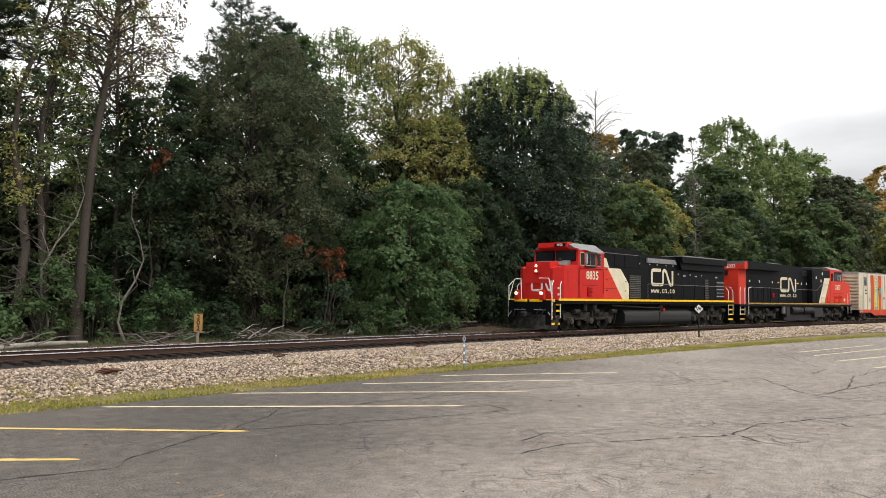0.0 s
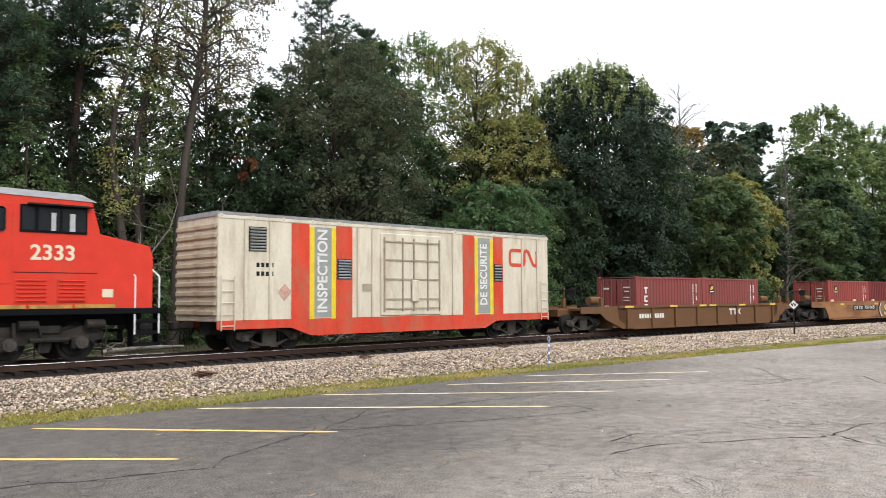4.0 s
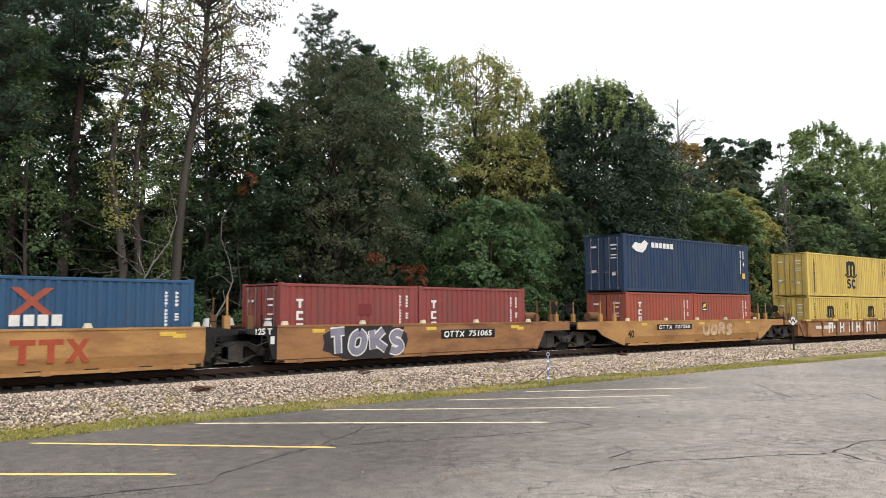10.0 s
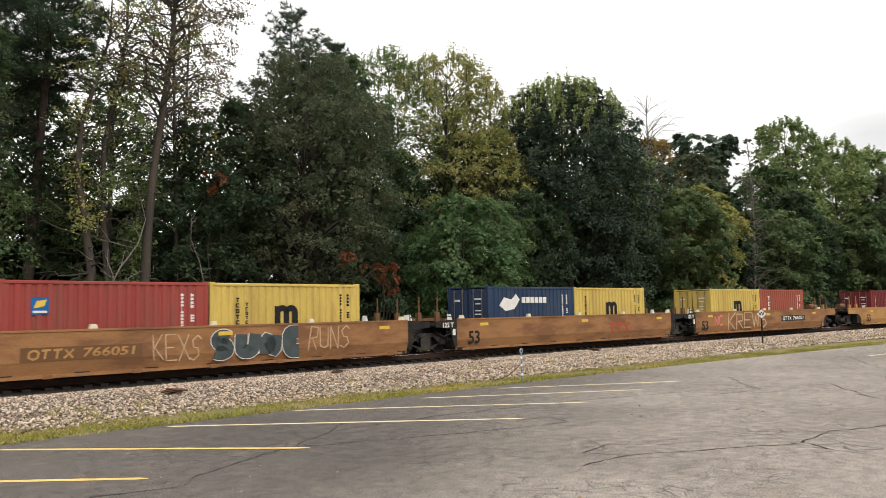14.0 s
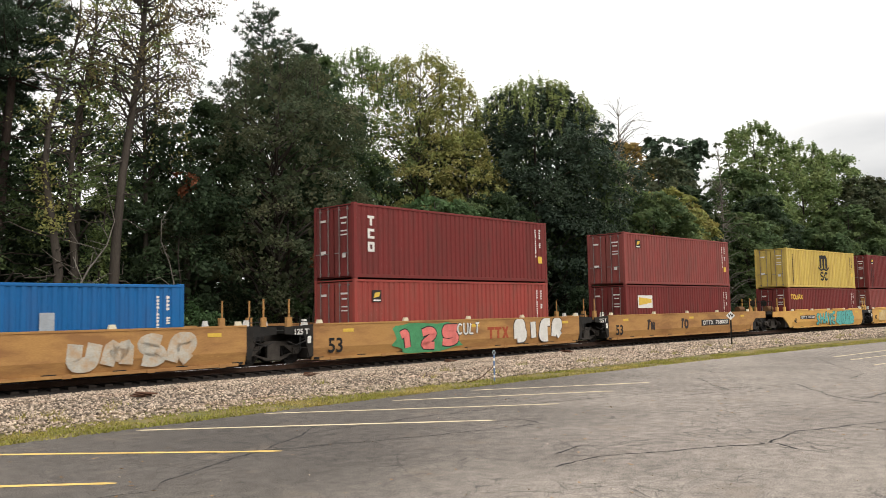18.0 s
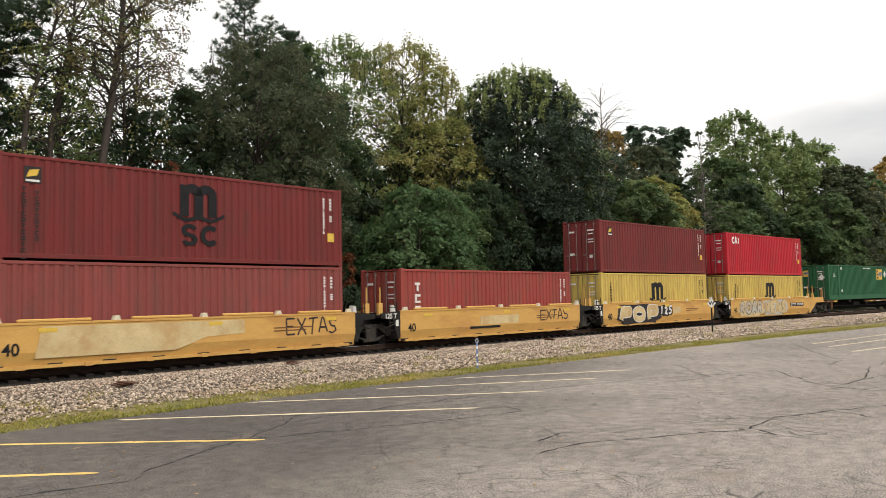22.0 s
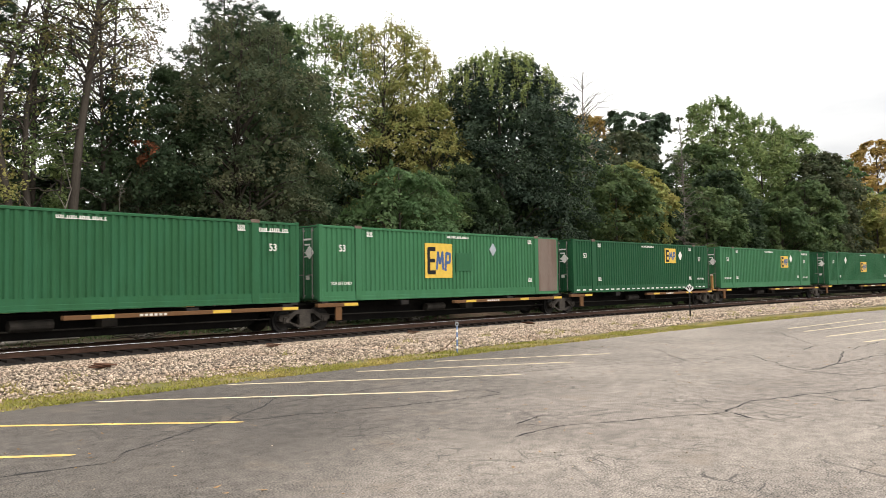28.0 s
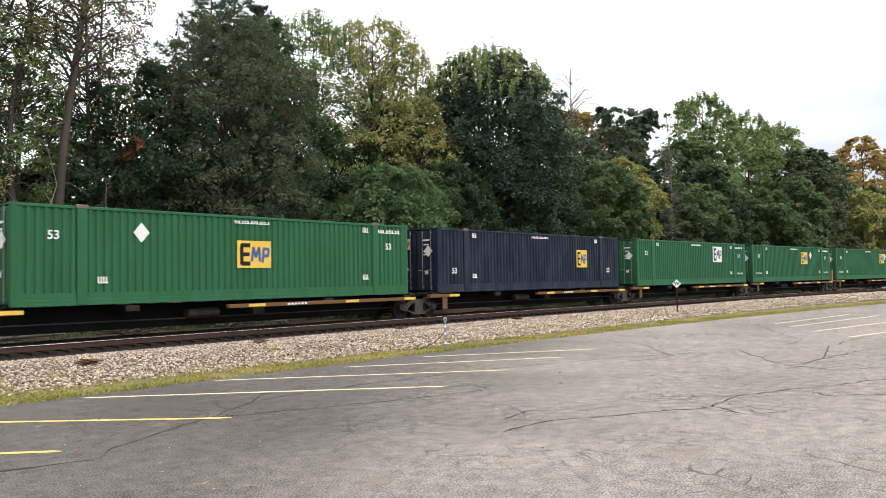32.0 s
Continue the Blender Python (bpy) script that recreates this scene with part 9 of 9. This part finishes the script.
tree("slim tree with thin airy leaves", 20.6, 36.0, 20.0, 3.2, 0.4, "dull", 18, 130, 44, 0.14, 0.85, (0.2, 0), 0.15, "wild", twigs=80, core=0)
tree("dull olive broadleaf tree with browning twigs", 25.2, 32.2, 15.2, 5.0, 0.14, "dull", 21, 300, 110, 0.15, 0.85, (0.4, 0), 0.22, dead=110, twigs=120, shoots=40)
tree("dark green broadleaf tree in the wood edge", 21.2, 33.5, 12.4, 3.6, 0.08, "dark", 22, 200, 95, 0.18, 0.8)
tree("dark green broadleaf tree in the wood edge", 29.0, 35.5, 16.8, 4.2, 0.12, "dark", 23, 230, 90, 0.2, 0.85)
tree("dark green broadleaf tree in the wood edge", 32.6, 37.5, 18.2, 3.6, 0.12, "mid", 58, 200, 65, 0.25, 0.9)
tree("dark green tree deep in the wood", 35.6, 36.6, 12.5, 3.2, 0.05, "dark", 86, 150, 60, 0.24, 0.9, core=6)
AIRY = "tall yellow-green tree with open airy crown"
tree(AIRY, 40.6, 36.5, 19.8, 4.8, 0.16, "yellow", 24, 330, 62, 0.17, 0.85, (0, 0), 0.2, "round", twigs=150, sparse=0.08, core=2, shoots=70)
tree(AIRY, 37.4, 39.0, 19.6, 4.2, 0.16, "locust", 25, 280, 58, 0.18, 0.85, (0, 0), 0.17, "round", twigs=110, sparse=0.1, core=2, shoots=70)
tree("yellow-green tree with dense crown", 44.6, 37.2, 18.0, 3.8, 0.12, "yellow", 59, 240, 60, 0.19, 0.9, (0, 0), 0.18, "round", twigs=80, core=3, shoots=30)
tree("slender yellowing tree with autumn tints", 41.8, 33.6, 14.6, 3.1, 0.2, "yellow", 26, 150, 60, 0.19, 0.8, (0.3, 0), 0.14, "round", twigs=80, core=3)
tree("large round dark green maple, top shoots coloured as if skylit", 49.6, 32.9, 18.7, 6.6, 0.03, "maple", 27, 640, 95, 0.20, 0.95, (0, 0), 0.3, core=15, shoots=170, shoot_leaf="tip")
tree("broad green tree at the wood edge", 55.8, 32.5, 15.8, 3.9, 0.05, "mid", 28, 240, 70, 0.26, 0.9)
tree("fresh green young maple with dense leaves", 33.3, 28.9, 8.9, 3.7, 0.04, "bright", 29, 150, 110, 0.21, 0.95, thick=0.08, droop=0.45)
tree("dark green understorey tree", 41.0, 30.6, 9.8, 3.2, 0.04, "dark", 30, 180, 90, 0.19, 0.7)
tree("dark green understorey tree", 37.6, 30.4, 8.8, 2.8, 0.04, "mid", 31, 170, 90, 0.18, 0.7)
tree("bare dead tree with pale twigs above the crowns", 63.0, 34.2, 21.2, 4.2, 0.62, "dull", 32, 60, 1, 0.1, 0.3, (1.8, 0), 0.24, "wild", bark="bark_grey", twigs=60, dead=40, name="dead_tree", core=0)
tree("flat-topped dark pine with spreading limbs", 83.3, 37.7, 20.8, 4.0, 0.74, "pine", 33, 110, 80, 0.34, 0.8, (0, 0), 0.22, "flat", bark="bark_pine", core=5)
tree("golden autumn tree behind the pines", 78.5, 41.0, 20.4, 3.0, 0.4, "gold", 34, 120, 60, 0.3, 0.95)
tree("fresh green tree at the wood edge", 61.0, 29.6, 11.8, 3.8, 0.03, "mid", 35, 230, 75, 0.26, 0.8)
tree("yellow-green tree at the wood edge", 66.5, 30.6, 12.8, 4.0, 0.03, "yellow", 36, 220, 70, 0.27, 0.85)
tree("green tree at the wood edge", 70.5, 31.5, 13.4, 3.6, 0.04, "dark", 37, 210, 70, 0.27, 0.85)
tree("half-dead conifer with bare drooping branches", 72.6, 28.6, 17.2, 3.4, 0.15, "dull", 38, 60, 12, 0.25, 0.5, (0, 0), 0.17, "spire", bark="bark_grey", twigs=60, dead=110, core=0)
tree("green tree at the wood edge", 78.0, 28.3, 11.6, 4.0, 0.03, "mid", 39, 220, 70, 0.28, 0.85)
tree("dark green tree at the wood edge", 85.5, 29.5, 13.8, 4.4, 0.03, "dark", 40, 230, 70, 0.29, 0.9)
LOCUST = "tall pale green locust with feathery crown"
tree(LOCUST, 96.0, 33.5, 23.6, 4.8, 0.25, "locust", 41, 240, 62, 0.33, 1.45, (0, 0), 0.22, "vase", twigs=80, sparse=0.1, core=2, shoots=40)
tree(LOCUST, 107.0, 31.4, 22.8, 4.4, 0.25, "locust", 42, 220, 62, 0.34, 1.45, (0, 0), 0.2, "vase", twigs=60, sparse=0.1, core=2, shoots=40)
tree(LOCUST, 115.9, 30.5, 22.6, 4.6, 0.25, "locust", 43, 220, 62, 0.35, 1.45, (0, 0), 0.2, "vase", twigs=60, sparse=0.1, core=2, shoots=40)
tree("broad green tree behind the railway", 90.0, 33.0, 17.8, 5.2, 0.06, "mid", 44, 250, 65, 0.31, 1.05)
tree("green tree at the wood edge", 95.5, 26.2, 12.0, 4.4, 0.03, "mid", 45, 220, 70, 0.31, 0.95)
tree("dull green conical tree", 111.0, 25.3, 18.6, 5.6, 0.02, "dull", 46, 360, 75, 0.33, 1.2, (0, 0), 0.25, "round")
tree("green tree at the wood edge", 103.5, 25.6, 14.2, 4.6, 0.03, "mid", 47, 230, 70, 0.32, 1.0)
tree("orange and yellow autumn tree", 150.0, 25.5, 25.0, 6.8, 0.15, "gold", 48, 180, 45, 0.55, 1.4)
tree("yellow-green tree beside the railway", 121.5, 20.8, 13.8, 5.2, 0.03, "yellow", 49, 230, 70, 0.35, 1.05)
tree("green tree beside the railway", 132.0, 20.5, 15.2, 5.7, 0.04, "mid", 50, 170, 45, 0.46, 1.2)
tree("green tree beside the railway", 146.0, 15.5, 14.2, 5.7, 0.04, "mid", 51, 150, 45, 0.48, 1.2)
tree("green tree behind the railway", 128.0, 27.0, 19.6, 5.7, 0.04, "bright", 52, 170, 45, 0.46, 1.2)
tree("green tree behind the railway", 56.0, 38.0, 17.0, 5.0, 0.1, "mid", 53, 150, 45, 0.34, 1.0)
tree("green tree behind the railway", 68.0, 38.0, 17.0, 5.0, 0.1, "dull", 54, 160, 45, 0.35, 1.0)
tree("dull green tree behind the railway", 76.0, 36.0, 17.6, 4.8, 0.1, "dull", 55, 170, 50, 0.34, 1.0)
tree("dark green tree in the wood", 44.0, 37.5, 15.5, 4.2, 0.1, "dark", 57, 200, 60, 0.28, 0.95)
rng = random.Random(77)
for i in range(44):
    s = 6.5 + i * 2.55
    x, y, a = on_track(s, rng.uniform(5.2, 8.2) + (1.2 if s < 22 else 0))
    shrub("leafy undergrowth at the edge of the wood", x, y, rng.uniform(1.8, 4.0), rng.uniform(1.4, 2.3), rng.choice(["mid", "dark", "bright", "dark", "mid", "dark"] if s > 20 else ["mid", "bright", "mid"]), 100 + i, 44, 55, 0.17, 0.6)
for i, (x, y, z) in enumerate(((24.3, 28.6, 4.4), (26.7, 28.3, 3.9), (27.2, 28.6, 3.4), (19.2, 31.2, 7.6), (36.5, 33.0, 8.2))):
    g = np.random.default_rng(300 + i)
    t = thing("sapling", "slender sapling with a spray of rust-red leaves", "tree", "", pose(x, y, ground_z(x, y)))
    r2 = random.Random(i)
    part("trunk", tubes("trunk", [limb(r2, (0, 0, 0), (0.3, 0, z), 0.05, 0, 5, 0.05)], 5), None, t).data.materials.append(M["bark"])
    part("foliage", leaves("foliage", [(0.3 + g.normal() * 0.35, g.normal() * 0.3, z + g.normal() * 0.25) for _ in range(7)], [0.32] * 7, 45, 0.17, 300 + i), None, t).data.materials.append(LEAF["rust"])
# the deep wood behind: one mass of foliage
g = np.random.default_rng(9)
cs, sp = [], []
for i in range(2700):
    s = g.uniform(-4, 150)
    d = g.uniform(16, 34)
    x, y, a = on_track(s, d)
    hi = 9.6 if s < 19 else 12.8
    cs.append((x, y, g.uniform(0.2, hi) * (0.75 + 0.35 * noise.noise(Vector((s * 0.12, d * 0.1, 4))))))
    sp.append(g.uniform(0.9, 1.7))
far = leaves("deep_wood", cs, sp, 60, 0.66, 10, 0.8, (60, 90, 0), tri=True)
far.materials.append(LEAF["dark"])
tagged(new("deep_wood", far), "dark mass of foliage deep in the wood", "woodland", "", "stuff")


# ---- brush and felled wood beside the track ----
M["chips"] = mat("earth_and_wood_chips", (0.115, 0.08, 0.055), 0.95, 0, 0.5, 2.5, 30, 0.8, (0.05, 0.036, 0.026), 0.6)
def brush(label, x, y, n, reach, seed, tone="bark_grey"):
    rng = random.Random(seed)
    t = thing("brush_pile", label, "brush pile", "felled wood", pose(x, y, ground_z(x, y)))
    for i in range(n):
        a, ln = rng.uniform(-0.5, 0.5) + (3.14 if rng.random() < 0.5 else 0), rng.uniform(0.5, 1.0) * reach
        b = Vector((rng.uniform(-0.6, 0.6) * reach * 0.5, rng.uniform(-0.6, 0.6), rng.uniform(0.02, 0.25)))
        e = b + Vector((ln * math.cos(a), ln * math.sin(a) * 0.7, rng.uniform(-0.1, 0.45)))
        e.z = max(0.03, e.z)
        part("branch", tubes("branch", [limb(rng, b, e, rng.uniform(0.015, 0.045), 0.03, 4, 0.12)], 5), None, t).data.materials.append(M[tone if rng.random() < 0.6 else "bark"])


for i, s in enumerate((9, 12.5, 16.5, 18, 24, 31, 42)):
    x, y, a = on_track(s, 4.0 + 0.9 * math.sin(i * 2.3))
    brush("grey felled branches heaped beside the track", x, y, 12, 1.6, 400 + i)
for a, b, r in (((27.6, 27.9, 0.0), (35.0, 29.5, 0.3), 0.13), ((28.2, 30.6, 0.3), (34.5, 30.4, 0.38), 0.13), ((33.5, 30.0, 0.36), (41.0, 30.3, 0.42), 0.12),
                ((33.0, 28.6, 0.15), (39.5, 28.9, 0.3), 0.09), ((12.0, 28.3, -0.1), (15.2, 28.6, -0.05), 0.1)):
    a, b = Vector(a), Vector(b)
    t = thing("fallen_log", "pale barkless log lying beside the track", "log", "felled wood", pose(a.x, a.y, a.z))
    q = b - a
    part("log", tubes("log", [[((0, 0, 0), r), (tuple(q * 0.35 + Vector((0, 0.08, 0.02))), r * 0.92), (tuple(q * 0.7 + Vector((0, -0.05, 0.03))), r * 0.8), (tuple(q), r * 0.55)]], 8), None, t).data.materials.append(M["bark_dead"])
for i, (x, y, n, reach, tone) in enumerate(((36.2, 28.4, 26, 2.4, "bark"), (38.5, 28.0, 24, 2.2, "bark"), (37.2, 29.2, 22, 2.6, "bark_grey"), (33.0, 28.2, 12, 1.6, "bark_grey"),
                                            (22.4, 28.8, 14, 1.5, "bark_dead"), (23.6, 28.6, 14, 1.6, "bark_grey"), (17.6, 28.0, 14, 1.5, "bark"))):
    brush("tangled felled branches heaped beside the track", x, y, n, reach, 440 + i, tone)
for i, (s, d, w, h) in enumerate(((37.5, 4.9, 3.2, 0.3), (17.5, 3.9, 2.2, 0.18))):
    # low heaps of earth and chips under the felled wood
    x, y, _a = on_track(s, d)
    t = thing("earth_mound", "low mound of brown earth and wood chips", "earth mound", "", pose(x, y, ground_z(x, y) - 0.06))
    bm = bmesh.new()
    bmesh.ops.create_uvsphere(bm, u_segments=26, v_segments=12, radius=1.0)
    for v in bm.verts:
        k = 1 + 0.35 * noise.noise(v.co * 2.1 + Vector((i, 0, 0))) + 0.15 * noise.noise(v.co * 6)
        v.co = Vector((v.co.x * w * k, v.co.y * 1.3 * k, max(-0.05, v.co.z) * h * k))
    part("mound", bm, M["chips"], t)
sp2, hs2 = [], []
gr = np.random.default_rng(31)
for _ in range(16000):
    s, d = gr.uniform(3, 75), 2.8 + 5.5 * gr.random()
    x, y, _a = on_track(s, d)
    if noise.noise(Vector((x * 0.5, y * 0.8, 6))) < -0.05 or d < 5.0 and gr.random() < 0.7:
        continue
    sp2.append((x, y, ground_z(x, y) - 0.01))
    hs2.append(0.08 + 0.28 * gr.random())
blades("wood_edge_grass", "rough grass and weeds at the wood edge", sp2, hs2, LEAF["mid"], 32, 0.6, 0.02)


# ---- posts and signs beside the track ----
def signs():
    g = thing("marker_post", "short blue and white marker post beside the verge", "post", "", pose(15.88, 11.97, 0))
    part("post", cyl(bmesh.new(), (0, 0, -0.1), (0, 0, 0.66), 0.020, n=8), M["post_blue"], g, "blue post")
    for z in (0.12, 0.34, 0.52):
        part("white_band", cyl(bmesh.new(), (0, 0, z), (0, 0, z + 0.06), 0.023, n=8), M["white"], g, "white band")
    ring = [(0.05 * math.cos(i * math.pi / 6), 0.0, 0.71 + 0.05 * math.sin(i * math.pi / 6)) for i in range(13)]
    part("eye", rod(bmesh.new(), ring, 0.013, 6), M["silver"], g, "pale iron ring")
    part("stay", rod(bmesh.new(), [(0.0, 0.02, 0.38), (-0.35, 0.16, 0.12), (-0.75, 0.3, 0.02)], 0.009, 5), M["rust_scrap"], g, "thin rusty rod")
    g = thing("whistle_sign", "white diamond whistle sign on a dark post", "sign", "", pose(36.6, 14.14, -0.1, 0, 0, -62))
    part("post", box(bmesh.new(), -0.03, -0.03, -0.1, 0.03, 0.03, 1.4), M["steel_dark"], g)
    s = part("sign_board", prism(bmesh.new(), [(0, 1.22), (0.20, 1.42), (0, 1.62), (-0.20, 1.42)], -0.05, -0.035), M["white"], g, "white diamond board")
    lettering("sign_letter", "W", 0.24, M["mark_black"], s, 0, -0.054, 1.42)
    g = thing("milepost", "weathered wooden milepost with black figures", "milepost", "", pose(18.85, 27.1, 0.0, 0, 0, -35))
    part("post", box(bmesh.new(), -0.05, -0.04, -0.3, 0.05, 0.04, 0.9), M["wood_post"], g)
    b = part("board", box(bmesh.new(), -0.16, -0.065, 0.28, 0.16, -0.035, 0.98, 0.008), M["ochre"], g, "ochre board")
    for z, d in ((0.84, "2"), (0.63, "0"), (0.42, "2")):
        lettering("figure", d, 0.26, M["mark_black"], b, 0, -0.068, z)


signs()


# ---- motion ----
def motions():
    times = [i * 0.5 for i in range(65)]
    for ob, s in MOVING:
        lift = RAIL_Z + ob.get("lift", 0.0)
        walk(ob, [(t, track_pose(s - run_at(t), lift)) for t in times])
    first = {}
    for w, r, x in WHEELS:
        key = (r, x)
        if key in first:
            w.rotation_mode = "QUATERNION"
            w.animation_data_create()
            w.animation_data.action = first[key].animation_data.action
            w.animation_data.action_slot = first[key].animation_data.action_slot
            continue
        first[key] = w
        walk(w, [(k / FPS, pose(x, 0, r, 0, -math.degrees((run_at(k / FPS) - RUN[0]) / r) % 360, 0)) for k in range(32 * FPS + 1)])


motions()
